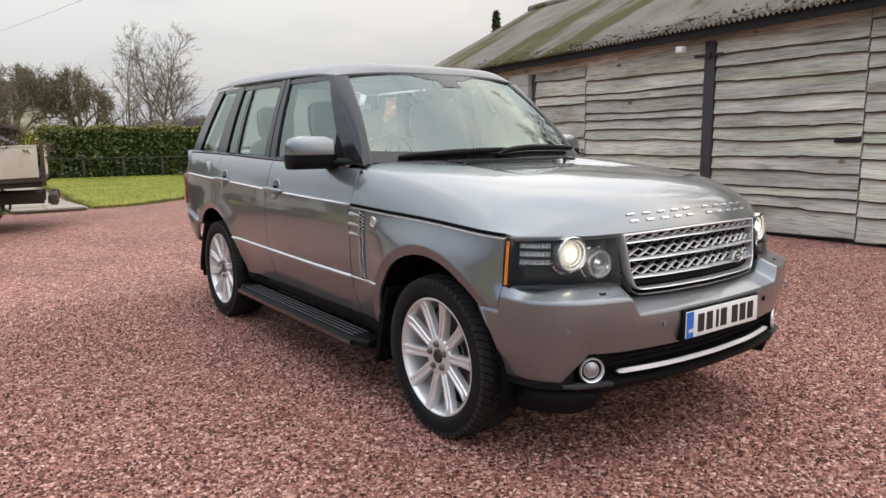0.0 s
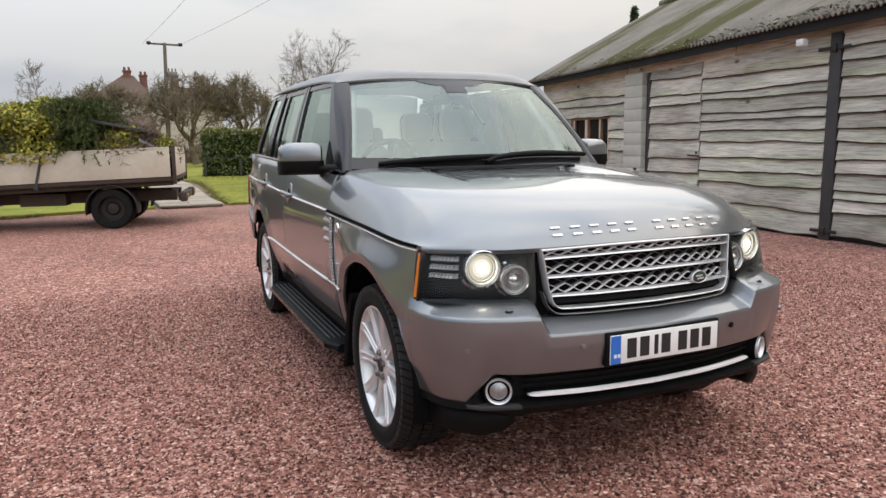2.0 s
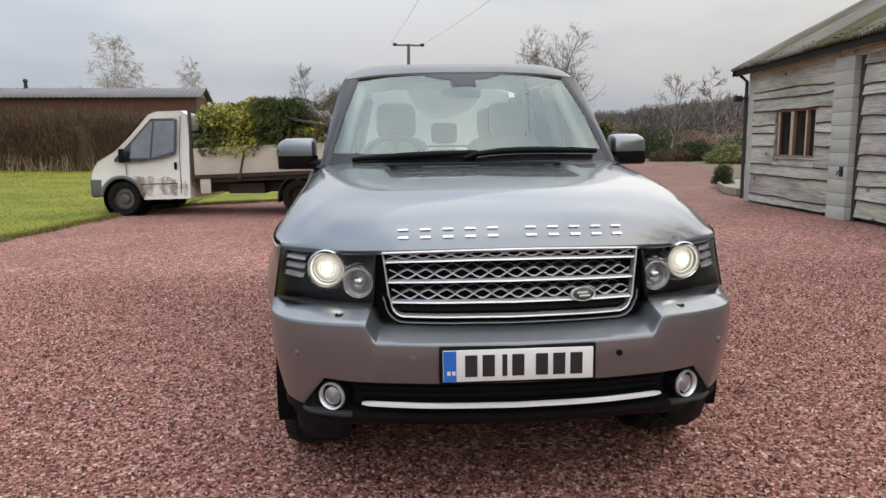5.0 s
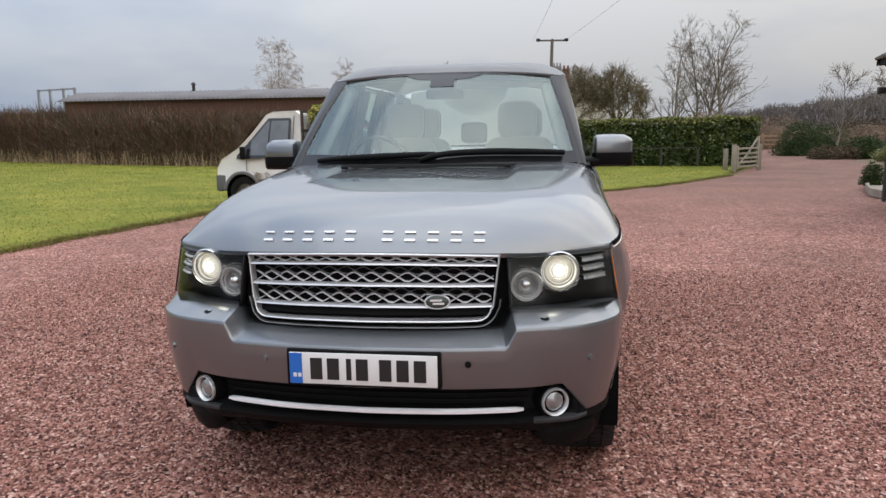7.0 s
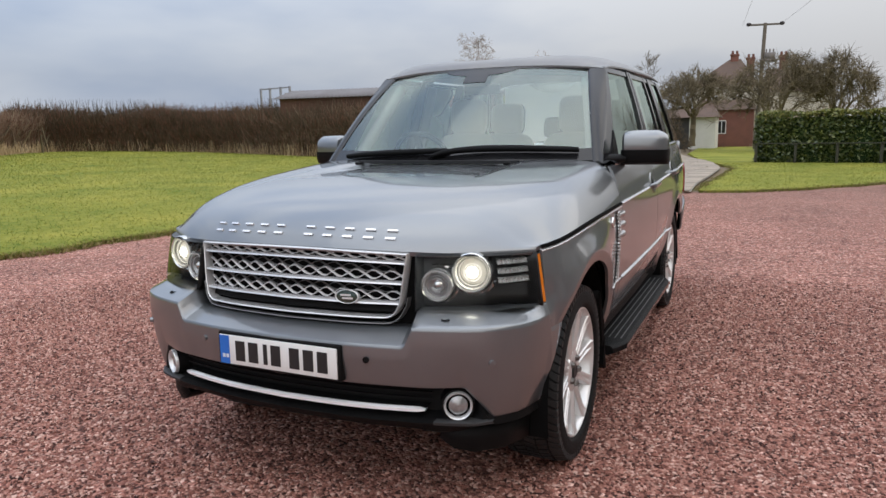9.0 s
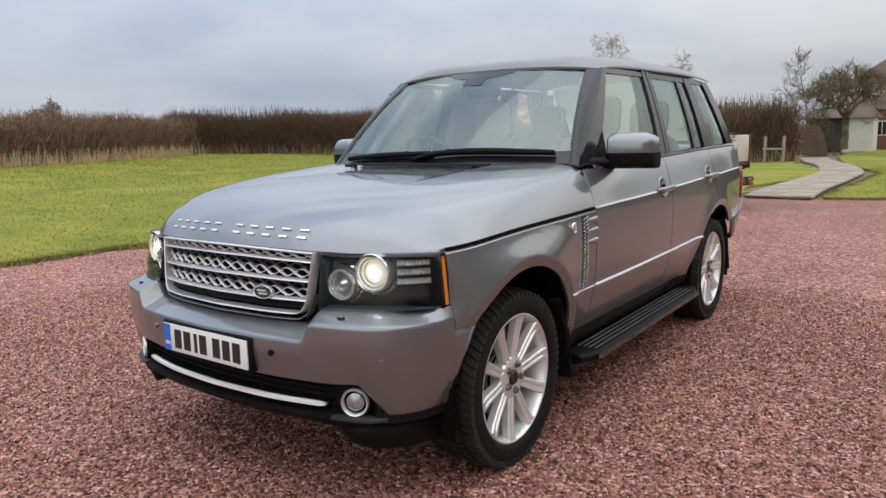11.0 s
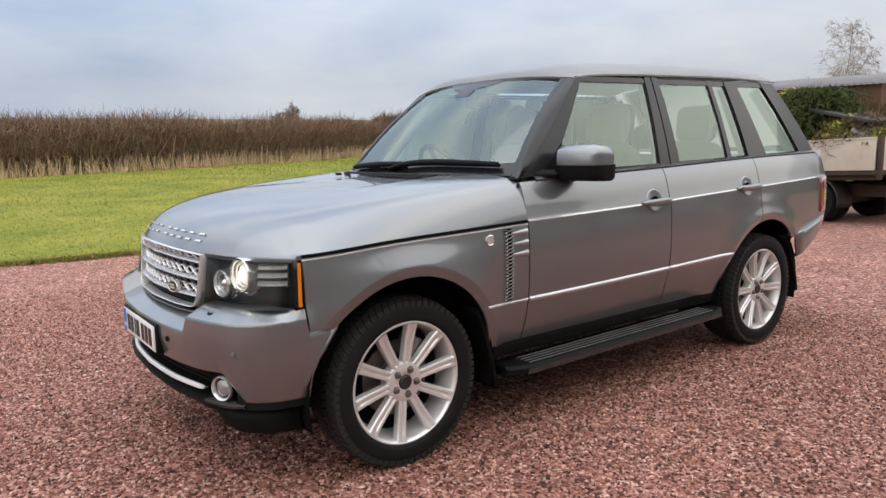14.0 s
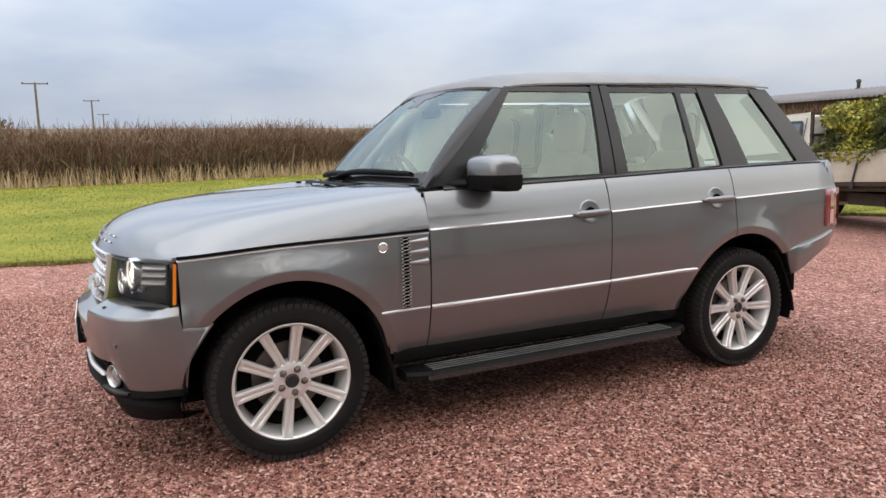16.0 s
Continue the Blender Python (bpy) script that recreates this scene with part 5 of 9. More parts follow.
# headlamps
for side in (1, -1):
    def lamp_plan(t):
        """From beside the grille round to the wing."""
        pts = ((0.487, -0.708), (0.60, -0.680), (0.70, -0.632), (0.78, -0.575), (0.834, -0.508), (0.857, -0.458))
        s = t * (len(pts) - 1)
        i = min(int(s), len(pts) - 2)
        f = s - i
        p0, p1, p2, p3 = (Vector(pts[max(0, min(len(pts) - 1, j))]) for j in (i - 1, i, i + 1, i + 2))
        return 0.5 * ((2 * p1) + (p2 - p0) * f + (2 * p0 - 5 * p1 + 4 * p2 - p3) * f * f + (3 * p1 - p0 - 3 * p2 + p3) * f ** 3)

    def lamp_point(t, v, inward=0.0):
        p = lamp_plan(t)
        top = 0.944
        bot = 0.757
        n0 = Vector((0.35 + 0.6 * t, -1 + 0.55 * t)).normalized()
        lean = -0.035 * (1 - v)
        q = p - n0 * (inward + lean)
        return Vector((side * q.x, q.y, bot + (top - bot) * v))
    bm = bmesh.new()
    grid(bm, [[lamp_point(t, v, 0.10 * math.sin(math.pi * min(1, 0.12 + t)) ** 0.5 if 0.02 < t < 0.93 else 0.012) for v in spread(0, 1, 6)] for t in spread(0, 1, 20)], flip=side < 0)
    lampbody = part("headlamp", bm, LAMP_BLACK, car, "clear-glazed headlamp with black housing, lit", 40)
    s = lampbody.modifiers.new("skin", "SOLIDIFY")
    s.thickness = 0.006
    for v0, v1 in ((0.0, 0.001), (0.999, 1.0)):
        bm = bmesh.new()
        v = v0 if v0 < 0.5 else v1
        grid(bm, [[lamp_point(t, v, i) for i in (0.004, 0.05, 0.11)] for t in spread(0, 1, 14)], flip=side < 0)
        part("housing", bm, LAMP_BLACK, lampbody, smooth=40)
    bm = bmesh.new()
    grid(bm, [[lamp_point(t, v) for v in spread(0, 1, 6)] for t in spread(0, 1, 22)], flip=side > 0)
    cover = part("lamp_cover", bm, LENS, lampbody, "clear cover", 60)
    cover.visible_shadow = False
    # main projector, inner lamp, side strips
    for cx, cz, cy, r, lit in ((0.664, 0.884, -0.616, 0.071, True), (0.547, 0.838, -0.652, 0.059, False)):
        m = Matrix.Translation((side * cx, cy, cz)) @ Matrix.Rotation(radians(side * 10), 4, "Z")
        bm = bmesh.new()
        lathe(bm, [(0.03, r), (-0.016, r), (-0.021, r * 0.95), (-0.014, r * 0.84), (0.014, r * 0.62), (0.022, r * 0.55)], "y", 36, m)
        ringo = part("lamp_ring", bm, FACET, lampbody, "bright chrome lamp ring", 25)
        # faceted collar arc round the lamp's foot
        bm = bmesh.new()
        rows = []
        for i, a in enumerate(spread(-2.75, -0.35, 17) if lit else spread(-2.9, 1.9, 29)):
            w = 0.004 if i % 2 else 0.0
            rows.append([m @ Vector((side * q * math.cos(a), d, q * math.sin(a))) for q, d in ((r * 1.06, 0.016), (r * 1.14, 0.010 + w), (r * 1.24, 0.014 + w), (r * 1.28, 0.03))])
        grid(bm, rows, flip=side > 0)
        part("lamp_collar", bm, REFLECTOR, ringo, "faceted chrome collar", None)
        for q0, q1, d in ((0.86, 0.80, -0.016), (0.70, 0.65, -0.004)):
            bm = bmesh.new()
            lathe(bm, [(d + 0.004, r * q0), (d - 0.003, r * (q0 + q1) / 2), (d + 0.004, r * q1)], "y", 32, m)
            part("lamp_step", bm, WARM if lit else WIRE, ringo, smooth=40)
        bm = bmesh.new()
        if lit:
            lathe(bm, [(0.020, r * 0.70), (0.008, r * 0.62), (0.002, r * 0.50), (-0.002, r * 0.46), (0.003, r * 0.42), (-0.004, r * 0.30)], "y", 32, m)
        else:
            lathe(bm, [(-0.004, r * 0.80), (0.001, r * 0.72), (-0.007, r * 0.62), (-0.001, r * 0.52), (-0.009, r * 0.44), (-0.004, r * 0.36)], "y", 16, m)
        part("lamp_glass", bm, HALO if lit else PANE_CLEAR, ringo, "lit lamp glass" if lit else "bright faceted reflector", 60 if lit else None)
        bm = bmesh.new()
        k = 0.30 if lit else 0.36
        lathe(bm, [(-0.005, r * k), (-0.013, r * 0.24), (-0.017, r * 0.13), (-0.018, 0.0005)], "y", 32, m)
        part("projector", bm, BEAM if lit else REFLECTOR, ringo, "lit projector lens" if lit else "clear lens", 60)
    bm = bmesh.new()
    grid(bm, [[lamp_point(t, v, 0.034) for v in spread(0.44, 0.97, 6)] for t in spread(0.50, 0.83, 10)], flip=side < 0)
    part("led_panel", bm, LAMP_BLACK, lampbody, "dark side-light recess", 40)
    for k in range(3):
        bm = bmesh.new()
        v0 = 0.475 + 0.17 * k
        # clear bar of small wedge-shaped cells
        rows = []
        for i, t in enumerate(spread(0.525, 0.80, 25)):
            e = 0.006 * (i % 3)
            rows.append([lamp_point(t, v, d) for v, d in ((v0 - 0.01, 0.032), (v0 + 0.012, 0.013 + e), (v0 + 0.05, 0.020 + 0.5 * e), (v0 + 0.085, 0.014 + e), (v0 + 0.10, 0.032))])
        grid(bm, rows, flip=side < 0)
        part("led_strip", bm, CLEAR_LENS, lampbody, "clear side-light strip", None)
    bm = bmesh.new()
    grid(bm, [[lamp_point(t, v, -0.0015) for v in spread(0.06, 0.96, 6)] for t in (0.925, 0.955, 0.985)], flip=side < 0)
    part("side_marker", bm, AMBER, lampbody, "amber side marker", 40)

    # wing vent behind the front wheel
    bm = bmesh.new()
    grid(bm, [[(side * (side_x(y, z) + 0.0025), y, z) for z in spread(0.632, 0.992, 10)] for y in (0.528, 0.56, 0.60, 0.676)], flip=side > 0)
    vent = part("wing_vent", bm, PAINT, car, "grey vent with lattice and three blades", 30)
    bm = bmesh.new()
    grid(bm, [[(side * (side_x(y, z) + 0.004), y, z) for z in spread(0.645, 0.985, 10)] for y in (0.534, 0.556, 0.578)], flip=side > 0)
    part("vent_opening", bm, DARK, vent, smooth=30)
    for ph in (0, math.pi):
        bm = bmesh.new()
        rows = []
        for i in range(97):
            z = 0.648 + 0.334 * i / 96
            y = 0.556 + 0.020 * max(-1, min(1, 1.2 * math.cos(i / 96 * math.tau * 10 + ph)))
            rows.append([(side * (side_x(0.556, z) + o), y + dy, z) for o, dy in ((0.004, -0.003), (0.011, -0.002), (0.011, 0.002), (0.004, 0.003))])
        grid(bm, rows)
        part("lattice_wire", bm, SILVER, vent, smooth=50)
    for k in range(3):
        bm = bmesh.new()
        zc = 0.958 - 0.050 * k
        rows = []
        for i, y in enumerate(spread(0.565, 0.668, 9)):
            u = i / 8
            r = 0.017 * (0.25 + 0.75 * u)
            rows.append([(side * (side_x(y, zc) + 0.002 + 0.016 * u * max(0, math.sin(a))), y, zc + 0.004 * u + r * math.cos(a)) for a in spread(0, math.pi, 8)])
        vs = grid(bm, rows, flip=side > 0)
        bm.faces.new(vs[-1])
        part("vent_blade", bm, PAINT_SATIN, vent, "smooth grey blade", 50)
    # round wing badge
    m = Matrix.Translation((side * (side_x(0.44, 0.942) + 0.001), 0.44, 0.942)) @ Matrix.Diagonal((side, 1, 1, 1))
    bm = bmesh.new()
    lathe(bm, [(0.0, 0.027), (0.006, 0.026), (0.008, 0.022), (0.006, 0.018)], "x", 28, m)
    wb = part("wing_badge", bm, CHROME, car, "small round chrome badge", 50)
    bm = bmesh.new()
    lathe(bm, [(0.006, 0.019), (0.007, 0.010), (0.0075, 0.0005)], "x", 24, m)
    part("badge_face", bm, CLEAR_LENS, wb, smooth=60)

    # door mirror: black foot and lower half, painted cap
    bm = bmesh.new()
    def mirror_ring(x, sc, z0, z1):
        pts = []
        yc = 1.005 + 0.05 * ((x - 0.86) / 0.2)
        for a in spread(0, math.tau * 23 / 24, 24):
            c, sn = math.cos(a), math.sin(a)
            c, sn = math.copysign(abs(c) ** 0.62, c), math.copysign(abs(sn) ** 0.62, sn)
            pts.append((side * x, yc + (0.072 if c > 0 else 0.098) * c * sc, (z0 + z1) / 2 + (z1 - z0) / 2 * sn * (sc ** 0.6)))
        return pts
    rows = [mirror_ring(x, sc, 1.203, 1.366 - 0.01 * (i > 5)) for i, (x, sc) in enumerate(((0.868, 0.30), (0.872, 0.74), (0.885, 0.94), (0.92, 1.0), (0.98, 1.0), (1.04, 0.97), (1.070, 0.88), (1.086, 0.66), (1.091, 0.3)))]
    vs = grid(bm, rows, close=True, flip=side > 0)
    bm.faces.new(vs[0]), bm.faces.new(vs[-1])
    bmesh.ops.recalc_face_normals(bm, faces=bm.faces)
    mir = part("door_mirror", bm, PAINT, car, "grey-capped door mirror with black base", 50)
    bm2 = bmesh.new()
    lowrows = []
    for x, sc in ((0.862, 0.35), (0.868, 0.82), (0.884, 1.0), (0.92, 1.045), (0.98, 1.045), (1.04, 1.02), (1.072, 0.93), (1.090, 0.72), (1.095, 0.34)):
        yc = 1.005 + 0.05 * ((x - 0.86) / 0.2)
        lowrows.append([(side * x, yc + (0.074 if c > 0 else 0.101) * c * sc, z) for c, z in ((1.0, 1.264), (0.99, 1.225), (0.88, 1.198), (0.5, 1.186), (-0.5, 1.186), (-0.88, 1.198), (-0.99, 1.225), (-1.0, 1.264))])
    lv = grid(bm2, lowrows, flip=side < 0)
    bm2.faces.new(lv[0]), bm2.faces.new(lv[-1])
    bmesh.ops.recalc_face_normals(bm2, faces=bm2.faces)
    part("mirror_base", bm2, PLASTIC, mir, "black lower shell", 50)
    bm = bmesh.new()
    rows = []
    for x, z, h in ((0.81, 1.216, 0.030), (0.85, 1.218, 0.026), (0.90, 1.220, 0.022)):
        rows.append([(side * x, 0.90 + 0.9 * (x - 0.81) + 0.075 * math.cos(a), z + h * math.sin(a)) for a in spread(0, math.tau * 15 / 16, 16)])
    grid(bm, rows, close=True, flip=side > 0)
    part("mirror_foot", bm, PLASTIC, mir, smooth=50)
    pane_panel("mirror_corner", ((0.86, 1.21), (1.03, 1.225), (1.035, 1.37), (0.985, 1.32)), PLASTIC, mir, side, -0.006, 0.02, k=3)
    bm = bmesh.new()
    box(bm, 0.895, 1.065, 1.078, 1.092, 1.222, 1.345, 0.006, Matrix.Diagonal((side, 1, 1, 1)))
    bmesh.ops.recalc_face_normals(bm, faces=bm.faces)
    part("mirror_glass", bm, CHROME, mir, "mirror glass")

# wipers
for x0, va, x1, vb, bow, zz in ((-0.64, 0.015, 0.03, 0.062, 0.008, 0), (-0.05, 0.0, 0.71, 0.058, 0.045, 0.006)):
    bm = bmesh.new()
    pts = []
    for t in spread(0, 1, 12):
        x = x0 + (x1 - x0) * t
        u = x / 0.8
        p = screen_point(u, va + (vb - va) * t + bow * math.sin(math.pi * t ** 0.6))
        pts.append(p + Vector((0, -0.026, 0.018 + zz)))
    tube(bm, pts, [0.009 + 0.009 * math.sin(math.pi * (0.15 + 0.7 * t)) for t in spread(0, 1, 12)], 8)
    w = part("wiper", bm, PLASTIC, car, "black wiper arm and blade", 50)
    bm = bmesh.new()
    tube(bm, [p + Vector((0, 0.012, -0.006)) for p in pts], 0.010, 6)
    part("wiper_blade", bm, RUBBER, w, smooth=50)

# ---- wheels ----
RIM_R = 0.258


def wheel_meshes():
    out = {}
    bm = bmesh.new()
    prof = [(-0.125, RIM_R * 1.06 - 0.004), (-0.128, 0.293), (-0.126, 0.344), (-0.114, 0.372), (-0.094, 0.3835), (0.094, 0.3835), (0.112, 0.373), (0.124, 0.352), (0.1285, 0.318), (0.1275, 0.309), (0.1285, 0.303), (0.1265, 0.289), (0.122, 0.282), (0.1165, 0.2755), (0.110, RIM_R * 1.06 - 0.004)]
    lathe(bm, prof, "x", 72)
    out["tyre"] = (bm, RUBBER, 50)
    bm = bmesh.new()
    # tread blocks and shoulder lugs
    for k in range(66):
        a = k * math.tau / 66
        for x0, x1, r1, sk in ((-0.122, -0.078, 0.3905, 0.03), (-0.070, -0.028, 0.392, -0.02), (-0.021, 0.021, 0.3925, 0.02), (0.028, 0.070, 0.392, -0.02), (0.078, 0.1235, 0.3905, 0.03)):
            da = 0.036
            aa = a + (0.045 if abs(x0 + x1) < 0.12 else 0)
            vv = []
            for r in (0.362, r1):
                for x, s in ((x0, -sk), (x1, sk)):
                    rr = r - (0.012 if abs(x) > 0.12 else 0)
                    for q in (-da, da):
                        vv.append(bm.verts.new((x, rr * math.cos(aa + q + s), rr * math.sin(aa + q + s))))
            a0, a1, b0, b1, c0, c1, d0, d1 = vv
            for f in ((c0, c1, d1, d0), (a0, c0, d0, b0), (a1, b1, d1, c1), (a0, a1, c1, c0), (b0, d0, d1, b1)):
                bm.faces.new(f)
    bmesh.ops.recalc_face_normals(bm, faces=bm.faces)
    out["tread"] = (bm, TREAD, None)
    bm = bmesh.new()
    lathe(bm, [(-0.115, 0.235), (-0.10, 0.225), (0.05, 0.228), (0.098, 0.242), (0.112, 0.246), (0.117, 0.2525), (0.1155, RIM_R), (0.108, RIM_R + 0.002), (0.102, RIM_R - 0.008)], "x", 72)
    out["rim"] = (bm, ALLOY, 40)
    bm = bmesh.new()
    lathe(bm, [(0.0, 0.168), (0.012, 0.168), (0.012, 0.09), (0.02, 0.085)], "x", 48)
    out["brake_disc"] = (bm, STEEL, 40)
    # shield set forward and near black: its colour gives shade behind the spokes
    bm = bmesh.new()
    lathe(bm, [(0.000, 0.222), (-0.006, 0.0005)], "x", 40)
    out["brake_shield"] = (bm, DARK, 40)
    # one spoke, along +z, with a raised rib each side of a groove
    bm = bmesh.new()
    rows = []
    for r, w, x in ((0.050, 0.021, 0.086), (0.075, 0.0195, 0.093), (0.11, 0.0195, 0.097), (0.16, 0.021, 0.101), (0.205, 0.0225, 0.106), (0.228, 0.0235, 0.111), (0.247, 0.0240, 0.1165)):
        g = 0.007 if 0.06 < r < 0.215 else 0.0015
        rows.append([(x - 0.035, -w * 1.05, r), (x - 0.006, -w, r), (x, -w * 0.82, r), (x, -w * 0.36, r), (x - g, -w * 0.18, r), (x - g, w * 0.18, r), (x, w * 0.36, r), (x, w * 0.82, r), (x - 0.006, w, r), (x - 0.035, w * 1.05, r)])
    grid(bm, rows, flip=True)
    out["spoke"] = (bm, ALLOY, 25)
    bm = bmesh.new()
    lathe(bm, [(0.04, 0.094), (0.084, 0.092), (0.093, 0.086), (0.098, 0.070), (0.097, 0.046), (0.095, 0.034), (0.088, 0.031)], "x", 40)
    out["hub"] = (bm, ALLOY, 30)
    bm = bmesh.new()
    lathe(bm, [(0.088, 0.0325), (0.099, 0.031), (0.1035, 0.026), (0.1025, 0.021), (0.102, 0.0005)], "x", 32)
    out["centre_cap"] = (bm, INK, 40)
    bm = bmesh.new()
    lathe(bm, [(0.0975, 0.0185), (0.0985, 0.0150), (0.104, 0.0125), (0.111, 0.0115), (0.113, 0.007), (0.113, 0.0005)], "x", 6)
    out["wheel_nut"] = (bm, STEEL, 20)
    bm = bmesh.new()
    box(bm, -0.03, 0.06, -0.05, 0.05, 0.10, 0.20, 0.012)
    out["caliper"] = (bm, STEEL, 30)
    for nm, k in (("rim", 1.06), ("spoke", 1.06), ("brake_shield", 1.06), ("tyre", 0.962), ("tread", 0.962)):
        for v in out[nm][0].verts:
            r = math.hypot(v.co.y, v.co.z)
            kk = k if k > 1 else (1 + (k - 1) * min(1, max(0, (r - 0.285) / 0.08)))
            v.co.y, v.co.z = v.co.y * kk, v.co.z * kk
    made = {}
    for nm, (bm, mat, sm) in out.items():
        me = bpy.data.meshes.new(nm)
        bm.to_mesh(me)
        bm.free()
        me.materials.append(mat)
        if sm is not None:
            me.shade_smooth()
            me.set_sharp_from_angle(angle=radians(sm))
        made[nm] = me
    return made


WM = wheel_meshes()


def add_wheel(side, y, x, hub_z, spin):
    wheel = new("wheel", WM["rim"])
    wheel.parent = car
    wheel.matrix_basis = Matrix.Translation((side * x, y, hub_z)) @ Matrix.Rotation(0 if side > 0 else math.pi, 4, "Z") @ Matrix.Rotation(radians(spin), 4, "X")
    tagged(wheel, "silver ten-spoke alloy wheel")
    def sub(nm, m=Matrix.Identity(4), label=""):
        o = new(nm, WM[nm])
        o.parent = wheel
        o.matrix_basis = m
        tagged(o, label)
    sub("tyre", label="black all-terrain tyre")
    sub("tread", label="blocky tyre tread")
    sub("brake_disc"), sub("brake_shield"), sub("hub"), sub("centre_cap", label="dark centre cap"), sub("caliper")
    for k in range(5):
        for d in (-18.0, 18.0):
            sub("spoke", Matrix.Rotation(radians(72 * k + d), 4, "X"))
        sub("wheel_nut", Matrix.Rotation(radians(72 * k), 4, "X") @ Matrix.Translation((0, 0, 0.057)))


for side, y, x, hub_z, spin in ((1, 0.0, 0.775, 0.356, -26), (1, 2.872, 0.775, 0.364, 33), (-1, 0.0, 0.775, 0.356, 5), (-1, 2.88, 0.775, 0.364, 50)):
    add_wheel(side, y, x, hub_z, spin)

# ---- car interior ----


def cushion(name, parent, mat, x, y, z, sx, sy, sz, tilt=0.0, label="", power=0.45):
    """A soft rounded pad."""
    bm = bmesh.new()
    g = bmesh.ops.create_uvsphere(bm, u_segments=20, v_segments=12, radius=1.0)["verts"]
    m = Matrix.Translation((x, y, z)) @ Matrix.Rotation(radians(tilt), 4, "X")
    for v in g:
        c = v.co
        v.co = m @ Vector((math.copysign(abs(c.x) ** power, c.x) * sx, math.copysign(abs(c.y) ** power, c.y) * sy, math.copysign(abs(c.z) ** power, c.z) * sz))
    return part(name, bm, mat, parent, label, 60)


def seat(x, y):
    b = cushion("seat", car, LEATHER, x, y + 0.27, 1.02, 0.25, 0.075, 0.35, -12, "cream leather seat with a headrest")
    cushion("seat_base", b, LEATHER, x, y, 0.70, 0.255, 0.27, 0.10, 4)
    for sd in (-1, 1):
        cushion("bolster", b, LEATHER, x + sd * 0.225, y + 0.23, 0.96, 0.05, 0.085, 0.27, -12)
    cushion("headrest", b, LEATHER, x, y + 0.36, 1.48, 0.138, 0.055, 0.125, -6, "cream headrest with dark piping")
    cushion("headrest_edge", b, LEATHER_DARK, x, y + 0.385, 1.48, 0.140, 0.045, 0.126, -6, "dark edge")
    for sd in (-0.06, 0.06):
        bm = bmesh.new()
        tube(bm, [(x + sd, y + 0.35, 1.30), (x + sd, y + 0.36, 1.42)], 0.008, 8)
        part("headrest_post", bm, CHROME, b)
    return b


for x in (-0.40, 0.40):
    seat(x, 1.55)
for x in (-0.42, 0.42):
    seat(x, 2.42)
cushion("centre_seat", car, LEATHER, 0.0, 2.70, 0.98, 0.17, 0.07, 0.30, -12, "cream centre seat back")
cushion("centre_headrest", car, LEATHER_DARK, 0.0, 2.80, 1.40, 0.11, 0.05, 0.085, -6, "dark headrest")
bm = bmesh.new()
rows = []
for y, z in ((0.70, 1.185), (0.80, 1.21), (0.95, 1.205), (1.05, 1.17), (1.09, 1.08), (1.08, 0.8), (1.0, 0.62)):
    rows.append([(x, y - 0.05 * (1 - (x / 0.78) ** 2), z + 0.012 * math.exp(-((x + 0.4) / 0.2) ** 2)) for x in spread(-0.79, 0.79, 20)])
grid(bm, rows, flip=True)
part("dashboard", bm, DASH, car, "dark dashboard", 40)
bm = bmesh.new()
m = Matrix.Translation((-0.41, 1.17, 1.205)) @ Matrix.Rotation(radians(-62), 4, "X")
rows = []
for k in range(40):
    a = k * math.tau / 40
    rows.append([m @ Vector(((0.185 + 0.016 * math.cos(b)) * math.cos(a), (0.185 + 0.016 * math.cos(b)) * math.sin(a), 0.016 * math.sin(b))) for b in spread(0, math.tau * 9 / 10, 10)])
grid(bm, rows + rows[:1], close=True)
wheel_s = part("steering_wheel", bm, LEATHER_DARK, car, "dark steering wheel", 60)
bm = bmesh.new()
box(bm, -0.07, 0.07, -0.06, 0.06, -0.03, 0.02, 0.02, m)
box(bm, -0.18, 0.18, -0.012, 0.02, -0.012, 0.008, 0.005, m)
box(bm, -0.02, 0.02, -0.18, 0.0, -0.012, 0.008, 0.005, m)
part("boss", bm, LEATHER_DARK, wheel_s, smooth=40)
bm = bmesh.new()
box(bm, -0.115, 0.115, 1.14, 1.17, 1.59, 1.65, 0.015)
rv = part("rear_view_mirror", bm, PLASTIC, car, "black rear-view mirror", 40)
bm = bmesh.new()
box(bm, -0.045, 0.045, 1.125, 1.19, 1.64, 1.73, 0.012)
part("mirror_mount", bm, PLASTIC, rv, smooth=40)
bm = bmesh.new()
box(bm, -0.13, 0.13, 1.06, 2.1, 0.55, 0.86, 0.03)
part("centre_console", bm, DASH, car, "dark centre console", 40)
bm = bmesh.new()
box(bm, -0.58, 0.58, 0.75, 3.75, 0.56, 0.62)
box(bm, -0.80, 0.80, 0.75, 2.36, 0.56, 0.62)
part("cabin_floor", bm, DASH, car, "dark carpet", smooth=None)
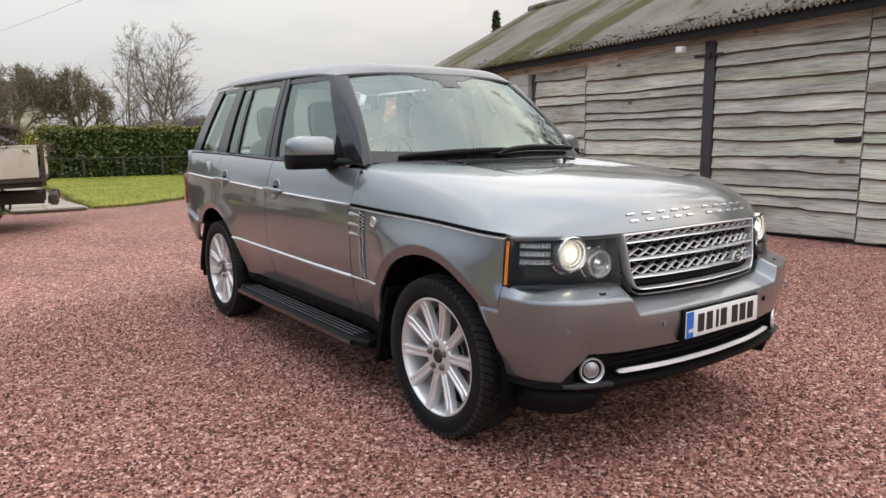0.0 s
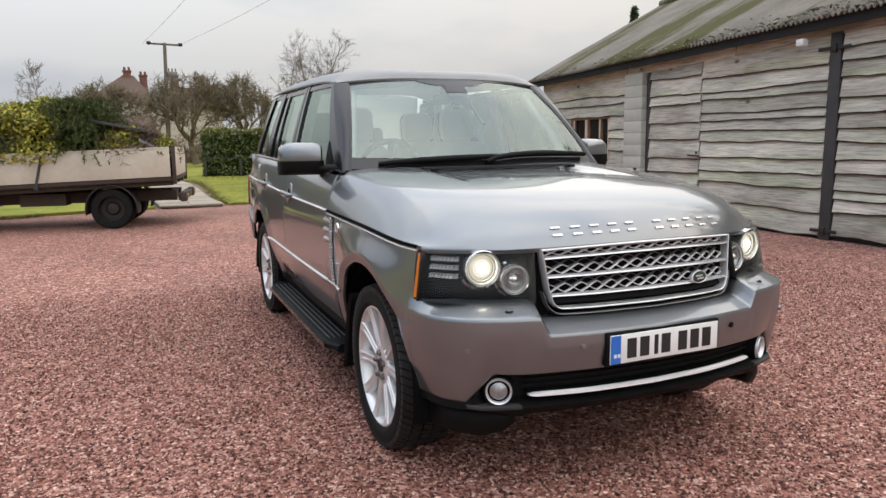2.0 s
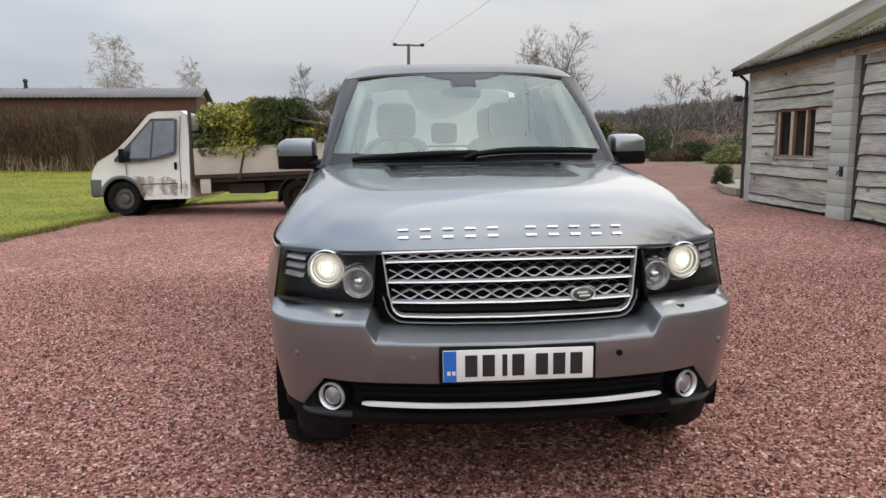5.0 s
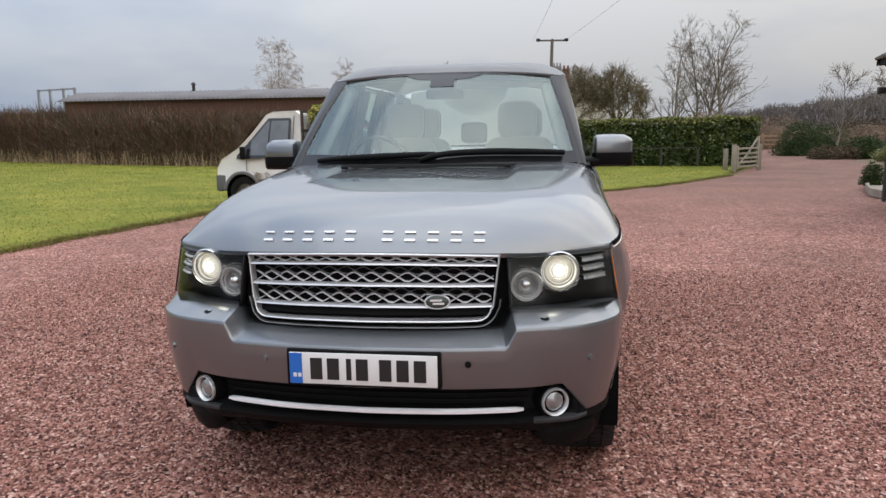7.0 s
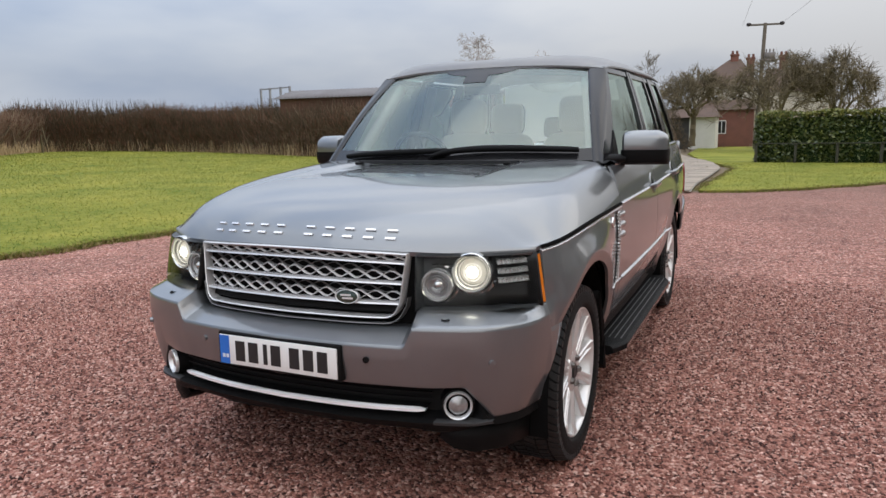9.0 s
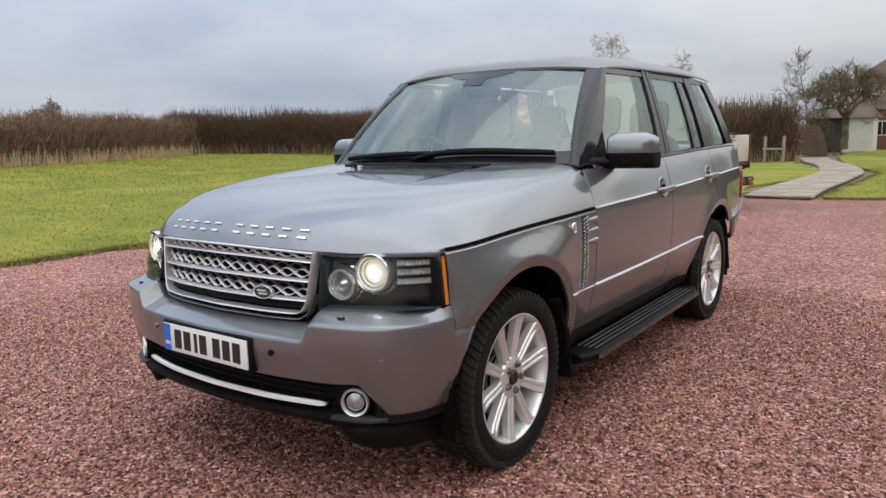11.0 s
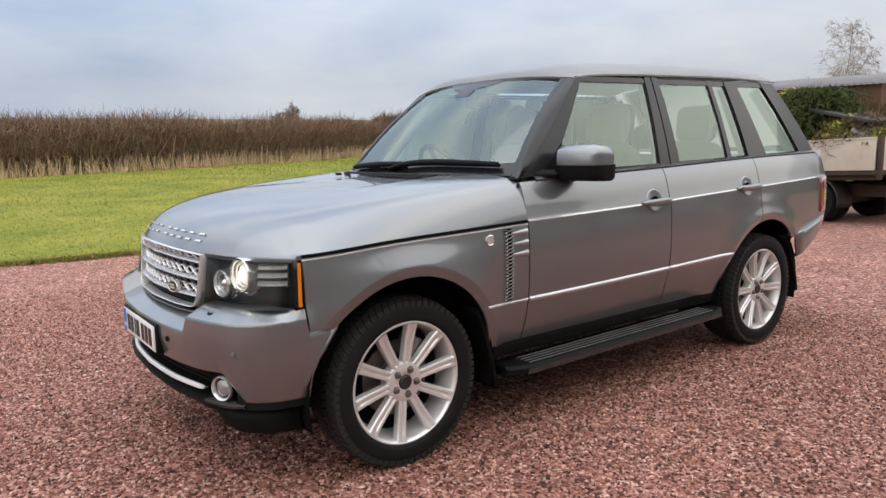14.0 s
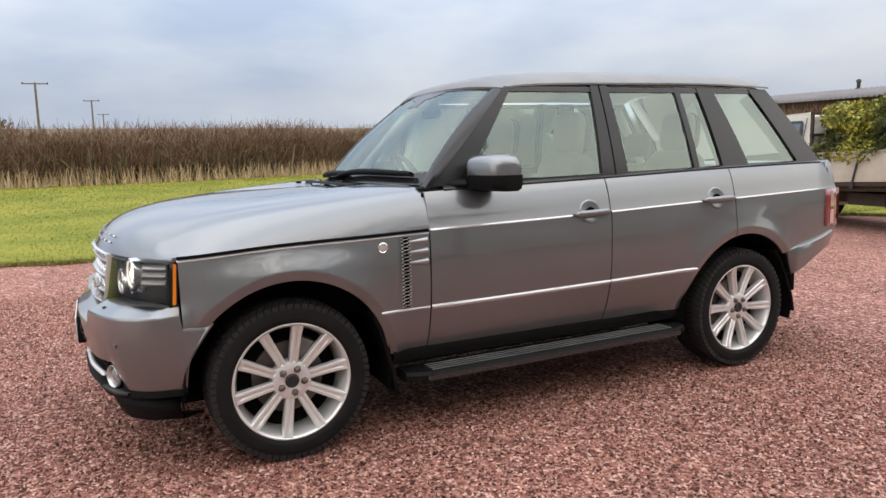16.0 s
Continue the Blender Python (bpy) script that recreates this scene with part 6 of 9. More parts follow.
for side in (1, -1):
    bm = bmesh.new()
    grid(bm, [[(side * (0.835 if z < 1.1 else 0.80), y, z) for z in (0.60 if y < 2.3 else 0.88, 0.9, 1.15, 1.205)] for y in spread(0.75, 3.7, 8)], flip=side < 0)
    part("door_trim", bm, LEATHER, car, "cream door trim", 40)
    for a, b in (((0.73, 0.90, 1.21), (0.60, 1.27, 1.66)), ((0.80, 1.87, 1.21), (0.67, 1.87, 1.70)), ((0.79, 2.80, 1.24), (0.67, 2.68, 1.70)), ((0.74, 3.50, 1.26), (0.63, 3.14, 1.69))):
        bm = bmesh.new()
        tube(bm, [(side * a[0], a[1], a[2]), (side * (a[0] + b[0]) / 2, (a[1] + b[1]) / 2, (a[2] + b[2]) / 2), (side * b[0], b[1], b[2])], 0.035, 8)
        part("pillar_trim", bm, HEADLINING, car, "pale pillar trim", 60)
bm = bmesh.new()
box(bm, -0.72, 0.72, 2.98, 3.70, 0.98, 1.02, 0.01)
part("load_cover", bm, HEADLINING, car, "pale luggage cover")

# ---- barn: its wall runs along the yard, a little off the car's line ----
BARN = Matrix.Translation((6.6, 0, -0.018)) @ Matrix.Rotation(-math.atan(0.035), 4, "Z")
EAVES = Matrix.Identity(4)
EAVES[2][1], EAVES[2][3] = -0.022, 0.176
rng = random.Random(5)


def board_mesh(y0, y1, z0, z1, seed, wave=0.035, face=-0.02, tilt=0.046):
    """A waney-edged board: rough wavy lower edge, slight lean, cut ends."""
    k = max(6, int((y1 - y0) / 0.12))
    bm = bmesh.new()
    rows = []
    for i in range(k + 1):
        y = y0 + (y1 - y0) * i / k
        w = wave * (noise.noise((y * 0.9, seed * 7.3, 0.2)) + 0.55 * noise.noise((y * 2.7, seed * 3.1, 4.0)) + 0.34 * noise.noise((y * 7.0, seed, 2.0)) * max(0.0, 0.3 + 2.5 * noise.noise((y * 0.7, seed * 5.0, 9.0))))
        zb = z0 + w
        zt = z1
        bow = 0.006 * noise.noise((y * 1.5, seed * 1.7, 8))
        rows.append([(face - tilt - 0.026 + bow, y, zb + 0.007), (face - tilt - 0.019 + bow, y, zb - 0.010), (face - tilt + 0.006, y, zb), (face + 0.004, y, zt), (face - 0.024 + bow * 0.5, y, zt), (face - 0.024 - tilt * 0.55 + bow, y, (zb + zt) / 2)])
    vs = grid(bm, rows, close=True)
    bm.faces.new(vs[0][::-1]), bm.faces.new(vs[-1])
    bmesh.ops.recalc_face_normals(bm, faces=bm.faces)
    # undersides take a near-black bark brown that also paints in the gap shade
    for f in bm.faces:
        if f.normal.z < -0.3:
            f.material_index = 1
    return bm


barn = thing("barn", "weathered timber barn with waney-edge boards and corrugated roof", "barn", matrix=BARN)
bm = bmesh.new()
box(bm, 0.012, 0.16, -7.0, 8.70, 0.0, 2.86)
box(bm, 0.012, 0.16, 10.13, 11.25, 0.0, 2.80)
box(bm, 0.012, 0.16, 8.70, 10.13, 0.0, 0.955)
box(bm, 0.012, 0.16, 8.70, 10.13, 1.855, 2.80)
wall = part("wall", bm, POST, barn, "dark boarded barn wall", smooth=None)
bm = bmesh.new()
grid(bm, [[(x, 11.25, z) for z in (0, 2.72, 2.72 + (4.5 - 2.72) * (1 - abs(x - 3.4) / 3.4))] for x in spread(0.16, 6.64, 13)])
part("gable_wall", bm, WOOD, barn, "boarded gable", smooth=None)
bm = bmesh.new()
box(bm, 6.5, 6.66, -7, 11.25, 0, 2.72)
box(bm, 0.0, 6.66, -7.16, -7.0, 0, 3.2)
part("back_wall", bm, WOOD, barn, smooth=None)
sections = (
    (-6.9, 1.455, 2.82, 13), (1.475, 3.55, 2.74, 13), (3.75, 6.115, 2.66, 12), (6.145, 7.44, 2.57, 10), (8.10, 11.06, 2.66, 10),
)
for si, (y0, y1, ztop, n) in enumerate(sections):
    z = 0.055
    widths = [rng.choice((0.55, 0.8, 0.95, 1.1, 1.45)) * rng.uniform(0.9, 1.1) for _ in range(n)]
    tot = sum(widths)
    for i, w in enumerate(widths):
        h = w / tot * (ztop - 0.055)
        spans = [(y0, y1)]
        if si == 4 and z < 1.80 and z + h > 0.99:
            spans = [(y0, 8.70), (10.13, y1)]
            if z < 0.88:
                part("board", board_mesh(8.71, 10.12, z, 0.945, i + 0.7, 0.012), WOOD, wall, smooth=30)
        for a, b in spans:
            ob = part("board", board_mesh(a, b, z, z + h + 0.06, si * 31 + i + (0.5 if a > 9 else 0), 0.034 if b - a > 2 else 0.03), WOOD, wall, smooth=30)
            ob.data.materials.append(SHADED_EDGE)
        z += h
# cover board under the eaves
for a, b, z in ((-6.9, 1.46, 2.62), (1.47, 5.4, 2.60), (5.42, 8.1, 2.57), (8.12, 11.2, 2.60)):
    bm = board_mesh(a, b, z, 2.78, a, 0.012, -0.045, 0.01)
    bm.transform(EAVES)
    part("board", bm, WOOD, wall, smooth=30)
bm = bmesh.new()
box(bm, -0.092, -0.05, 1.49, 1.80, 1.262, 1.318, 0.006)
part("latch_slot", bm, BLACK_TRIM, wall, "dark latch slot in the boards", 30)
# black post with strap hinges
bm = bmesh.new()
box(bm, -0.10, 0.0, 3.565, 3.735, 0.0, 2.72, 0.012)
p = part("door_post", bm, POST, barn, "black timber door post", 30)
for y0, y1, z in ((3.42, 3.90, 2.52), (3.45, 3.86, 0.12)):
    bm = bmesh.new()
    box(bm, -0.118, -0.102, y0, y1, z - 0.022, z + 0.022, 0.004)
    box(bm, -0.135, -0.100, 3.62, 3.68, z - 0.05, z + 0.05, 0.008)
    part("hinge", bm, IRON, p, "black iron hinge", 30)
bm = bmesh.new()
box(bm, -0.07, 0.0, 7.45, 7.55, 0.0, 2.66, 0.008)
part("door_jamb", bm, POST, barn, "dark door jamb", 30)
# small door latch and thin dark door edges
bm = bmesh.new()
tube(bm, [(-0.10, 6.10, 1.10), (-0.13, 6.14, 1.10), (-0.13, 6.34, 1.105)], 0.014, 8)
box(bm, -0.085, -0.06, 6.16, 6.22, 1.04, 1.17, 0.004)
part("door_latch", bm, IRON, barn, "black door latch", 40)
# painted block pier, block by block
bm = bmesh.new()
box(bm, -0.165, 0.10, 7.565, 8.075, 0.0, 2.57)
pier = part("pier", bm, MORTAR, barn, "cream-painted block pier", smooth=None)
zb = 0.0
me = None
for i in range(12):
    bm = bmesh.new()
    box(bm, -0.172, 0.08, 7.558, 8.082, zb + 0.004, zb + 0.212, 0.006)
    part("block", bm, BLOCK, pier, smooth=30)
    zb += 0.2145
bm = bmesh.new()
tube(bm, [(-0.172, 7.70, 0.78), (-0.24, 7.70, 0.78), (-0.25, 7.70, 0.72)], 0.012, 8)
box(bm, -0.20, -0.17, 7.66, 7.74, 0.70, 0.86, 0.01)
part("outside_tap", bm, IRON, barn, "small tap on the pier", 40)
# corner post and downpipe
bm = bmesh.new()
box(bm, -0.06, 0.06, 11.07, 11.34, 0.0, 2.68, 0.008)
part("corner_post", bm, BLOCK, barn, "pale corner post", 30)
bm = bmesh.new()
tube(bm, [(-0.26, 11.46, 2.66), (-0.085, 11.385, 2.48), (-0.085, 11.385, 0.05)], 0.036, 10)
part("downpipe", bm, POST, barn, "black downpipe", 50)
bm = bmesh.new()
box(bm, -0.30, -0.15, 11.42, 11.55, 2.07, 2.20, 0.02)
box(bm, -0.17, -0.05, 11.33, 11.45, 2.11, 2.16, 0.005)
part("wall_lamp", bm, IRON, barn, "small dark lantern", 40)
# window with brown frame, three lights
win = None
for y0, y1, z0, z1, nm in ((8.78, 10.03, 1.80, 1.85, "barn_window"), (8.72, 8.78, 0.96, 1.85, "jamb"), (10.03, 10.11, 0.96, 1.85, "jamb"), (8.78, 10.03, 0.96, 1.0, "bottom_rail"), (9.03, 9.09, 1.0, 1.80, "mullion"), (9.50, 9.60, 1.0, 1.80, "mullion")):
    bm = bmesh.new()
    box(bm, -0.045, 0.06, y0, y1, z0, z1, 0.004)
    bit = part(nm, bm, TIMBER, win or barn, "" if win else "brown timber window with dark panes", 30)
    win = win or bit
for y0, y1 in ((8.78, 9.03), (9.09, 9.50), (9.60, 10.03)):
    bm = bmesh.new()
    box(bm, 0.015, 0.021, y0, y1, 1.0, 1.80)
    part("pane", bm, PANE_DARK, win, smooth=None)
for y0, y1 in ((8.74, 8.775), (9.04, 9.08), (9.51, 9.545), (9.56, 9.595), (9.99, 10.025)):
    bm = bmesh.new()
    box(bm, -0.052, -0.046, y0, y1, 1.0, 1.8)
    part("glazing_bead", bm, material("pale_bead", (0.62, 0.5, 0.38), 0.6, 0, (0.5, 0.4, 0.3), 8, 60), win, smooth=None)
bm = bmesh.new()
box(bm, -0.085, 0.03, 8.68, 10.14, 0.925, 0.958, 0.006)
part("window_sill", bm, WOOD, win, smooth=30)
# floodlight under the eaves
bm = bmesh.new()
box(bm, -0.34, -0.24, 3.95, 4.07, 2.58, 2.67, 0.012)
part("floodlight", bm, PLATE_WHITE, barn, "small white floodlight", 40)


def roof_material():
    m = material("mossy_corrugated_roof", (0.25, 0.22, 0.185), 0.9, 0.0, (0.12, 0.105, 0.085), 1.2, 25.0, bump=0.4, bump_scale=60, fine_amount=0.7)
    n, l = m.node_tree.nodes, m.node_tree.links
    p = n["Principled BSDF"]
    src = p.inputs["Base Color"].links[0].from_socket
    co, mp, t = n.new("ShaderNodeTexCoord"), n.new("ShaderNodeMapping"), n.new("ShaderNodeTexNoise")
    mp.inputs["Scale"].default_value = (0.12, 0.75, 0.12)
    t.inputs["Scale"].default_value, t.inputs["Detail"].default_value = 1.0, 7
    t.inputs["Roughness"].default_value = 0.65
    l.new(co.outputs["Object"], mp.inputs["Vector"])
    l.new(mp.outputs["Vector"], t.inputs["Vector"])
    r = n.new("ShaderNodeMapRange")
    r.inputs["From Min"].default_value, r.inputs["From Max"].default_value = 0.49, 0.56
    l.new(t.outputs["Fac"], r.inputs["Value"])
    mx = n.new("ShaderNodeMix")
    mx.data_type = "RGBA"
    mx.inputs["B"].default_value = (0.072, 0.066, 0.02, 1)
    l.new(r.outputs["Result"], mx.inputs["Factor"])
    l.new(src, mx.inputs["A"])
    l.new(mx.outputs["Result"], p.inputs["Base Color"])
    return m


ROOF = roof_material()
Y0, Y1, PITCH = -7.3, 11.58, 0.080
nn = int((Y1 - Y0) / PITCH) * 8
for x0, z0, x1, z1, nm in ((-0.36, 2.80, 3.42, 4.74, "roof_slope"), (7.2, 2.80, 3.38, 4.74, "roof_slope")):
    verts, faces = [], []
    cols = 9
    for i in range(nn + 1):
        y = Y0 + (Y1 - Y0) * i / nn
        for j in range(cols):
            t = j / (cols - 1)
            lap = 0.012 * ((t * 2.0) % 1.0 if t < 1 else 1)
            c = 0.022 * math.cos(math.tau * i / 8) - 0.01 + 0.022 * (8 - y) + lap + 0.008 * noise.noise((y * 0.4, t * 3, 1))
            verts.append((x0 + (x1 - x0) * t, y, z0 + (z1 - z0) * t + c))
    for i in range(nn):
        for j in range(cols - 1):
            a = i * cols + j
            faces.append((a, a + 1, a + cols + 1, a + cols) if x0 > x1 else (a, a + cols, a + cols + 1, a + 1))
    ob = new(nm, sheet(nm, verts, faces, ROOF, True))
    ob.parent = barn
    tagged(ob, "corrugated roof with moss streaks")
    s = ob.modifiers.new("skin", "SOLIDIFY")
    s.thickness, s.offset = 0.012, -1.0
bm = bmesh.new()
tube(bm, [(3.4, Y0 - 0.02, 4.76 + 0.022 * (8 - Y0)), (3.4, Y1 + 0.02, 4.76 + 0.022 * (8 - Y1))], 0.10, 10)
part("ridge_cap", bm, ROOF, barn, "mossy ridge tile", 60)
bm = bmesh.new()
box(bm, -0.30, -0.262, -7.2, 11.5, 2.665, 2.785, 0.0, EAVES)
box(bm, -0.27, 0.02, -7.2, 11.5, 2.765, 2.78, 0.0, EAVES)
part("fascia", bm, BLACK_TRIM, barn, "black fascia under the eaves", smooth=None)
bm = bmesh.new()
grid(bm, [[(x, 11.53, 2.73 + (4.66 - 2.73) * (1 - abs(x - 3.4) / 3.76) + dz) for dz in (-0.16, 0.0)] for x in spread(-0.34, 7.14, 21)])
vg = part("verge_board", bm, BLACK_TRIM, barn, smooth=None)
s = vg.modifiers.new("skin", "SOLIDIFY")
s.thickness = 0.03
# leaves and moss lying along the roof's lower edge
mv, mf = [], []
r2 = np.random.RandomState(4)
for i in range(1500):
    y = 11.4 - abs(r2.normal(0, 4.5)) if i % 3 == 0 else r2.uniform(0.5, 6.5)
    t = abs(r2.normal(0, 0.06))
    c = np.array([-0.34 + 3.78 * t, y, 2.815 + 1.94 * t + 0.022 * (8 - y)])
    s = r2.uniform(0.012, 0.04)
    d = r2.normal(0, 1, (4, 3)) * s
    b = len(mv)
    mv += list(c + d * np.array([1, 1, 0.5]))
    mf += [(b, b + 1, b + 2), (b, b + 2, b + 3), (b, b + 3, b + 1), (b + 1, b + 3, b + 2)]
ob = new("moss_clumps", sheet("moss_clumps", mv, mf, island_material("moss", [(0.05, 0.05, 0.02), (0.16, 0.13, 0.09), (0.3, 0.27, 0.22)])))
ob.parent = barn
tagged(ob, "loose moss and leaf litter at the eaves", kind="stuff")

# ---- plants ----


def quads_at(centres, sizes, rs, aspect=0.45, up=0.0):
    """Leaf-shaped quads at points, facing all ways."""
    n = len(centres)
    a = rs.normal(0, 1, (n, 3))
    a[:, 2] = a[:, 2] * 0.7 + up
    a /= np.linalg.norm(a, axis=1)[:, None]
    b = rs.normal(0, 1, (n, 3))
    b -= (b * a).sum(1)[:, None] * a
    b /= np.linalg.norm(b, axis=1)[:, None]
    s = sizes[:, None]
    v = np.stack([centres - a * s, centres + b * s * aspect, centres + a * s, centres - b * s * aspect], 1).reshape(-1, 3)
    f = np.arange(4 * n).reshape(-1, 4)
    return v, f


def sticks(p0, p1, r0, r1, sides=3):
    """Tapered bars between points, all in one mesh."""
    n = len(p0)
    d = p1 - p0
    d /= np.maximum(np.linalg.norm(d, axis=1)[:, None], 1e-6)
    ref = np.where(np.abs(d[:, 2:3]) > 0.9, np.array([[1.0, 0, 0]]), np.array([[0, 0, 1.0]]))
    a = np.cross(d, ref)
    a /= np.linalg.norm(a, axis=1)[:, None]
    b = np.cross(d, a)
    vs = []
    for p, r in ((p0, r0), (p1, r1)):
        for k in range(sides):
            c, s = math.cos(k * math.tau / sides), math.sin(k * math.tau / sides)
            vs.append(p + (a * c + b * s) * r[:, None])
    v = np.stack(vs, 1).reshape(-1, 3)
    base = np.arange(n)[:, None] * 2 * sides
    f = np.concatenate([base + np.array([[k, (k + 1) % sides, sides + (k + 1) % sides, sides + k]]) for k in range(sides)])
    return v, f


BARK = island_material("grey_brown_bark", [(0.16, 0.135, 0.11), (0.22, 0.19, 0.155), (0.28, 0.245, 0.205)], 0.9, 0.1)
BARK_DARK = island_material("dark_bark", [(0.10, 0.082, 0.054), (0.17, 0.14, 0.09), (0.24, 0.195, 0.13)], 0.9, 0.1)
BIRCH = island_material("pale_birch_twigs", [(0.32, 0.27, 0.25), (0.42, 0.37, 0.345), (0.5, 0.45, 0.42)], 0.9, 0.1)
TWIG = island_material("brown_hedge_twigs", [(0.11, 0.072, 0.05), (0.19, 0.13, 0.092), (0.25, 0.18, 0.125), (0.33, 0.25, 0.175)], 0.9, 0.1)
TWIG_DARK = island_material("olive_hedge_twigs", [(0.06, 0.045, 0.03), (0.10, 0.078, 0.05), (0.15, 0.115, 0.078)], 0.9, 0.1)
TWIG_RED = island_material("reddish_hedge_twigs", [(0.12, 0.062, 0.042), (0.19, 0.095, 0.064), (0.24, 0.135, 0.09)], 0.9, 0.1)
LAUREL = island_material("laurel_leaves", [(0.022, 0.038, 0.010), (0.042, 0.064, 0.016), (0.07, 0.095, 0.022), (0.10, 0.12, 0.028), (0.14, 0.15, 0.045)], 0.38, 0.5)
LAUREL_TOP = island_material("laurel_tips", [(0.06, 0.085, 0.02), (0.12, 0.14, 0.03), (0.2, 0.2, 0.05), (0.28, 0.25, 0.08)], 0.4, 0.5)
YELLOW_LEAF = island_material("yellow_green_leaves", [(0.06, 0.085, 0.018), (0.15, 0.175, 0.028), (0.26, 0.26, 0.036), (0.38, 0.345, 0.046), (0.46, 0.37, 0.066)], 0.5, 0.4)
CONIFER = island_material("conifer_sprays", [(0.022, 0.036, 0.013), (0.04, 0.06, 0.018), (0.065, 0.085, 0.026)], 0.7, 0.2)
CONIFER_CUT = island_material("cut_conifer_sprays", [(0.028, 0.042, 0.014), (0.055, 0.075, 0.02), (0.095, 0.11, 0.033)], 0.7, 0.2)
BRUSH = island_material("cut_brushwood", [(0.07, 0.05, 0.035), (0.14, 0.1, 0.07), (0.22, 0.17, 0.12)], 0.9, 0.1)
STRAW = island_material("dead_grass", [(0.4, 0.28, 0.15), (0.58, 0.43, 0.26), (0.68, 0.54, 0.35)], 0.9, 0.1)
BLADES = island_material("grass_blades", [(0.085, 0.12, 0.014), (0.165, 0.19, 0.02), (0.245, 0.24, 0.035), (0.36, 0.3, 0.085)], 0.7, 0.2)
bn, bl = BLADES.node_tree.nodes, BLADES.node_tree.links
b_geo, b_noise, b_tone, b_mul = bn.new("ShaderNodeTexCoord"), bn.new("ShaderNodeTexNoise"), bn.new("ShaderNodeValToRGB"), bn.new("ShaderNodeMix")
b_noise.inputs["Scale"].default_value, b_noise.inputs["Detail"].default_value = 0.8, 6.0
b_tone.color_ramp.elements[0].position, b_tone.color_ramp.elements[0].color = 0.36, (0.66, 0.78, 0.7, 1)
b_tone.color_ramp.elements[1].position, b_tone.color_ramp.elements[1].color = 0.64, (1.12, 1.12, 1.05, 1)
b_mul.data_type, b_mul.blend_type = "RGBA", "MULTIPLY"
b_mul.inputs["Factor"].default_value = 1.0
bl.new(b_geo.outputs["Object"], b_noise.inputs["Vector"])
bl.new(b_noise.outputs["Fac"], b_tone.inputs["Fac"])
bl.new(bn["Principled BSDF"].inputs["Base Color"].links[0].from_socket, b_mul.inputs["A"])
bl.new(b_tone.outputs["Color"], b_mul.inputs["B"])
bl.new(b_mul.outputs["Result"], bn["Principled BSDF"].inputs["Base Color"])
STONES = island_material("red_chippings", [(0.03, 0.011, 0.009), (0.13, 0.049, 0.036), (0.26, 0.105, 0.077), (0.34, 0.152, 0.115), (0.42, 0.225, 0.175), (0.60, 0.39, 0.32)], 0.8, 0.35)


def bare_tree(name, x, y, height, label, seed, z=0.0, mat=None, spread_a=0.55, first=0.28, levels=6, droop=0.0, lean=0.0, trunk_r=None, twist=0.25, twig=0.008, stems=1, keep=0.9):
    """A leafless tree grown by forking."""
    rs = np.random.RandomState(seed)
    segs = []
    tr = trunk_r or height * 0.02

    def grow(p, d, length, r, lev):
        k = 3 if lev < 2 else 2
        for i in range(k):
            d = d + rs.normal(0, twist * (0.35 if lev == 0 else 0.6), 3) + np.array([0, 0, (0.06 if lev < 3 else 0.02) - droop * max(0, lev - 1)])
            d /= np.linalg.norm(d)
            q = p + d * length / k
            r2 = max(twig, r * (0.86 if lev < 2 else 0.8))
            segs.append((p, q, r, r2, lev))
            p, r = q, r2
            if lev < levels and (i == k - 1 or (lev > 0 and rs.rand() < 0.75) or (lev == 0 and i == k - 2)):
                m = 2 if i < k - 1 else (3 if lev < 3 else 2)
                for _ in range(m):
                    if lev > 2 and rs.rand() > keep:
                        continue
                    e = d + rs.normal(0, 1, 3) * spread_a
                    e /= np.linalg.norm(e)
                    grow(p, e, length * rs.uniform(0.58, 0.82), max(twig, r * rs.uniform(0.5, 0.72)), lev + 1)
    for s in range(stems):
        d0 = np.array([rs.normal(0, 0.06 + 0.2 * (stems > 1)) + lean, rs.normal(0, 0.06 + 0.2 * (stems > 1)), 1.0])
        grow(np.array([rs.normal(0, 0.15 * (stems > 1)), rs.normal(0, 0.15 * (stems > 1)), -0.1]), d0 / np.linalg.norm(d0), height * first, tr, 0)
    top = max(s[1][2] for s in segs)
    k = height / top
    p0 = np.array([s[0] for s in segs]) * k
    p1 = np.array([s[1] for s in segs]) * k
    r0, r1 = np.array([s[2] for s in segs]), np.array([s[3] for s in segs])
    lev = np.array([s[4] for s in segs])
    tree = thing(name, label, "tree", matrix=Matrix.Translation((x, y, z)))
    for nm, sel, sd in (("trunk", lev <= 1, 7), ("crown", lev > 1, 3)):
        v, f = sticks(p0[sel], p1[sel], r0[sel], r1[sel], sd)
        o = new(nm, sheet(nm, v, f, mat or BARK, True))
        o.parent = tree
    return tree


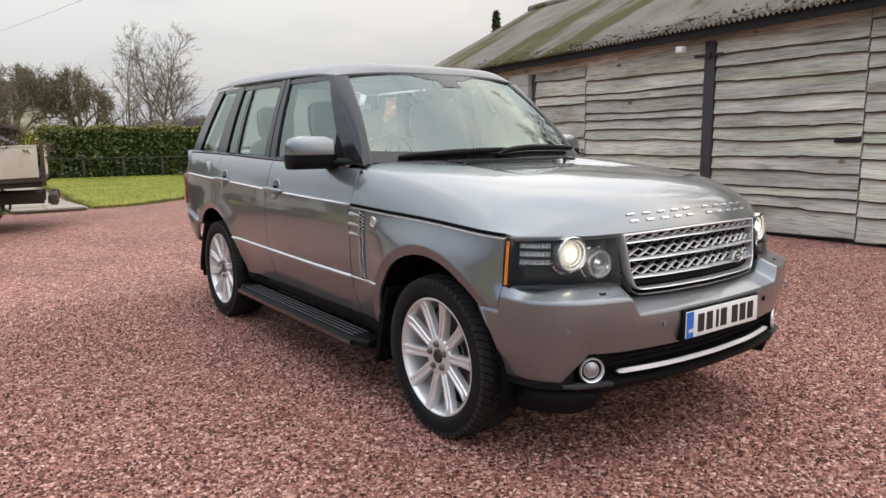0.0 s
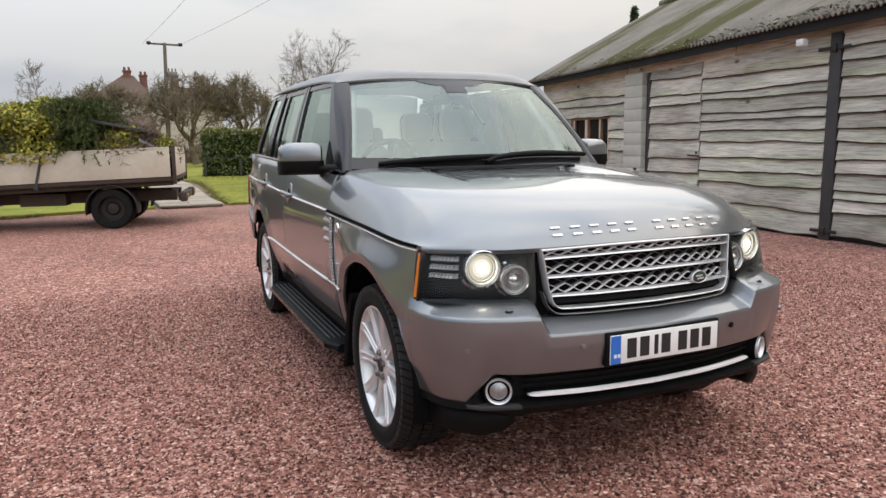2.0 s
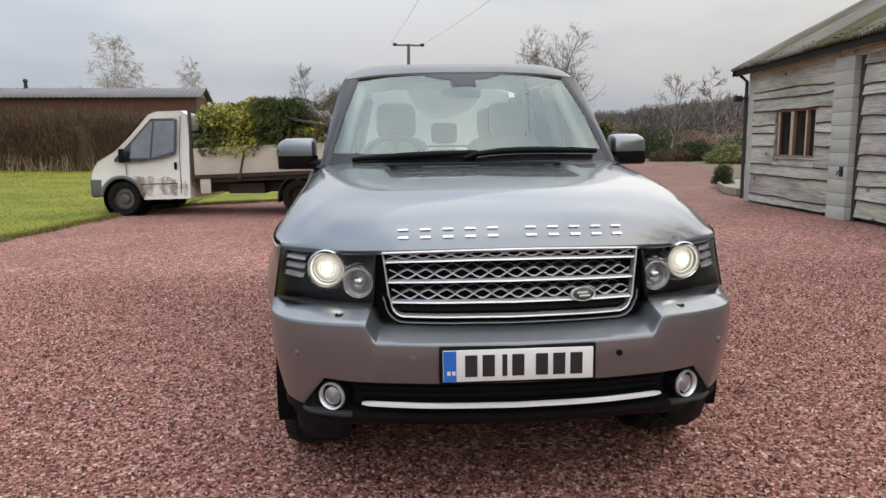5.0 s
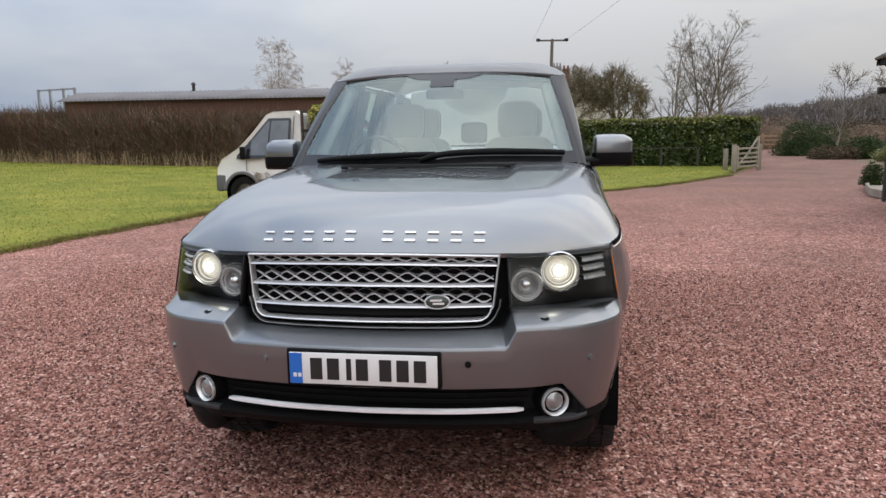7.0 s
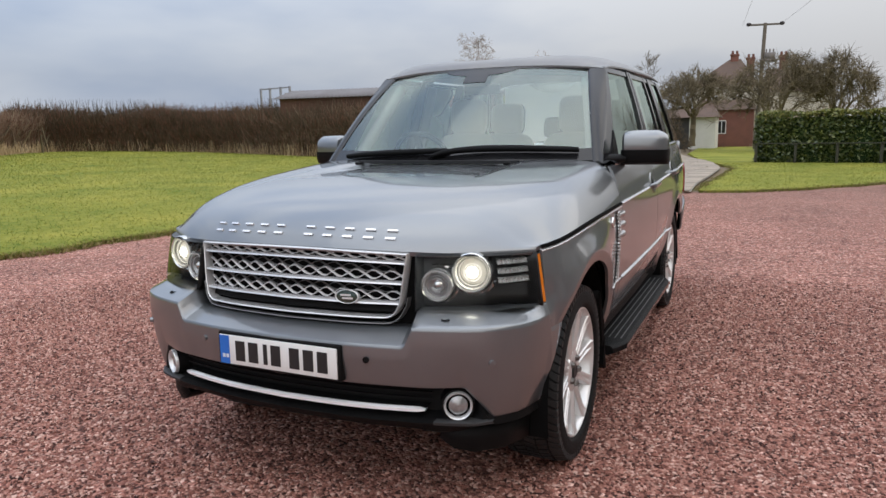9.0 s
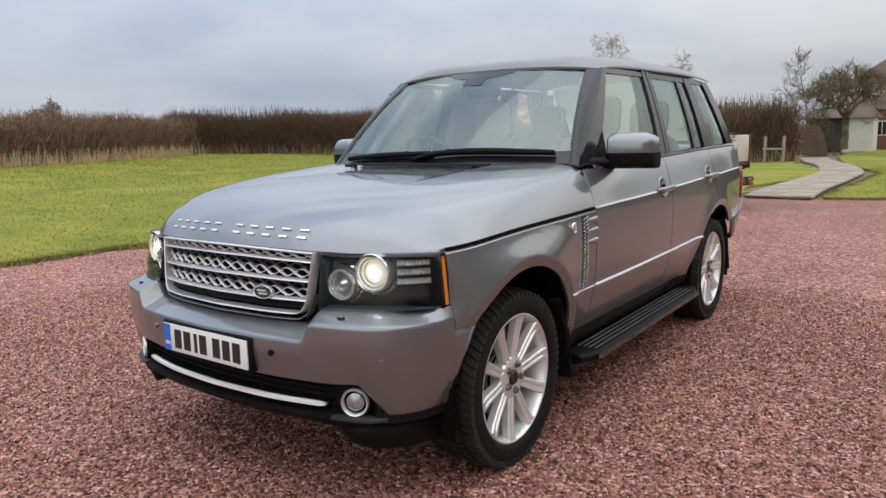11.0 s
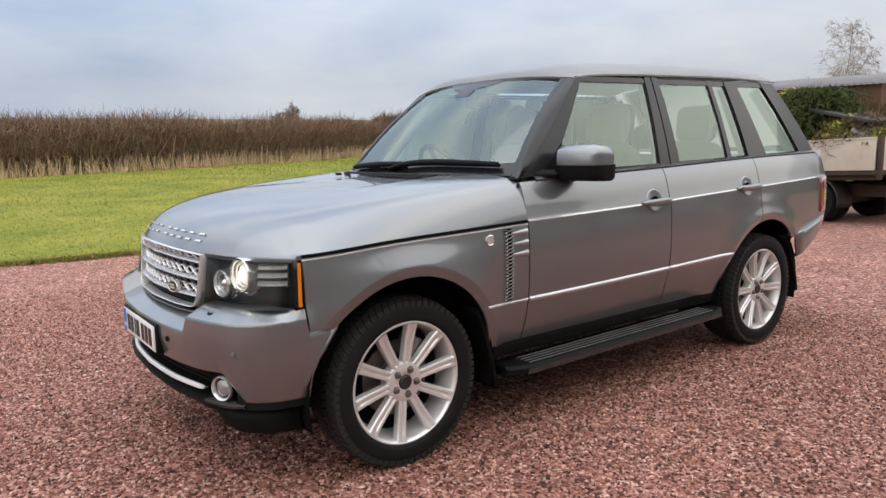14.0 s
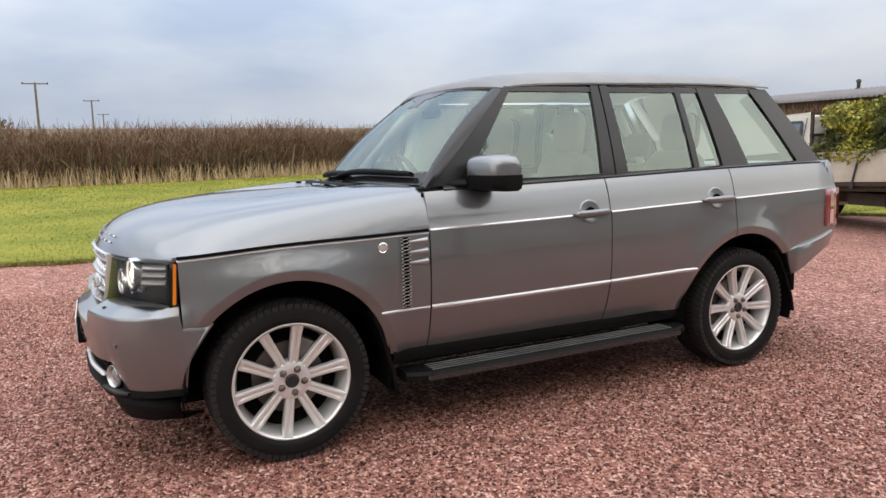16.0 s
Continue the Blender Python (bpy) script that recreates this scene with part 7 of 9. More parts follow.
def leader_tree(name, x, y, height, label, seed, z=0.0, mat=None, stems=1, first=0.2, reach=0.3, up=0.05, droop=0.0, twig=0.012, trunk_r=0.2, lean=0.05, fill=1.0):
    """A leafless tree with leaders that carry side limbs all the way up."""
    rs = np.random.RandomState(seed)
    segs = []

    def limb(p, d, length, r, lev):
        n = max(3, int(length / (0.55, 0.45, 0.3, 0.22)[lev]))
        r_end = max(twig, r * (0.12 if lev == 0 else 0.3))
        for i in range(n):
            t = (i + 1) / n
            d = d + rs.normal(0, (0.05, 0.13, 0.16, 0.2)[lev], 3) + np.array([0, 0, up if lev else 0.02]) - np.array([0, 0, droop if lev > 1 else droop * 0.25 * t * (lev == 1)])
            d /= np.linalg.norm(d)
            q = p + d * length / n
            ra, rb = r + (r_end - r) * (i / n) ** 0.8, r + (r_end - r) * t ** 0.8
            segs.append((p, q, ra, rb, lev))
            p = q
            if lev == 3 or t < (first, 0.3, 0.2)[lev]:
                continue
            for _ in range(rs.poisson((1.6, 1.2, 0.9)[lev] * fill)):
                b = rs.normal(0, 1, 3)
                b -= d * b.dot(d)
                b /= np.linalg.norm(b)
                ang = rs.uniform(0.55, 0.95) if lev == 0 else rs.uniform(0.4, 0.8)
                e = d * math.cos(ang) + b * math.sin(ang)
                if lev == 0:
                    ln = height * reach * (1.12 - 0.85 * t) * rs.uniform(0.6, 1.25)
                else:
                    ln = max(0.4, length * (1.05 - 0.6 * t) * rs.uniform(0.32, 0.62))
                limb(p, e, ln, max(twig, rb * rs.uniform(0.4, 0.68)), lev + 1)
    for s in range(stems):
        a = rs.uniform(0, math.tau)
        w = lean + (0.16 if stems > 1 else 0)
        d0 = np.array([math.cos(a + s * 2.6) * w, math.sin(a + s * 2.6) * w, 1.0])
        limb(np.array([0.15 * math.cos(a + s * 2.6) * (stems > 1), 0.15 * math.sin(a + s * 2.6) * (stems > 1), -0.1]), d0 / np.linalg.norm(d0), height * rs.uniform(0.86, 1.0), trunk_r * (1.0 if s == 0 else 0.8), 0)
    k = height / max(s[1][2] for s in segs)
    p0, p1 = np.array([s[0] for s in segs]) * k, np.array([s[1] for s in segs]) * k
    r0, r1 = np.array([s[2] for s in segs]), np.array([s[3] for s in segs])
    lev = np.array([s[4] for s in segs])
    tree = thing(name, label, "tree", matrix=Matrix.Translation((x, y, z)))
    for nm, sel, sd in (("trunk", lev == 0, 7), ("crown", lev > 0, 3)):
        v, f = sticks(p0[sel], p1[sel], r0[sel], r1[sel], sd)
        o = new(nm, sheet(nm, v, f, mat or BARK, True))
        o.parent = tree
    return tree


def along(poly, n, rs):
    """Random points on a polyline, with the way across."""
    poly = np.array(poly, float)
    seg = np.diff(poly, axis=0)
    ln = np.linalg.norm(seg, axis=1)
    cum = np.concatenate([[0], np.cumsum(ln)])
    t = rs.uniform(0, cum[-1], n)
    i = np.clip(np.searchsorted(cum, t) - 1, 0, len(seg) - 1)
    p = poly[i] + seg[i] * ((t - cum[i]) / ln[i])[:, None]
    nrm = np.stack([-seg[i][:, 1], seg[i][:, 0]], 1) / ln[i][:, None]
    return p, nrm, t


def hedge_core(poly, half, h, seed, rough=0.35, top=0.9, foot=0.0):
    """The dense inside of a hedge, rough all over."""
    rows = []
    poly = [Vector((*p, 0)) for p in poly]
    pts = []
    for a, b in zip(poly, poly[1:]):
        k = max(2, int((b - a).length / 1.2))
        pts += [a.lerp(b, i / k) for i in range(k)]
    pts.append(poly[-1])
    for i, p in enumerate(pts):
        d = (pts[min(i + 1, len(pts) - 1)] - pts[max(i - 1, 0)]).normalized()
        c = Vector((-d.y, d.x, 0))
        row = []
        for o, z in ((-1, 0), (-1.0, 0.35), (-0.95, 0.7), (-0.7, top), (0, top + 0.02), (0.7, top), (0.95, 0.7), (1, 0.35), (1, 0)):
            q = p + c * o * half
            w = rough * noise.noise((q.x * 0.5, q.y * 0.5, z * 3 + seed))
            z = foot + (1 - foot) * z
            row.append((q.x + c.x * w, q.y + c.y * w, z * h * (1 + 0.12 * noise.noise((p.x * 0.3, p.y * 0.3, seed))) - 0.05))
        rows.append(row)
    bm = bmesh.new()
    vs = grid(bm, rows)
    bm.faces.new(vs[0]), bm.faces.new(vs[-1])
    bmesh.ops.recalc_face_normals(bm, faces=bm.faces)
    return bm


# solid fill for hedges; the leafy one is near black, standing for inner shade
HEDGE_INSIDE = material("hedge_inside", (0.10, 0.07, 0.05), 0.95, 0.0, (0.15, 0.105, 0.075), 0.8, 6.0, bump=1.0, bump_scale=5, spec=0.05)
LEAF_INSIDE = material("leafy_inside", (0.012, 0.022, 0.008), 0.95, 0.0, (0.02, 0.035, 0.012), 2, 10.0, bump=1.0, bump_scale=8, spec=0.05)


def twig_hedge(name, poly, h, half, n, label, seed, mats, straw=0, twig=0.016, long=1.0, foot=0.0):
    rs = np.random.RandomState(seed)
    ob = thing(name, label, "hedge")
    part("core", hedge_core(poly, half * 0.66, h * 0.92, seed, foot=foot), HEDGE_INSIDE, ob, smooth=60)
    for mi, m in enumerate(mats):
        k = n // len(mats)
        p, nr, t = along(poly, k, rs)
        side = rs.choice([-1, 1], k, p=[0.5, 0.5])
        zf = foot * 0.45 + (1 - foot * 0.45) * rs.uniform(0.0, 1.0, k) ** 0.8
        off = side * half * (0.62 + 0.5 * rs.rand(k)) * np.where(zf > 0.86, rs.rand(k), 1.0)
        tops = h * (1 + 0.10 * np.sin(t * 0.7 + mi) * np.sin(t * 0.23) + rs.normal(0, 0.03, k))
        p0 = np.stack([p[:, 0] + nr[:, 0] * off, p[:, 1] + nr[:, 1] * off, zf * tops * 0.96], 1)
        d = np.stack([nr[:, 0] * side * 0.25, nr[:, 1] * side * 0.25, np.ones(k)], 1) + rs.normal(0, 0.5, (k, 3))
        d /= np.linalg.norm(d, axis=1)[:, None]
        ln = rs.uniform(0.25, 0.8, k) * long
        p1 = p0 + d * ln[:, None]
        v, f = sticks(p0, p1, np.full(k, twig) * rs.uniform(0.5, 1.3, k), np.full(k, twig * 0.35))
        o = new("twig_mass", sheet("twig_mass", v, f, m))
        o.parent = ob
        tagged(o, kind="stuff")
    if foot:
        # bare stems below the dense top
        k = n // 16
        p, nr, t = along(poly, k, rs)
        clump = 0.55 * np.sin(t * 5.0) + 0.25 * np.sin(t * 1.7)
        off = rs.normal(0, half * 0.45, k)
        p0 = np.stack([p[:, 0] + nr[:, 0] * off, p[:, 1] + nr[:, 1] * off, np.zeros(k)], 1)
        p1 = p0 + np.stack([rs.normal(0, 0.35, k) + nr[:, 0] * clump * 0.3, rs.normal(0, 0.35, k), h * rs.uniform(0.4, 0.75, k)], 1)
        v, f = sticks(p0, p1, rs.uniform(0.03, 0.09, k), rs.uniform(0.015, 0.05, k))
        o = new("stem_mass", sheet("stem_mass", v, f, BARK_DARK))
        o.parent = ob
        tagged(o, kind="stuff")
    # longer shoots standing above the top
    k = n // 30
    p, nr, t = along(poly, k, rs)
    off = rs.normal(0, half * 0.5, k)
    p0 = np.stack([p[:, 0] + nr[:, 0] * off, p[:, 1] + nr[:, 1] * off, np.full(k, h * 0.88)], 1)
    p1 = p0 + np.stack([rs.normal(0, 0.15, k), rs.normal(0, 0.15, k), h * rs.uniform(0.12, 0.42, k) * (0.5 + 0.7 * (np.sin(t * 0.31) > 0.2)) * (0.55 if foot else 1.0)], 1)
    v, f = sticks(p0, p1, np.full(k, twig * 0.9), np.full(k, twig * 0.3))
    o = new("shoot_mass", sheet("shoot_mass", v, f, mats[0]))
    o.parent = ob
    tagged(o, kind="stuff")
    if straw:
        p, nr, t = along(poly, straw, rs)
        off = rs.choice([-1, 1], straw) * half * rs.uniform(0.5, 1.5, straw)
        p0 = np.stack([p[:, 0] + nr[:, 0] * off, p[:, 1] + nr[:, 1] * off, np.zeros(straw)], 1)
        p1 = p0 + np.stack([rs.normal(0, 0.12, straw), rs.normal(0, 0.12, straw), rs.uniform(0.2, 0.8, straw)], 1)
        v, f = sticks(p0, p1, np.full(straw, twig * (1.4 if foot else 0.55)), np.full(straw, twig * 0.4))
        o = new("dead_grass", sheet("dead_grass", v, f, STRAW))
        o.parent = ob
        tagged(o, "straw-coloured dead grass along the hedge foot", kind="stuff")
    return ob


on_lawn(twig_hedge("field_hedge", [(-40.9, 27.8), (-38.4, 22.8), (-35.3, 18.4), (-33.0, 14.0), (-31.8, 10.5), (-30.1, 7.0), (-28.8, 3.5), (-28.0, 0.0), (-27.8, -4), (-28.2, -12), (-31, -25)], 2.15, 1.0, 42000, "long bare brown field hedge with dead grass at its foot", 11, [TWIG, TWIG_RED, TWIG], 9000, 0.014, 0.85, 0.34))
on_lawn(twig_hedge("boundary_hedge", [(-27, 31.8), (-21.5, 30.4), (-18.2, 30.3), (-14.5, 30.2), (-10, 32.4), (-6.0, 35.2), (-4.3, 36.0)], 2.45, 1.1, 54000, "tall overgrown brown and reddish hedge of bare twigs", 12, [TWIG_DARK, TWIG_RED, TWIG, TWIG_DARK], 2500, 0.012, 0.95))


on_lawn(twig_hedge("boundary_hedge", [(-41.2, 25.6), (-39.6, 28.0), (-37.8, 29.9), (-35.0, 31.4), (-31.0, 32.3), (-26.2, 31.7)], 2.45, 1.0, 30000, "taller overgrown hedge of bare reddish twigs at the field corner", 14, [TWIG_DARK, TWIG_RED, TWIG_DARK], 1200, 0.014, 1.0))


def leafy_hedge(name, poly, h, half, n, size, label, seed, mat, tips):
    rs = np.random.RandomState(seed)
    ob = thing(name, label, "hedge")
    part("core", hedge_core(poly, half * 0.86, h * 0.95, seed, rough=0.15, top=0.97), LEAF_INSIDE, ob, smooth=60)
    p, nr, t = along(poly, n, rs)
    face = rs.rand(n)
    onside = face < 0.66
    side = rs.choice([-1, 1], n)
    bulge = 0.10 * np.sin(t * 2.1) * np.sin(t * 0.9 + 1) + rs.normal(0, 0.05, n)
    z = np.where(onside, rs.uniform(0.02, 1.0, n) * h, h * (0.96 + 0.05 * rs.rand(n)) + 0.05 * np.sin(t * 3))
    off = np.where(onside, side * (half * (0.93 - 0.08 * (z / h) ** 4) + bulge), rs.uniform(-1, 1, n) * half * 0.95)
    c = np.stack([p[:, 0] + nr[:, 0] * off, p[:, 1] + nr[:, 1] * off, z], 1)
    # the two ends
    k = n // 14
    e0, e1 = np.array(poly[0], float), np.array(poly[-1], float)
    for e, q in ((e0, np.array(poly[1], float)), (e1, np.array(poly[-2], float))):
        d = (e - q) / np.linalg.norm(e - q)
        a = np.array([-d[1], d[0]])
        w = rs.uniform(-1, 1, k)[:, None]
        c = np.concatenate([c, np.concatenate([e + d * (0.05 * rs.normal(0, 1, k)[:, None] + 0.05) + a * w * half * 0.95, rs.uniform(0, h, k)[:, None]], 1)])
    keep_ = rs.rand(len(c)) > 0.25 * (np.sin(c[:, 0] * 3.1 + c[:, 2] * 2.3) * np.sin(c[:, 1] * 2.7 - c[:, 2] * 3.9) > 0.25)
    c = c[keep_]
    tip = c[:, 2] > h * (0.93 - 0.07 * rs.rand(len(c)))
    for nm, sel, mt in (("leaves", ~tip, mat), ("young_leaves", tip, tips)):
        v, f = quads_at(c[sel], rs.uniform(0.55, 1.3, sel.sum()) * size, rs, 0.42, 0.25)
        o = new(nm, sheet(nm, v, f, mt))
        o.parent = ob
        tagged(o, kind="stuff")
    return ob


leafy_hedge("laurel_hedge", [(1.1, 30.1), (4.5, 29.6), (9.1, 28.4)], 2.05, 0.75, 26000, 0.085, "clipped dark green laurel hedge behind a low rail fence", 21, LAUREL, LAUREL_TOP)


def shrub(name, x, y, rx, ry, h, n, size, mat, label, seed, z=0.0):
    """A rounded shrub of many leaves with gaps, on short stems."""
    rs = np.random.RandomState(seed)
    ob = thing(name, label, "shrub", matrix=Matrix.Translation((x, y, z)))
    d = rs.normal(0, 1, (n, 3))
    d /= np.linalg.norm(d, axis=1)[:, None]
    d[:, 2] = np.abs(d[:, 2])
    lump = 1 + 0.16 * np.sin(d[:, 0] * 5 + seed) * np.sin(d[:, 1] * 6 + 1) + 0.1 * np.sin(d[:, 2] * 8 + seed)
    r = (0.72 + 0.3 * rs.rand(n)) * lump
    c = d * r[:, None] * np.array([rx, ry, h])
    v, f = quads_at(c, rs.uniform(0.6, 1.3, n) * size, rs, 0.45, 0.3)
    o = new("leaves", sheet("leaves", v, f, mat))
    o.parent = ob
    tagged(o, kind="stuff")
    k = 60
    a = rs.uniform(0, math.tau, k)
    p0 = np.zeros((k, 3))
    p1 = np.stack([np.cos(a) * rx * 0.7 * rs.rand(k), np.sin(a) * ry * 0.7 * rs.rand(k), h * rs.uniform(0.4, 0.85, k)], 1)
    v, f = sticks(p0, p1, np.full(k, 0.02), np.full(k, 0.006))
    o = new("stems", sheet("stems", v, f, BARK_DARK))
    o.parent = ob
    bm = bmesh.new()
    g = bmesh.ops.create_icosphere(bm, subdivisions=2, radius=1.0)["verts"]
    for q in g:
        q.co = Vector((q.co.x * rx * 0.66, q.co.y * ry * 0.66, max(0.0, q.co.z) * h * 0.66)) * (1 + 0.2 * noise.noise(q.co * 2))
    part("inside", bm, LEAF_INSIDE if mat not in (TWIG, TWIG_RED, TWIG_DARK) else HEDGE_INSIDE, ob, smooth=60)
    return ob


# trees round the garden
leader_tree("bare_tree", 11.0, 59.0, 10.4, "slender leafless tree behind the laurel hedge", 31, reach=0.40, first=0.16, up=0.05, trunk_r=0.17, twig=0.010, fill=1.2, lean=0.01)
leader_tree("bare_tree", 13.3, 60.5, 11.7, "tall leafless multi-stemmed tree behind the laurel hedge", 32, stems=2, reach=0.42, first=0.18, up=0.05, trunk_r=0.21, twig=0.010, fill=1.08, lean=0.0)
leader_tree("bare_tree", 15.0, 59.5, 10.4, "leafless tree with a broad open crown", 33, stems=2, reach=0.46, first=0.16, up=0.05, trunk_r=0.18, twig=0.010, fill=1.08, lean=0.05)


def apple_tree(x, y, z, h, rx, clear, label, seed, limbs=8, arch=0.5):
    """An old orchard tree: short trunk, arching limbs, domed crown of fine twigs."""
    rs = np.random.RandomState(seed)
    segs = {"trunk": [], "limb": [], "crown": []}

    def bend(p0, p1, lift, r0, r1, n, wob, key):
        pts = []
        for i in range(n + 1):
            t = i / n
            p = p0 * (1 - t) + p1 * t + np.array([0, 0, lift * 4 * t * (1 - t)]) + rs.normal(0, wob, 3) * (0 < i < n)
            pts.append(p)
        for i in range(n):
            segs[key].append((pts[i], pts[i + 1], r0 + (r1 - r0) * i / n, r0 + (r1 - r0) * (i + 1) / n))
        return pts

    def shell(a, u):
        """A place on the crown's dome: a round it, u from rim (0) to top (1)."""
        q = math.cos(u * math.pi / 2)
        k = 1 + 0.13 * math.sin(3 * a + seed) + rs.normal(0, 0.07)
        return np.array([rx * q * math.cos(a) * k, rx * q * math.sin(a) * k, clear + 0.1 + (h - clear) * math.sin(u * math.pi / 2) * (1 + rs.normal(0, 0.05))])
    top = bend(np.array([0, 0, -0.15]), np.array([rs.normal(0, 0.15), rs.normal(0, 0.15), clear * 0.95]), 0, 0.24, 0.17, 5, 0.03, "trunk")[-1]
    for i in range(limbs):
        a = math.tau * (i + rs.uniform(-0.3, 0.3)) / limbs
        end = shell(a, rs.uniform(0.1, 0.75)) * np.array([0.86, 0.86, 0.95])
        pts = bend(top, end, arch, 0.085, 0.03, 9, 0.1, "limb")
        for j in range(18):
            p = pts[rs.randint(3, 10)]
            tip = shell(a + rs.normal(0, 0.42), rs.uniform(0.0, 1.0))
            tip = p + (tip - p) * rs.uniform(0.55, 1.0)
            ln = np.linalg.norm(tip - p)
            bp = bend(p, tip, rs.uniform(0.0, 0.18) * ln, 0.034, 0.014, 5, 0.05 * ln ** 0.5, "crown")
            for _ in range(26):
                q = bp[rs.randint(2, 6)]
                d = rs.normal(0, 1, 3) + np.array([q[0] / rx, q[1] / rx, 0.5]) * 0.9
                d /= np.linalg.norm(d)
                bend(q, q + d * rs.uniform(0.25, 0.75), rs.uniform(-0.05, 0.1), 0.0125, 0.006, 2, 0.03, "crown")
    tree = thing("apple_tree", label, "tree", matrix=Matrix.Translation((x, y, z)))
    for nm, sd in (("trunk", 9), ("limb", 6), ("crown", 3)):
        g = segs[nm]
        v, f = sticks(np.array([q[0] for q in g]), np.array([q[1] for q in g]), np.array([q[2] for q in g]), np.array([q[3] for q in g]), sd)
        o = new(nm if nm != "limb" else "bough_frame", sheet(nm, v, f, BARK_DARK, True))
        o.parent = tree
    return tree


apple_tree(-3.6, 49.9, 0.45, 4.9, 3.2, 1.9, "old apple tree with a thick trunk and umbrella-shaped bare crown", 34, 8, 0.45)
apple_tree(1.9, 46.5, 0.3, 5.7, 3.7, 1.4, "large apple tree with a dense domed bare crown", 35, 9, 0.6)
apple_tree(4.9, 45.4, 0.3, 5.3, 2.6, 1.2, "twisted leafless apple tree with arching limbs", 36, 7, 0.8)
# tall trees behind the barn, mirrored in the windscreen and bonnet
leader_tree("bare_tree", 17.0, 0.6, 17.5, "tall leafless tree standing behind the barn", 51, stems=2, reach=0.34, first=0.2, up=0.06, trunk_r=0.3, twig=0.032, fill=0.8, lean=0.04)
leader_tree("bare_tree", 19.5, -5.5, 16.0, "tall leafless tree with slender limbs behind the barn", 52, reach=0.36, first=0.2, up=0.06, trunk_r=0.28, twig=0.028, fill=0.85, lean=0.03)
leader_tree("birch_tree", -28.3, 67.5, 12.0, "pale weeping birch without leaves", 37, mat=BIRCH, reach=0.42, first=0.2, droop=0.26, up=0.04, trunk_r=0.16, twig=0.011, fill=1.75, lean=0.0)
leader_tree("birch_tree", -22.0, 74.0, 10.6, "pale leafless birch far behind the hedge", 38, mat=BIRCH, reach=0.40, first=0.2, droop=0.18, trunk_r=0.14, twig=0.011, fill=1.7, lean=0.0)
leader_tree("bare_tree", 16.6, 40.0, 5.3, "young leafless tree beside the drive", 39, reach=0.62, first=0.32, up=0.06, trunk_r=0.08, twig=0.007, fill=1.7, lean=0.0)
leader_tree("bare_tree", 21.5, 44.0, 6.2, "small leafless tree beyond the barn", 40, reach=0.36, first=0.3, trunk_r=0.09, twig=0.012, fill=1.3)
leader_tree("bare_tree", -8.1, 66.0, 8.8, "thin leafless tree beside the house", 41, fill=1.4, reach=0.46, first=0.3, trunk_r=0.12, twig=0.013)
bare_tree("bare_tree", -142, 66, 8.2, "far leafless round-crowned field tree", 42, z=3.4, mat=BARK, spread_a=0.6, levels=5, twig=0.04, trunk_r=0.3)
bare_tree("bare_tree", -150, -16.0, 9.6, "far leafless tree at the end of the hedge", 43, z=1.0, mat=BARK_DARK, spread_a=0.6, levels=5, twig=0.06, trunk_r=0.3)
leader_tree("bare_tree", 18.0, 6.2, 18.5, "tall leafless tree behind the barn", 44, stems=2, reach=0.30, first=0.16, up=0.05, trunk_r=0.34, twig=0.03, fill=0.85)
# shrubs along the drive
for i, (x, y, rx, ry, h, mt, lab) in enumerate((
        (15.3, 36.5, 1.4, 1.2, 0.75, TWIG_DARK, "low dark brown shrub beside the drive"),
        (16.9, 37.0, 1.5, 1.2, 1.2, CONIFER, "rounded evergreen shrub beside the drive"),
        (16.6, 32.2, 1.2, 1.0, 0.9, LAUREL_TOP, "rounded evergreen shrub beside the drive"),
        (17.8, 33.5, 1.5, 1.4, 1.3, LAUREL, "rounded evergreen shrub beside the drive"),
        (15.6, 43.0, 1.5, 1.3, 1.9, CONIFER, "dark conifer shrub beside the drive"),
        (17.0, 44.5, 2.2, 1.6, 2.0, CONIFER, "dark conifer shrub beside the drive"),
        (20.0, 42.5, 2.4, 1.6, 1.5, TWIG, "bare brown shrub at the edge of the garden"),
        (9.6, 46, 2.0, 1.5, 2.6, LAUREL, "tall evergreen shrub behind the hedge"),
        (11.5, 52, 3.0, 2.0, 3.0, TWIG, "thicket of bare brown shrubs"),
        (6.5, 55, 4.0, 2.0, 3.2, TWIG, "thicket of bare brown shrubs"),
        (-5.3, 46.5, 1.9, 1.4, 3.0, TWIG_DARK, "tall bare dark shrub at the end of the hedge"),
        (3.5, 56, 3.5, 1.8, 2.6, TWIG, "thicket of bare brown shrubs"),
        (19.5, 64, 4.5, 2.0, 3.2, TWIG, "thicket of bare brown shrubs"),
        (25.0, 58, 4.5, 2.0, 3.0, TWIG_DARK, "thicket of bare brown shrubs"),
        (29.0, 54, 4.5, 2.0, 3.2, TWIG, "thicket of bare brown shrubs"))):
    shrub("shrub", x, y, rx, ry, h, 6500 if y < 50 else 3500, 0.05 if y < 50 else 0.08, mt, lab, 60 + i)
shrub("clipped_bush", 8.22, 15.05, 0.28, 0.28, 0.52, 2600, 0.022, CONIFER, "small clipped round evergreen in a gravel bed", 90, 0.1)
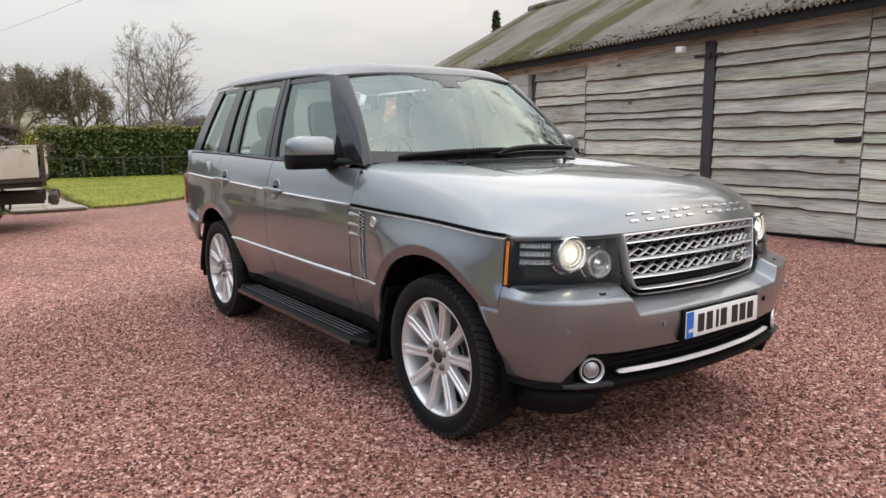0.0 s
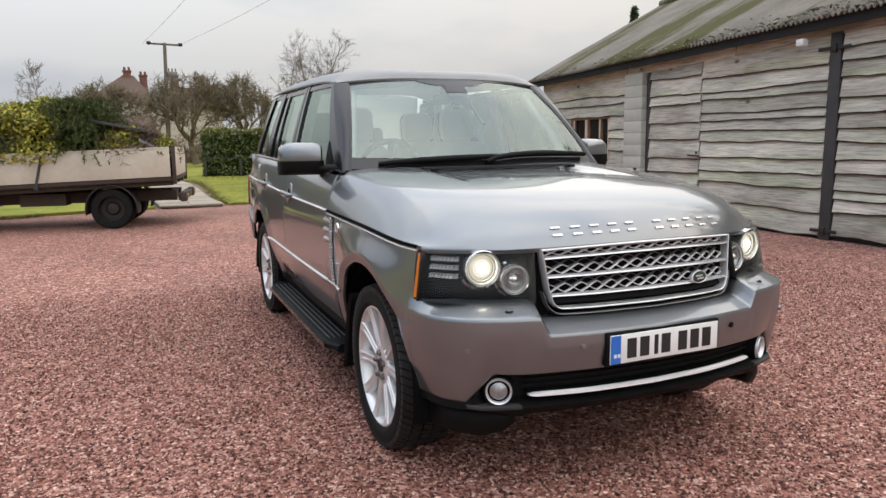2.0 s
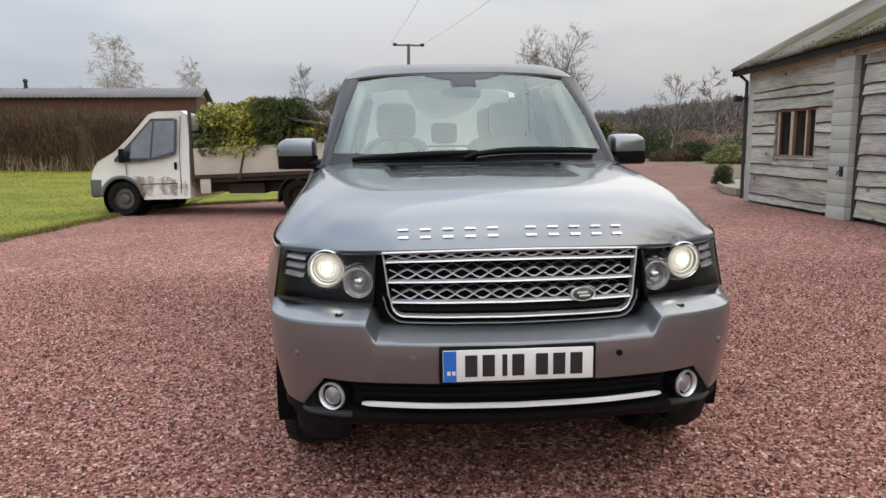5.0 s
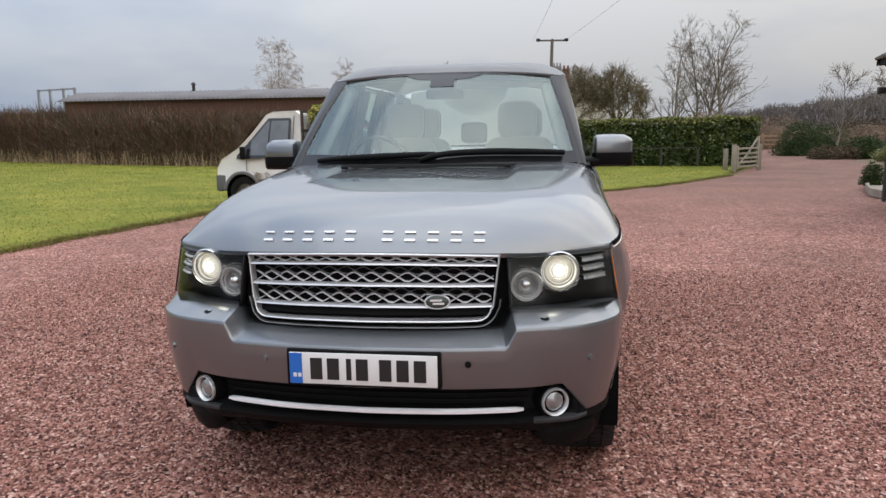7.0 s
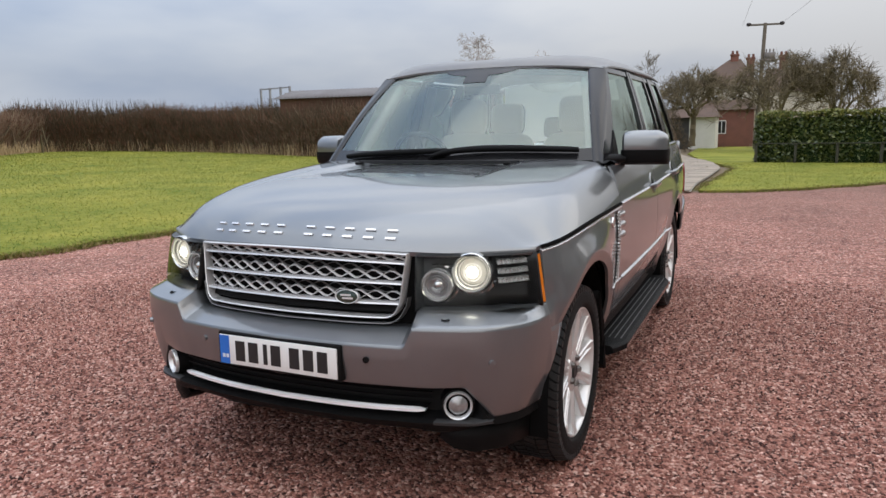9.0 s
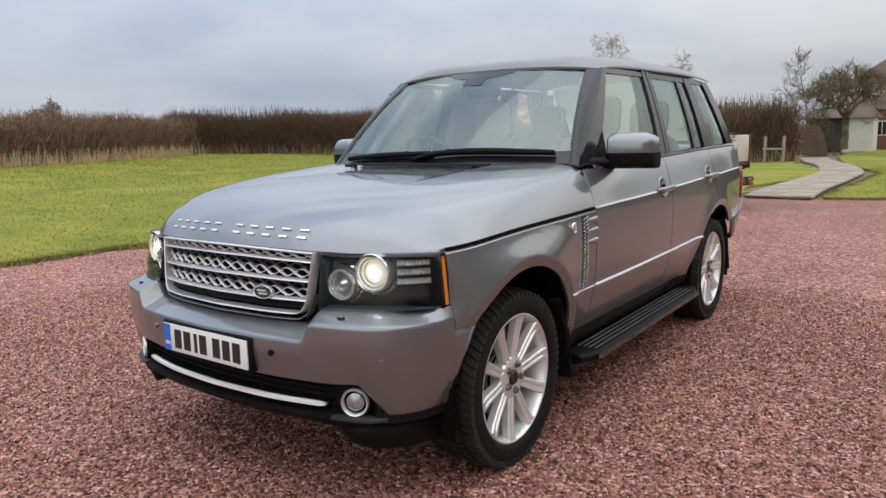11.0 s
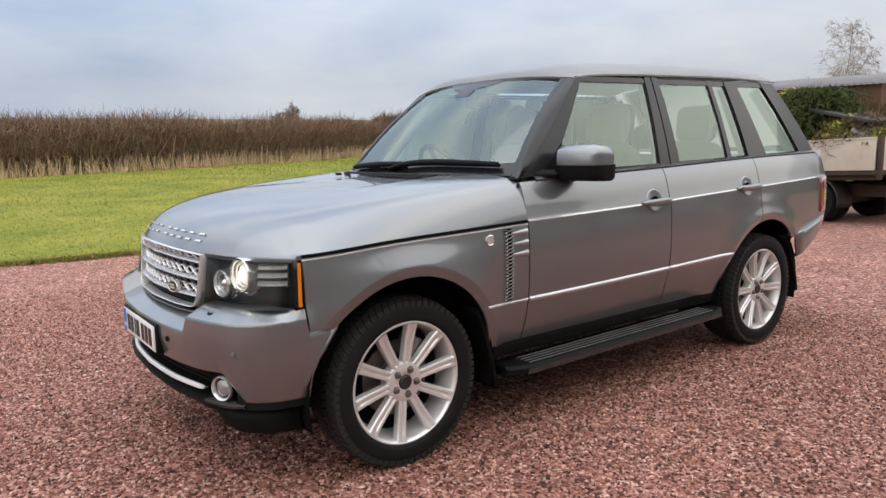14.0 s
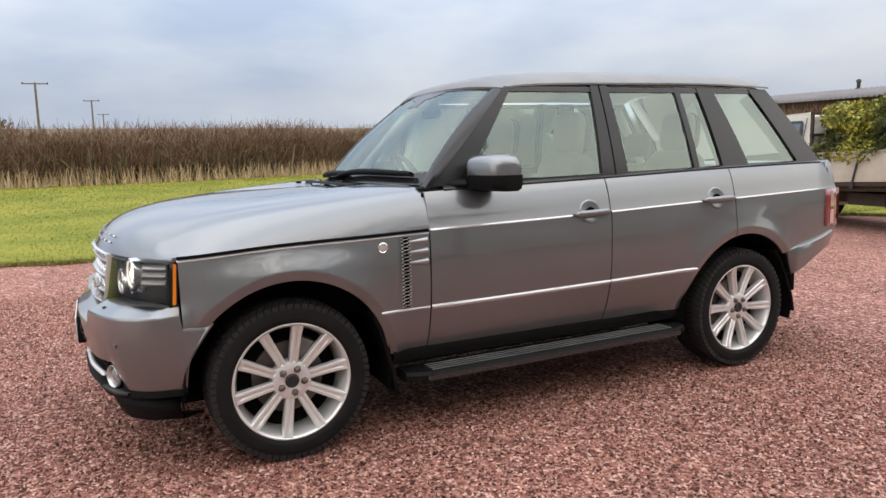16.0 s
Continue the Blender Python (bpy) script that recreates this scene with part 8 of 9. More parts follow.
# dark conifer behind the barn
rs = np.random.RandomState(77)
ob = thing("conifer", "dark narrow conifer showing above the barn roof", "tree", matrix=Matrix.Translation((13.95, 17.0, 0)))
k = 3500
z = rs.uniform(0.4, 5.75, k)
r = 0.6 * (1 - z / 5.85) ** 0.8 * np.sqrt(rs.rand(k)) + 0.03
a = rs.uniform(0, math.tau, k)
v, f = quads_at(np.stack([r * np.cos(a), r * np.sin(a), z], 1), rs.uniform(0.06, 0.14, k), rs, 0.35, 0.6)
o = new("crown", sheet("crown", v, f, CONIFER))
o.parent = ob
bm = bmesh.new()
tube(bm, [(0, 0, -0.1), (0, 0, 3), (0.02, 0, 5.6)], [0.14, 0.09, 0.02], 8)
part("trunk", bm, BARK_DARK, ob, smooth=60)
# far woods on the rise behind the drive
def far_wood_top(a):
    """Height of the wooded skyline by direction."""
    deg = np.degrees(a)
    return np.interp(deg, [44, 55, 64, 68, 73, 78, 84], [18.0, 17.6, 17.0, 15.2, 12.5, 9.5, 5.0]) + 0.5 * np.sin(deg * 1.9) + 0.3 * np.sin(deg * 5.3)


rs = np.random.RandomState(78)
k = 24000
ang = rs.uniform(radians(44), radians(84), k)
d = rs.uniform(276, 284, k)
hh = far_wood_top(ang) * rs.uniform(0.02, 0.97, k) + rs.normal(0, 0.1, k)
p1 = np.stack([d * np.cos(ang), d * np.sin(ang), np.maximum(0.8, hh)], 1)
p0 = p1 + np.stack([rs.normal(0, 0.5, k), rs.normal(0, 0.5, k), -rs.uniform(1.0, 2.6, k)], 1)
v, f = sticks(p0, p1, np.full(k, 0.11), np.full(k, 0.03))
# distance haze is mixed into the greyed browns of the wood
o = new("far_woods", sheet("far_woods", v, f, island_material("far_wood", [(0.115, 0.10, 0.093), (0.14, 0.122, 0.112), (0.165, 0.145, 0.13)], 0.95, 0.05)))
tagged(o, "hazy brown leafless wood on a far slope", "woods", kind="stuff")
bm = bmesh.new()
rows = []
for a in spread(radians(44), radians(84), 90):
    h0 = float(far_wood_top(a)) - 1.0
    rows.append([(290 * math.cos(a), 290 * math.sin(a), -1), (302 * math.cos(a), 302 * math.sin(a), h0 * 0.6), (310 * math.cos(a), 310 * math.sin(a), h0), (340 * math.cos(a), 340 * math.sin(a), h0 * 0.5)])
grid(bm, rows)
tagged(link("far_wood_mass", bm, material("far_wood_mass", (0.125, 0.112, 0.105), 1.0, 0, (0.155, 0.138, 0.128), 0.05, 0.6)), "hazy dark wood on the skyline", "woods", kind="stuff")

# grass blades on the near parts of the lawns
rs = np.random.RandomState(79)


def inside(px, py, poly):
    n = len(poly)
    c = np.zeros(len(px), bool)
    for i in range(n):
        x0, y0 = poly[i]
        x1, y1 = poly[i - 1]
        hit = ((y0 > py) != (y1 > py)) & (px < (x1 - x0) * (py - y0) / (y1 - y0 + 1e-12) + x0)
        c ^= hit
    return c


def blades(name, poly, box_, n, label):
    px, py = box_[1] - (box_[1] - box_[0]) * rs.rand(n) ** 1.7, rs.uniform(box_[2], box_[3], n)
    ok = inside(px, py, poly)
    px, py = px[ok], py[ok]
    k = len(px)
    far = 1 + np.clip((-px - 8) / 14, 0, 3)
    h = rs.uniform(0.018, 0.042, k) * far ** 0.3
    w = rs.uniform(0.004, 0.008, k) * far ** 0.8
    a = rs.uniform(0, math.tau, k)
    base = np.stack([px, py, np.full(k, 0.03)], 1)
    side = np.stack([np.cos(a), np.sin(a), np.zeros(k)], 1) * w[:, None]
    tip = base + np.stack([rs.normal(0, 0.025, k), rs.normal(0, 0.025, k), h], 1)
    v = np.stack([base - side, base + side, tip], 1).reshape(-1, 3)
    o = new(name, sheet(name, v, np.arange(3 * k).reshape(-1, 3), BLADES))
    tagged(on_lawn(o), label, "grass", kind="stuff")


blades("grass_west", west_lawn, (-38, -5, -16, 31), 240000, "short yellow-green grass of the mown lawn")
blades("grass_garden", east_lawn, (-2, 9, 13.5, 29), 60000, "short grass between the drive and the hedge")


def edge_tufts(name, poly, n, lo, hi, label):
    """Longer, ragged grass and dead stalks along a lawn's edge."""
    p, nr, t = along([q for q in poly if lo <= q[1] <= hi and q[0] > -20], n, rs)
    off = rs.normal(0, 0.075, n) + 0.05 * np.sin(t * 3.1) * np.sin(t * 1.3)
    base = np.stack([p[:, 0] + nr[:, 0] * off, p[:, 1] + nr[:, 1] * off, np.full(n, -0.012)], 1)
    a = rs.uniform(0, math.tau, n)
    side = np.stack([np.cos(a), np.sin(a), np.zeros(n)], 1) * rs.uniform(0.004, 0.009, n)[:, None]
    tip = base + np.stack([rs.normal(0, 0.04, n), rs.normal(0, 0.04, n), rs.uniform(0.02, 0.085, n)], 1)
    v = np.stack([base - side, base + side, tip], 1).reshape(-1, 3)
    o = new(name, sheet(name, v, np.arange(3 * n).reshape(-1, 3), TUFT))
    tagged(o, label, "grass", kind="stuff")


TUFT = island_material("edge_grass", [(0.07, 0.10, 0.016), (0.14, 0.15, 0.025), (0.22, 0.17, 0.07), (0.3, 0.22, 0.12)], 0.8, 0.2)
edge_tufts("grass_edge", west_lawn, 42000, -15.5, 13.4, "ragged grass along the gravel's edge")
edge_tufts("grass_edge", east_lawn, 24000, 14.0, 27.5, "ragged grass along the drive's edge")

# loose stone chippings round the car
rs = np.random.RandomState(80)
n = 300000
px, py = rs.uniform(-4.6, 5.4, n), rs.uniform(-2.7, 4.6, n)
edge = np.maximum(np.maximum(-3.6 - px, px - 4.2), np.maximum(-1.9 - py, py - 3.4))
fade = rs.rand(n) > np.clip(edge, 0, 1)
px, py = px[fade], py[fade]
under = (np.abs(px) < 0.62) & (py > -0.3) & (py < 3.6)
px, py = px[~under], py[~under]
n = len(px)
s = rs.uniform(0.0042, 0.0100, n) * np.where(rs.rand(n) < 0.08, 1.35, 1.0)
octa = np.array([[1.15, 0, -0.1], [0, 0.85, -0.1], [-1.15, 0, -0.1], [0, -0.85, -0.1], [0.15, 0.1, 0.8]])
tri = np.array([[0, 1, 4], [1, 2, 4], [2, 3, 4], [3, 0, 4]])
jit = octa[None] * rs.uniform(0.55, 1.35, (n, 5, 1)) + rs.normal(0, 0.16, (n, 5, 3))
a, b = rs.uniform(0, math.tau, n), rs.normal(0, 0.4, n)
ca, sa, cb, sb = np.cos(a), np.sin(a), np.cos(b), np.sin(b)
R = np.stack([np.stack([ca, -sa * cb, sa * sb], 1), np.stack([sa, ca * cb, -ca * sb], 1), np.stack([0 * a, sb, cb], 1)], 1)
v = np.einsum("nij,nkj->nki", R, jit) * s[:, None, None]
v += np.stack([px, py, s * 0.35 + rs.uniform(0, 0.004, n) - 0.018], 1)[:, None]
f = (tri[None] + (np.arange(n) * 5)[:, None, None]).reshape(-1, 3)
o = new("chippings", sheet("chippings", v.reshape(-1, 3), f, STONES))
tagged(o, "loose red-brown angular stone chippings", "gravel", kind="stuff")

# ---- drop-side truck loaded with garden cuttings ----
TRUCK = Matrix.Translation((-2.10, 11.15, -0.018)) @ Matrix.Rotation(radians(171.5), 4, "Z")
truck = thing("pickup_truck", "dirty white drop-side truck loaded with garden cuttings, parked on gravel", "truck", matrix=TRUCK)
bm = bmesh.new()
for y in (-0.42, 0.42):
    box(bm, -1.0, 3.9, y - 0.04, y + 0.04, 0.42, 0.60)
for x in (-0.9, 0.0, 1.2, 2.3):
    box(bm, x - 0.05, x + 0.05, -0.45, 0.45, 0.46, 0.58)
box(bm, 0.55, 1.35, -0.75, -0.35, 0.36, 0.62)
box(bm, 0.75, 1.45, 0.35, 0.72, 0.40, 0.60)
tube(bm, [(0, -0.85, 0.33), (0, 0.85, 0.33)], 0.08, 10)
tube(bm, [(3.45, -0.85, 0.33), (3.45, 0.85, 0.33)], 0.06, 10)
part("chassis", bm, RUST, truck, "dark rusty chassis", 40)
# load bed, riding a little higher at the tail


def bed_part(name, bm, mat, label="", smooth=30):
    for v in bm.verts:
        v.co.z += 0.035 + 0.032 * (2.0 - v.co.x)
    return part(name, bm, mat, truck, label, smooth)


bm = bmesh.new()
box(bm, -1.05, 2.04, -1.02, 1.02, 0.66, 0.735, 0.01)
bed_part("load_bed", bm, RUST, "dark load bed floor", 40)
bm = bmesh.new()
for y in (-1.0, -0.4, 0.2, 0.85):
    box(bm, -1.0, 2.0, y, y + 0.09, 0.58, 0.66, 0.006)
bed_part("bed_bearer", bm, RUST, "dark steel bed bearers")
for y in (1.0, -1.03):
    bm = bmesh.new()
    box(bm, -0.98, 1.98, y, y + 0.035, 0.735, 1.225, 0.006)
    box(bm, -0.98, 1.98, y - 0.004, y + 0.043, 1.205, 1.235, 0.004)
    bed_part("drop_side", bm, BED_WHITE, "cream painted drop side")
bm = bmesh.new()
box(bm, -1.055, -1.02, -0.97, 0.97, 0.735, 1.225, 0.006)
bed_part("tailboard", bm, BED_WHITE, "cream painted tailboard")
for x, y in ((-1.04, 1.0), (-1.04, -1.0), (2.01, 1.0), (2.01, -1.0)):
    bm = bmesh.new()
    box(bm, x - 0.03, x + 0.03, y - 0.035, y + 0.035, 0.60, 1.25, 0.006)
    bed_part("corner_post", bm, RUST, "rusty steel post")
bm = bmesh.new()
box(bm, 2.02, 2.07, -0.98, 0.98, 1.925, 1.975, 0.004)
headboard = part("headboard", bm, RUST, truck, "dark steel headboard frame", 30)
for y in (-0.95, -0.5, 0.0, 0.5, 0.95):
    bm = bmesh.new()
    box(bm, 2.022, 2.068, y - 0.025, y + 0.025, 0.70, 1.93, 0.004)
    part("upright", bm, RUST, headboard, smooth=30)
for z in (1.2, 1.58):
    bm = bmesh.new()
    box(bm, 2.018, 2.072, -0.98, 0.98, z - 0.025, z + 0.025, 0.004)
    part("cross_rail", bm, RUST, headboard, smooth=30)
bm = bmesh.new()
box(bm, -0.02, 0.02, 1.046, 1.058, 0.0, 0.50, 0.003, Matrix.Translation((1.10, 0, 0.69)) @ Matrix.Rotation(radians(-14), 4, "Y"))
box(bm, -0.035, 0.035, 1.044, 1.066, -0.06, 0.03, 0.006, Matrix.Translation((1.10, 0, 0.69)))
bed_part("side_strap", bm, POST, "leaning brown strap", None)
bm = bmesh.new()
box(bm, 1.70, 1.90, 0.96, 1.0, 0.42, 0.70, 0.01)
part("side_guard", bm, BED_WHITE, truck, "white side guard", 30)
for side in (1, -1):
    bm = bmesh.new()
    rows = []
    for a in spread(-0.2, math.pi + 0.2, 18):
        rows.append([(0.415 * math.cos(a), side * y, 0.33 + 0.415 * math.sin(a)) for y in (0.62, 0.98, 1.0)])
    grid(bm, rows)
    w = part("mudguard", bm, IRON, truck, "grey rear mudguard", 50)
    s = w.modifiers.new("skin", "SOLIDIFY")
    s.thickness = 0.02
bm = bmesh.new()
box(bm, -1.18, -1.06, -0.85, 0.85, 0.44, 0.56, 0.01)
box(bm, -1.2, -1.1, -0.9, -0.6, 0.42, 0.58, 0.01)
box(bm, -1.2, -1.1, 0.6, 0.9, 0.42, 0.58, 0.01)
part("rear_bar", bm, RUST, truck, "rusty rear bar with lamps", 30)
for y in (-0.75, 0.75):
    bm = bmesh.new()
    box(bm, -1.215, -1.2, y - 0.12, y + 0.12, 0.45, 0.55, 0.006)
    part("rear_lamp", bm, RED_LENS, truck, smooth=30)
# cab: side outline swept across the width
CAB_GLASS = material("cab_glass", (0.05, 0.055, 0.06), 0.05, 0.0, (0.12, 0.125, 0.13), 2.5, 9.0, spec=1.0, coat=1.0)
CX = -0.38
CAB = [(2.50, 0.34), (2.48, 1.0), (2.50, 1.60), (2.56, 1.90), (2.66, 1.965), (3.18, 1.955), (3.32, 1.90), (3.62, 1.52), (3.93, 1.22), (4.28, 1.02), (4.40, 0.86), (4.42, 0.66), (4.42, 0.42)]
CAB = [(x + CX, z) for x, z in CAB] + [(3.45 + 0.40 * math.cos(a), 0.33 + 0.40 * math.sin(a)) for a in spread(0.2, math.pi - 0.2, 15)] + [(3.04, 0.32)]
bm = bmesh.new()
rows = []
for y, k, zt in ((-0.98, 0.0, 0), (-0.99, 0.012, 0), (-0.9, 0.02, 0), (0.9, 0.02, 0), (0.99, 0.012, 0), (0.98, 0.0, 0)):
    row = []
    for x, z in CAB:
        yy = y * (1 - 0.17 * max(0, z - 1.08) / 0.85)
        row.append((x + (k if x > 3.2 else -k), yy, z + k * (1 if z > 1 else -0.5)))
    rows.append(row)
vs = grid(bm, rows, close=True)
bm.faces.new(vs[0]), bm.faces.new(vs[-1])
bmesh.ops.recalc_face_normals(bm, faces=bm.faces)
cab = part("cab", bm, WHITE_VAN, truck, "dirty white two-door cab", 35)
for side in (1, -1):
    def cab_y(z):
        return side * (0.992 * (1 - 0.17 * max(0, z - 1.08) / 0.85))
    def cab_sheet(nm, pts, mat, lift=0.004, lab=""):
        bm = bmesh.new()
        if nm == "grime":
            pts = [(x / 9, z / 9) for x, z in wobble([(a * 9, b * 9) for a, b in pts], 0.55, 0.4, 5)]
        bm.faces.new([bm.verts.new((x + CX, cab_y(z) + side * lift, z)) for x, z in pts])
        g = part(nm, bm, mat, cab, lab, None)
        s = g.modifiers.new("skin", "SOLIDIFY")
        s.thickness, s.offset = 0.006, 0
        return g
    cab_sheet("window_trim", [(2.74, 1.16), (2.72, 1.24), (2.72, 1.80), (2.76, 1.84), (3.24, 1.84), (3.62, 1.42), (3.93, 1.10), (3.95, 1.03), (3.40, 1.03)], GLOSS_BLACK, 0.004, "black window surround")
    cab_sheet("side_window", [(2.77, 1.22), (2.77, 1.79), (3.16, 1.79), (3.20, 1.10)], CAB_GLASS, 0.010, "cab window mirroring the sky")
    cab_sheet("side_window", [(3.24, 1.10), (3.20, 1.78), (3.24, 1.78), (3.60, 1.38), (3.64, 1.10)], CAB_GLASS, 0.010, "cab window mirroring the sky")
    cab_sheet("grime", [(2.74, 0.40), (2.74, 0.70), (2.95, 0.76), (3.30, 0.72), (3.62, 0.80), (3.58, 0.76), (3.50, 0.60), (3.46, 0.40)], GRIME, 0.004, "brown road dirt on the lower door")
    cab_sheet("grime", [(2.53, 0.38), (2.53, 0.62), (2.60, 0.66), (2.70, 0.60), (2.70, 0.38)], GRIME, 0.004, "brown road dirt")
    bm = bmesh.new()
    tube(bm, [(2.72 + CX, cab_y(0.62) + side * 0.004, 0.62), (3.1 + CX, cab_y(0.62) + side * 0.004, 0.615), (3.46 + CX, cab_y(0.6) + side * 0.004, 0.60)], 0.008, 6)
    part("door_gap", bm, DARK, cab, smooth=None)
    for x0, z0, x1, z1 in ((2.66, 0.42, 2.66, 1.88), (3.72, 0.78, 3.72, 1.02)):
        bm = bmesh.new()
        x0, x1 = x0 + CX, x1 + CX
        tube(bm, [(x0, cab_y(z0) + side * 0.001, z0), (x0 * 0.5 + x1 * 0.5, cab_y((z0 + z1) / 2) + side * 0.001, (z0 + z1) / 2), (x1, cab_y(z1) + side * 0.001, z1)], 0.006, 6)
        part("door_gap", bm, DARK, cab, smooth=None)
    bm = bmesh.new()
    box(bm, 2.72 + CX, 2.77 + CX, side * 0.99 - 0.02, side * 0.99 + 0.02, 0.88, 1.02, 0.01)
    part("door_handle", bm, PLASTIC, cab, smooth=40)
    bm = bmesh.new()
    rows = []
    for a in spread(0.1, math.pi - 0.1, 18):
        rows.append([(3.45 + r * math.cos(a), side * 0.996, 0.33 + r * math.sin(a)) for r in (0.385, 0.45)])
    grid(bm, rows)
    g = part("arch_trim", bm, material("grey_plastic", (0.12, 0.12, 0.12), 0.7, 0, (0.16, 0.155, 0.15), 6, 80), cab, "grey wheel arch trim", 40)
    s = g.modifiers.new("skin", "SOLIDIFY")
    s.thickness = 0.02
    bm = bmesh.new()
    lathe(bm, [(0, 0.398), (-0.4, 0.398), (-0.4, 0.001)], "y", 28, Matrix.Translation((3.45, 0.985 if side > 0 else -0.585, 0.33)))
    part("wheel_house", bm, DARK, cab, smooth=40)
    bm = bmesh.new()
    box(bm, 3.68 + CX, 3.80 + CX, side * 1.0 - 0.02 + (0.09 if side > 0 else -0.09), side * 1.0 + 0.02 + (0.09 if side > 0 else -0.09), 1.02, 1.28, 0.02)
    box(bm, 3.72 + CX, 3.78 + CX, min(side * 0.95, side * 1.08), max(side * 0.95, side * 1.08), 1.03, 1.07, 0.005)
    part("cab_mirror", bm, PLASTIC, cab, "black door mirror", 40)
bm = bmesh.new()
box(bm, 3.96, 4.10, -0.99, 0.99, 0.36, 0.72, 0.04)
box(bm, 3.86, 4.06, -0.998, 0.998, 0.38, 0.70, 0.03)
part("cab_bumper", bm, material("dark_grey_bumper", (0.09, 0.09, 0.092), 0.7, 0, (0.13, 0.125, 0.12), 6, 80), cab, "dark grey bumper", 40)
bm = bmesh.new()
grid(bm, [[(3.34 + CX + 0.60 * v + 0.012, u * (0.80 + 0.12 * v), 1.90 - 0.66 * v + 0.012) for u in spread(-1, 1, 9)] for v in (0, 0.5, 1)])
part("cab_windscreen", bm, PANE_DARK, cab, "dark cab windscreen", 60)
for y in (-0.7, 0.7):
    bm = bmesh.new()
    box(bm, 4.28 + CX, 4.42 + CX, y - 0.16, y + 0.16, 0.74, 0.98, 0.03)
    part("cab_headlamp", bm, CLEAR_LENS, cab, smooth=40)
for x, ys in ((0.0, (-0.86, 0.86)), (3.45, (-0.86, 0.86))):
    for y in ys:
        m = Matrix.Translation((x, y, 0.335)) @ Matrix.Rotation(radians(90 if y > 0 else -90), 4, "Z")
        bm = bmesh.new()
        lathe(bm, [(-0.12, 0.20), (-0.12, 0.31), (-0.09, 0.335), (0.09, 0.335), (0.12, 0.31), (0.115, 0.215), (0.09, 0.20)], "x", 36, m)
        t = part("truck_wheel", bm, RUBBER, truck, "worn black truck tyre", 40)
        bm = bmesh.new()
        inn = -0.04 if x < 1 else 0.03
        lathe(bm, [(0.10, 0.205), (inn, 0.19), (inn, 0.12), (inn + 0.04, 0.09), (inn + 0.05, 0.0005)], "x", 28, m)
        part("steel_rim", bm, IRON if x < 1 else STEEL, t, "dirty steel rim", 40)
        if x < 1:
            bm = bmesh.new()
            lathe(bm, [(-0.12, 0.20), (-0.12, 0.31), (-0.09, 0.335), (0.09, 0.335), (0.12, 0.31), (0.12, 0.20)], "x", 32, Matrix.Translation((0, -0.26 if y > 0 else 0.26, 0)) @ m)
            part("inner_tyre", bm, RUBBER, t, smooth=40)

# the load: leafy cuttings, conifer sprays, brushwood, a plank and a broken roof sheet


LOAD = TRUCK @ Matrix.Translation((0, 0, 0.09))


def pile(name, label, cx, cy, rx, ry, z0, h, n, size, mat, seed, aspect=0.45, up=0.2):
    rs = np.random.RandomState(seed)
    ob = thing(name, label, "cuttings", matrix=LOAD)
    d = rs.normal(0, 1, (n, 3))
    d /= np.linalg.norm(d, axis=1)[:, None]
    d[:, 2] = np.where(d[:, 2] < -0.35, -d[:, 2], d[:, 2])
    lump = 1 + 0.2 * np.sin(d[:, 0] * 4 + seed) * np.sin(d[:, 1] * 5 + 2) + 0.12 * np.sin(d[:, 2] * 9 + seed)
    c = d * ((0.55 + 0.5 * rs.rand(n) ** 0.6) * lump)[:, None] * np.array([rx, ry, h]) + np.array([cx, cy, z0])
    c[:, 2] = np.maximum(c[:, 2], 0.98 + 0.1 * rs.rand(n))
    v, f = quads_at(c, rs.uniform(0.5, 1.3, n) * size, rs, aspect, up)
    o = new("leaves", sheet("leaves", v, f, mat))
    o.parent = ob
    tagged(o, kind="stuff")
    k = 160
    p0 = np.stack([cx + rs.uniform(-0.6, 0.6, k) * rx, cy + rs.uniform(-0.7, 0.7, k) * ry, np.full(k, 0.78)], 1)
    p1 = np.stack([cx + rs.uniform(-0.95, 0.95, k) * rx, cy + rs.uniform(-1, 1, k) * ry, z0 + h * rs.uniform(0.2, 0.9, k)], 1)
    v, f = sticks(p0, p1, np.full(k, 0.014), np.full(k, 0.005))
    o = new("branch_mass", sheet("branch_mass", v, f, BRUSH))
    o.parent = ob
    tagged(o, kind="stuff")
    # dark core: shade deep in the heap is given as colour
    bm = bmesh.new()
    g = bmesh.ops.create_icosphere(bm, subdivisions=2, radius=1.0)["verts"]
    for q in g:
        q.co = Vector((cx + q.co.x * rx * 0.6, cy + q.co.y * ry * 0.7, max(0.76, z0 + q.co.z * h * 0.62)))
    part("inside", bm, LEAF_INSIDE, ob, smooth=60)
    return ob


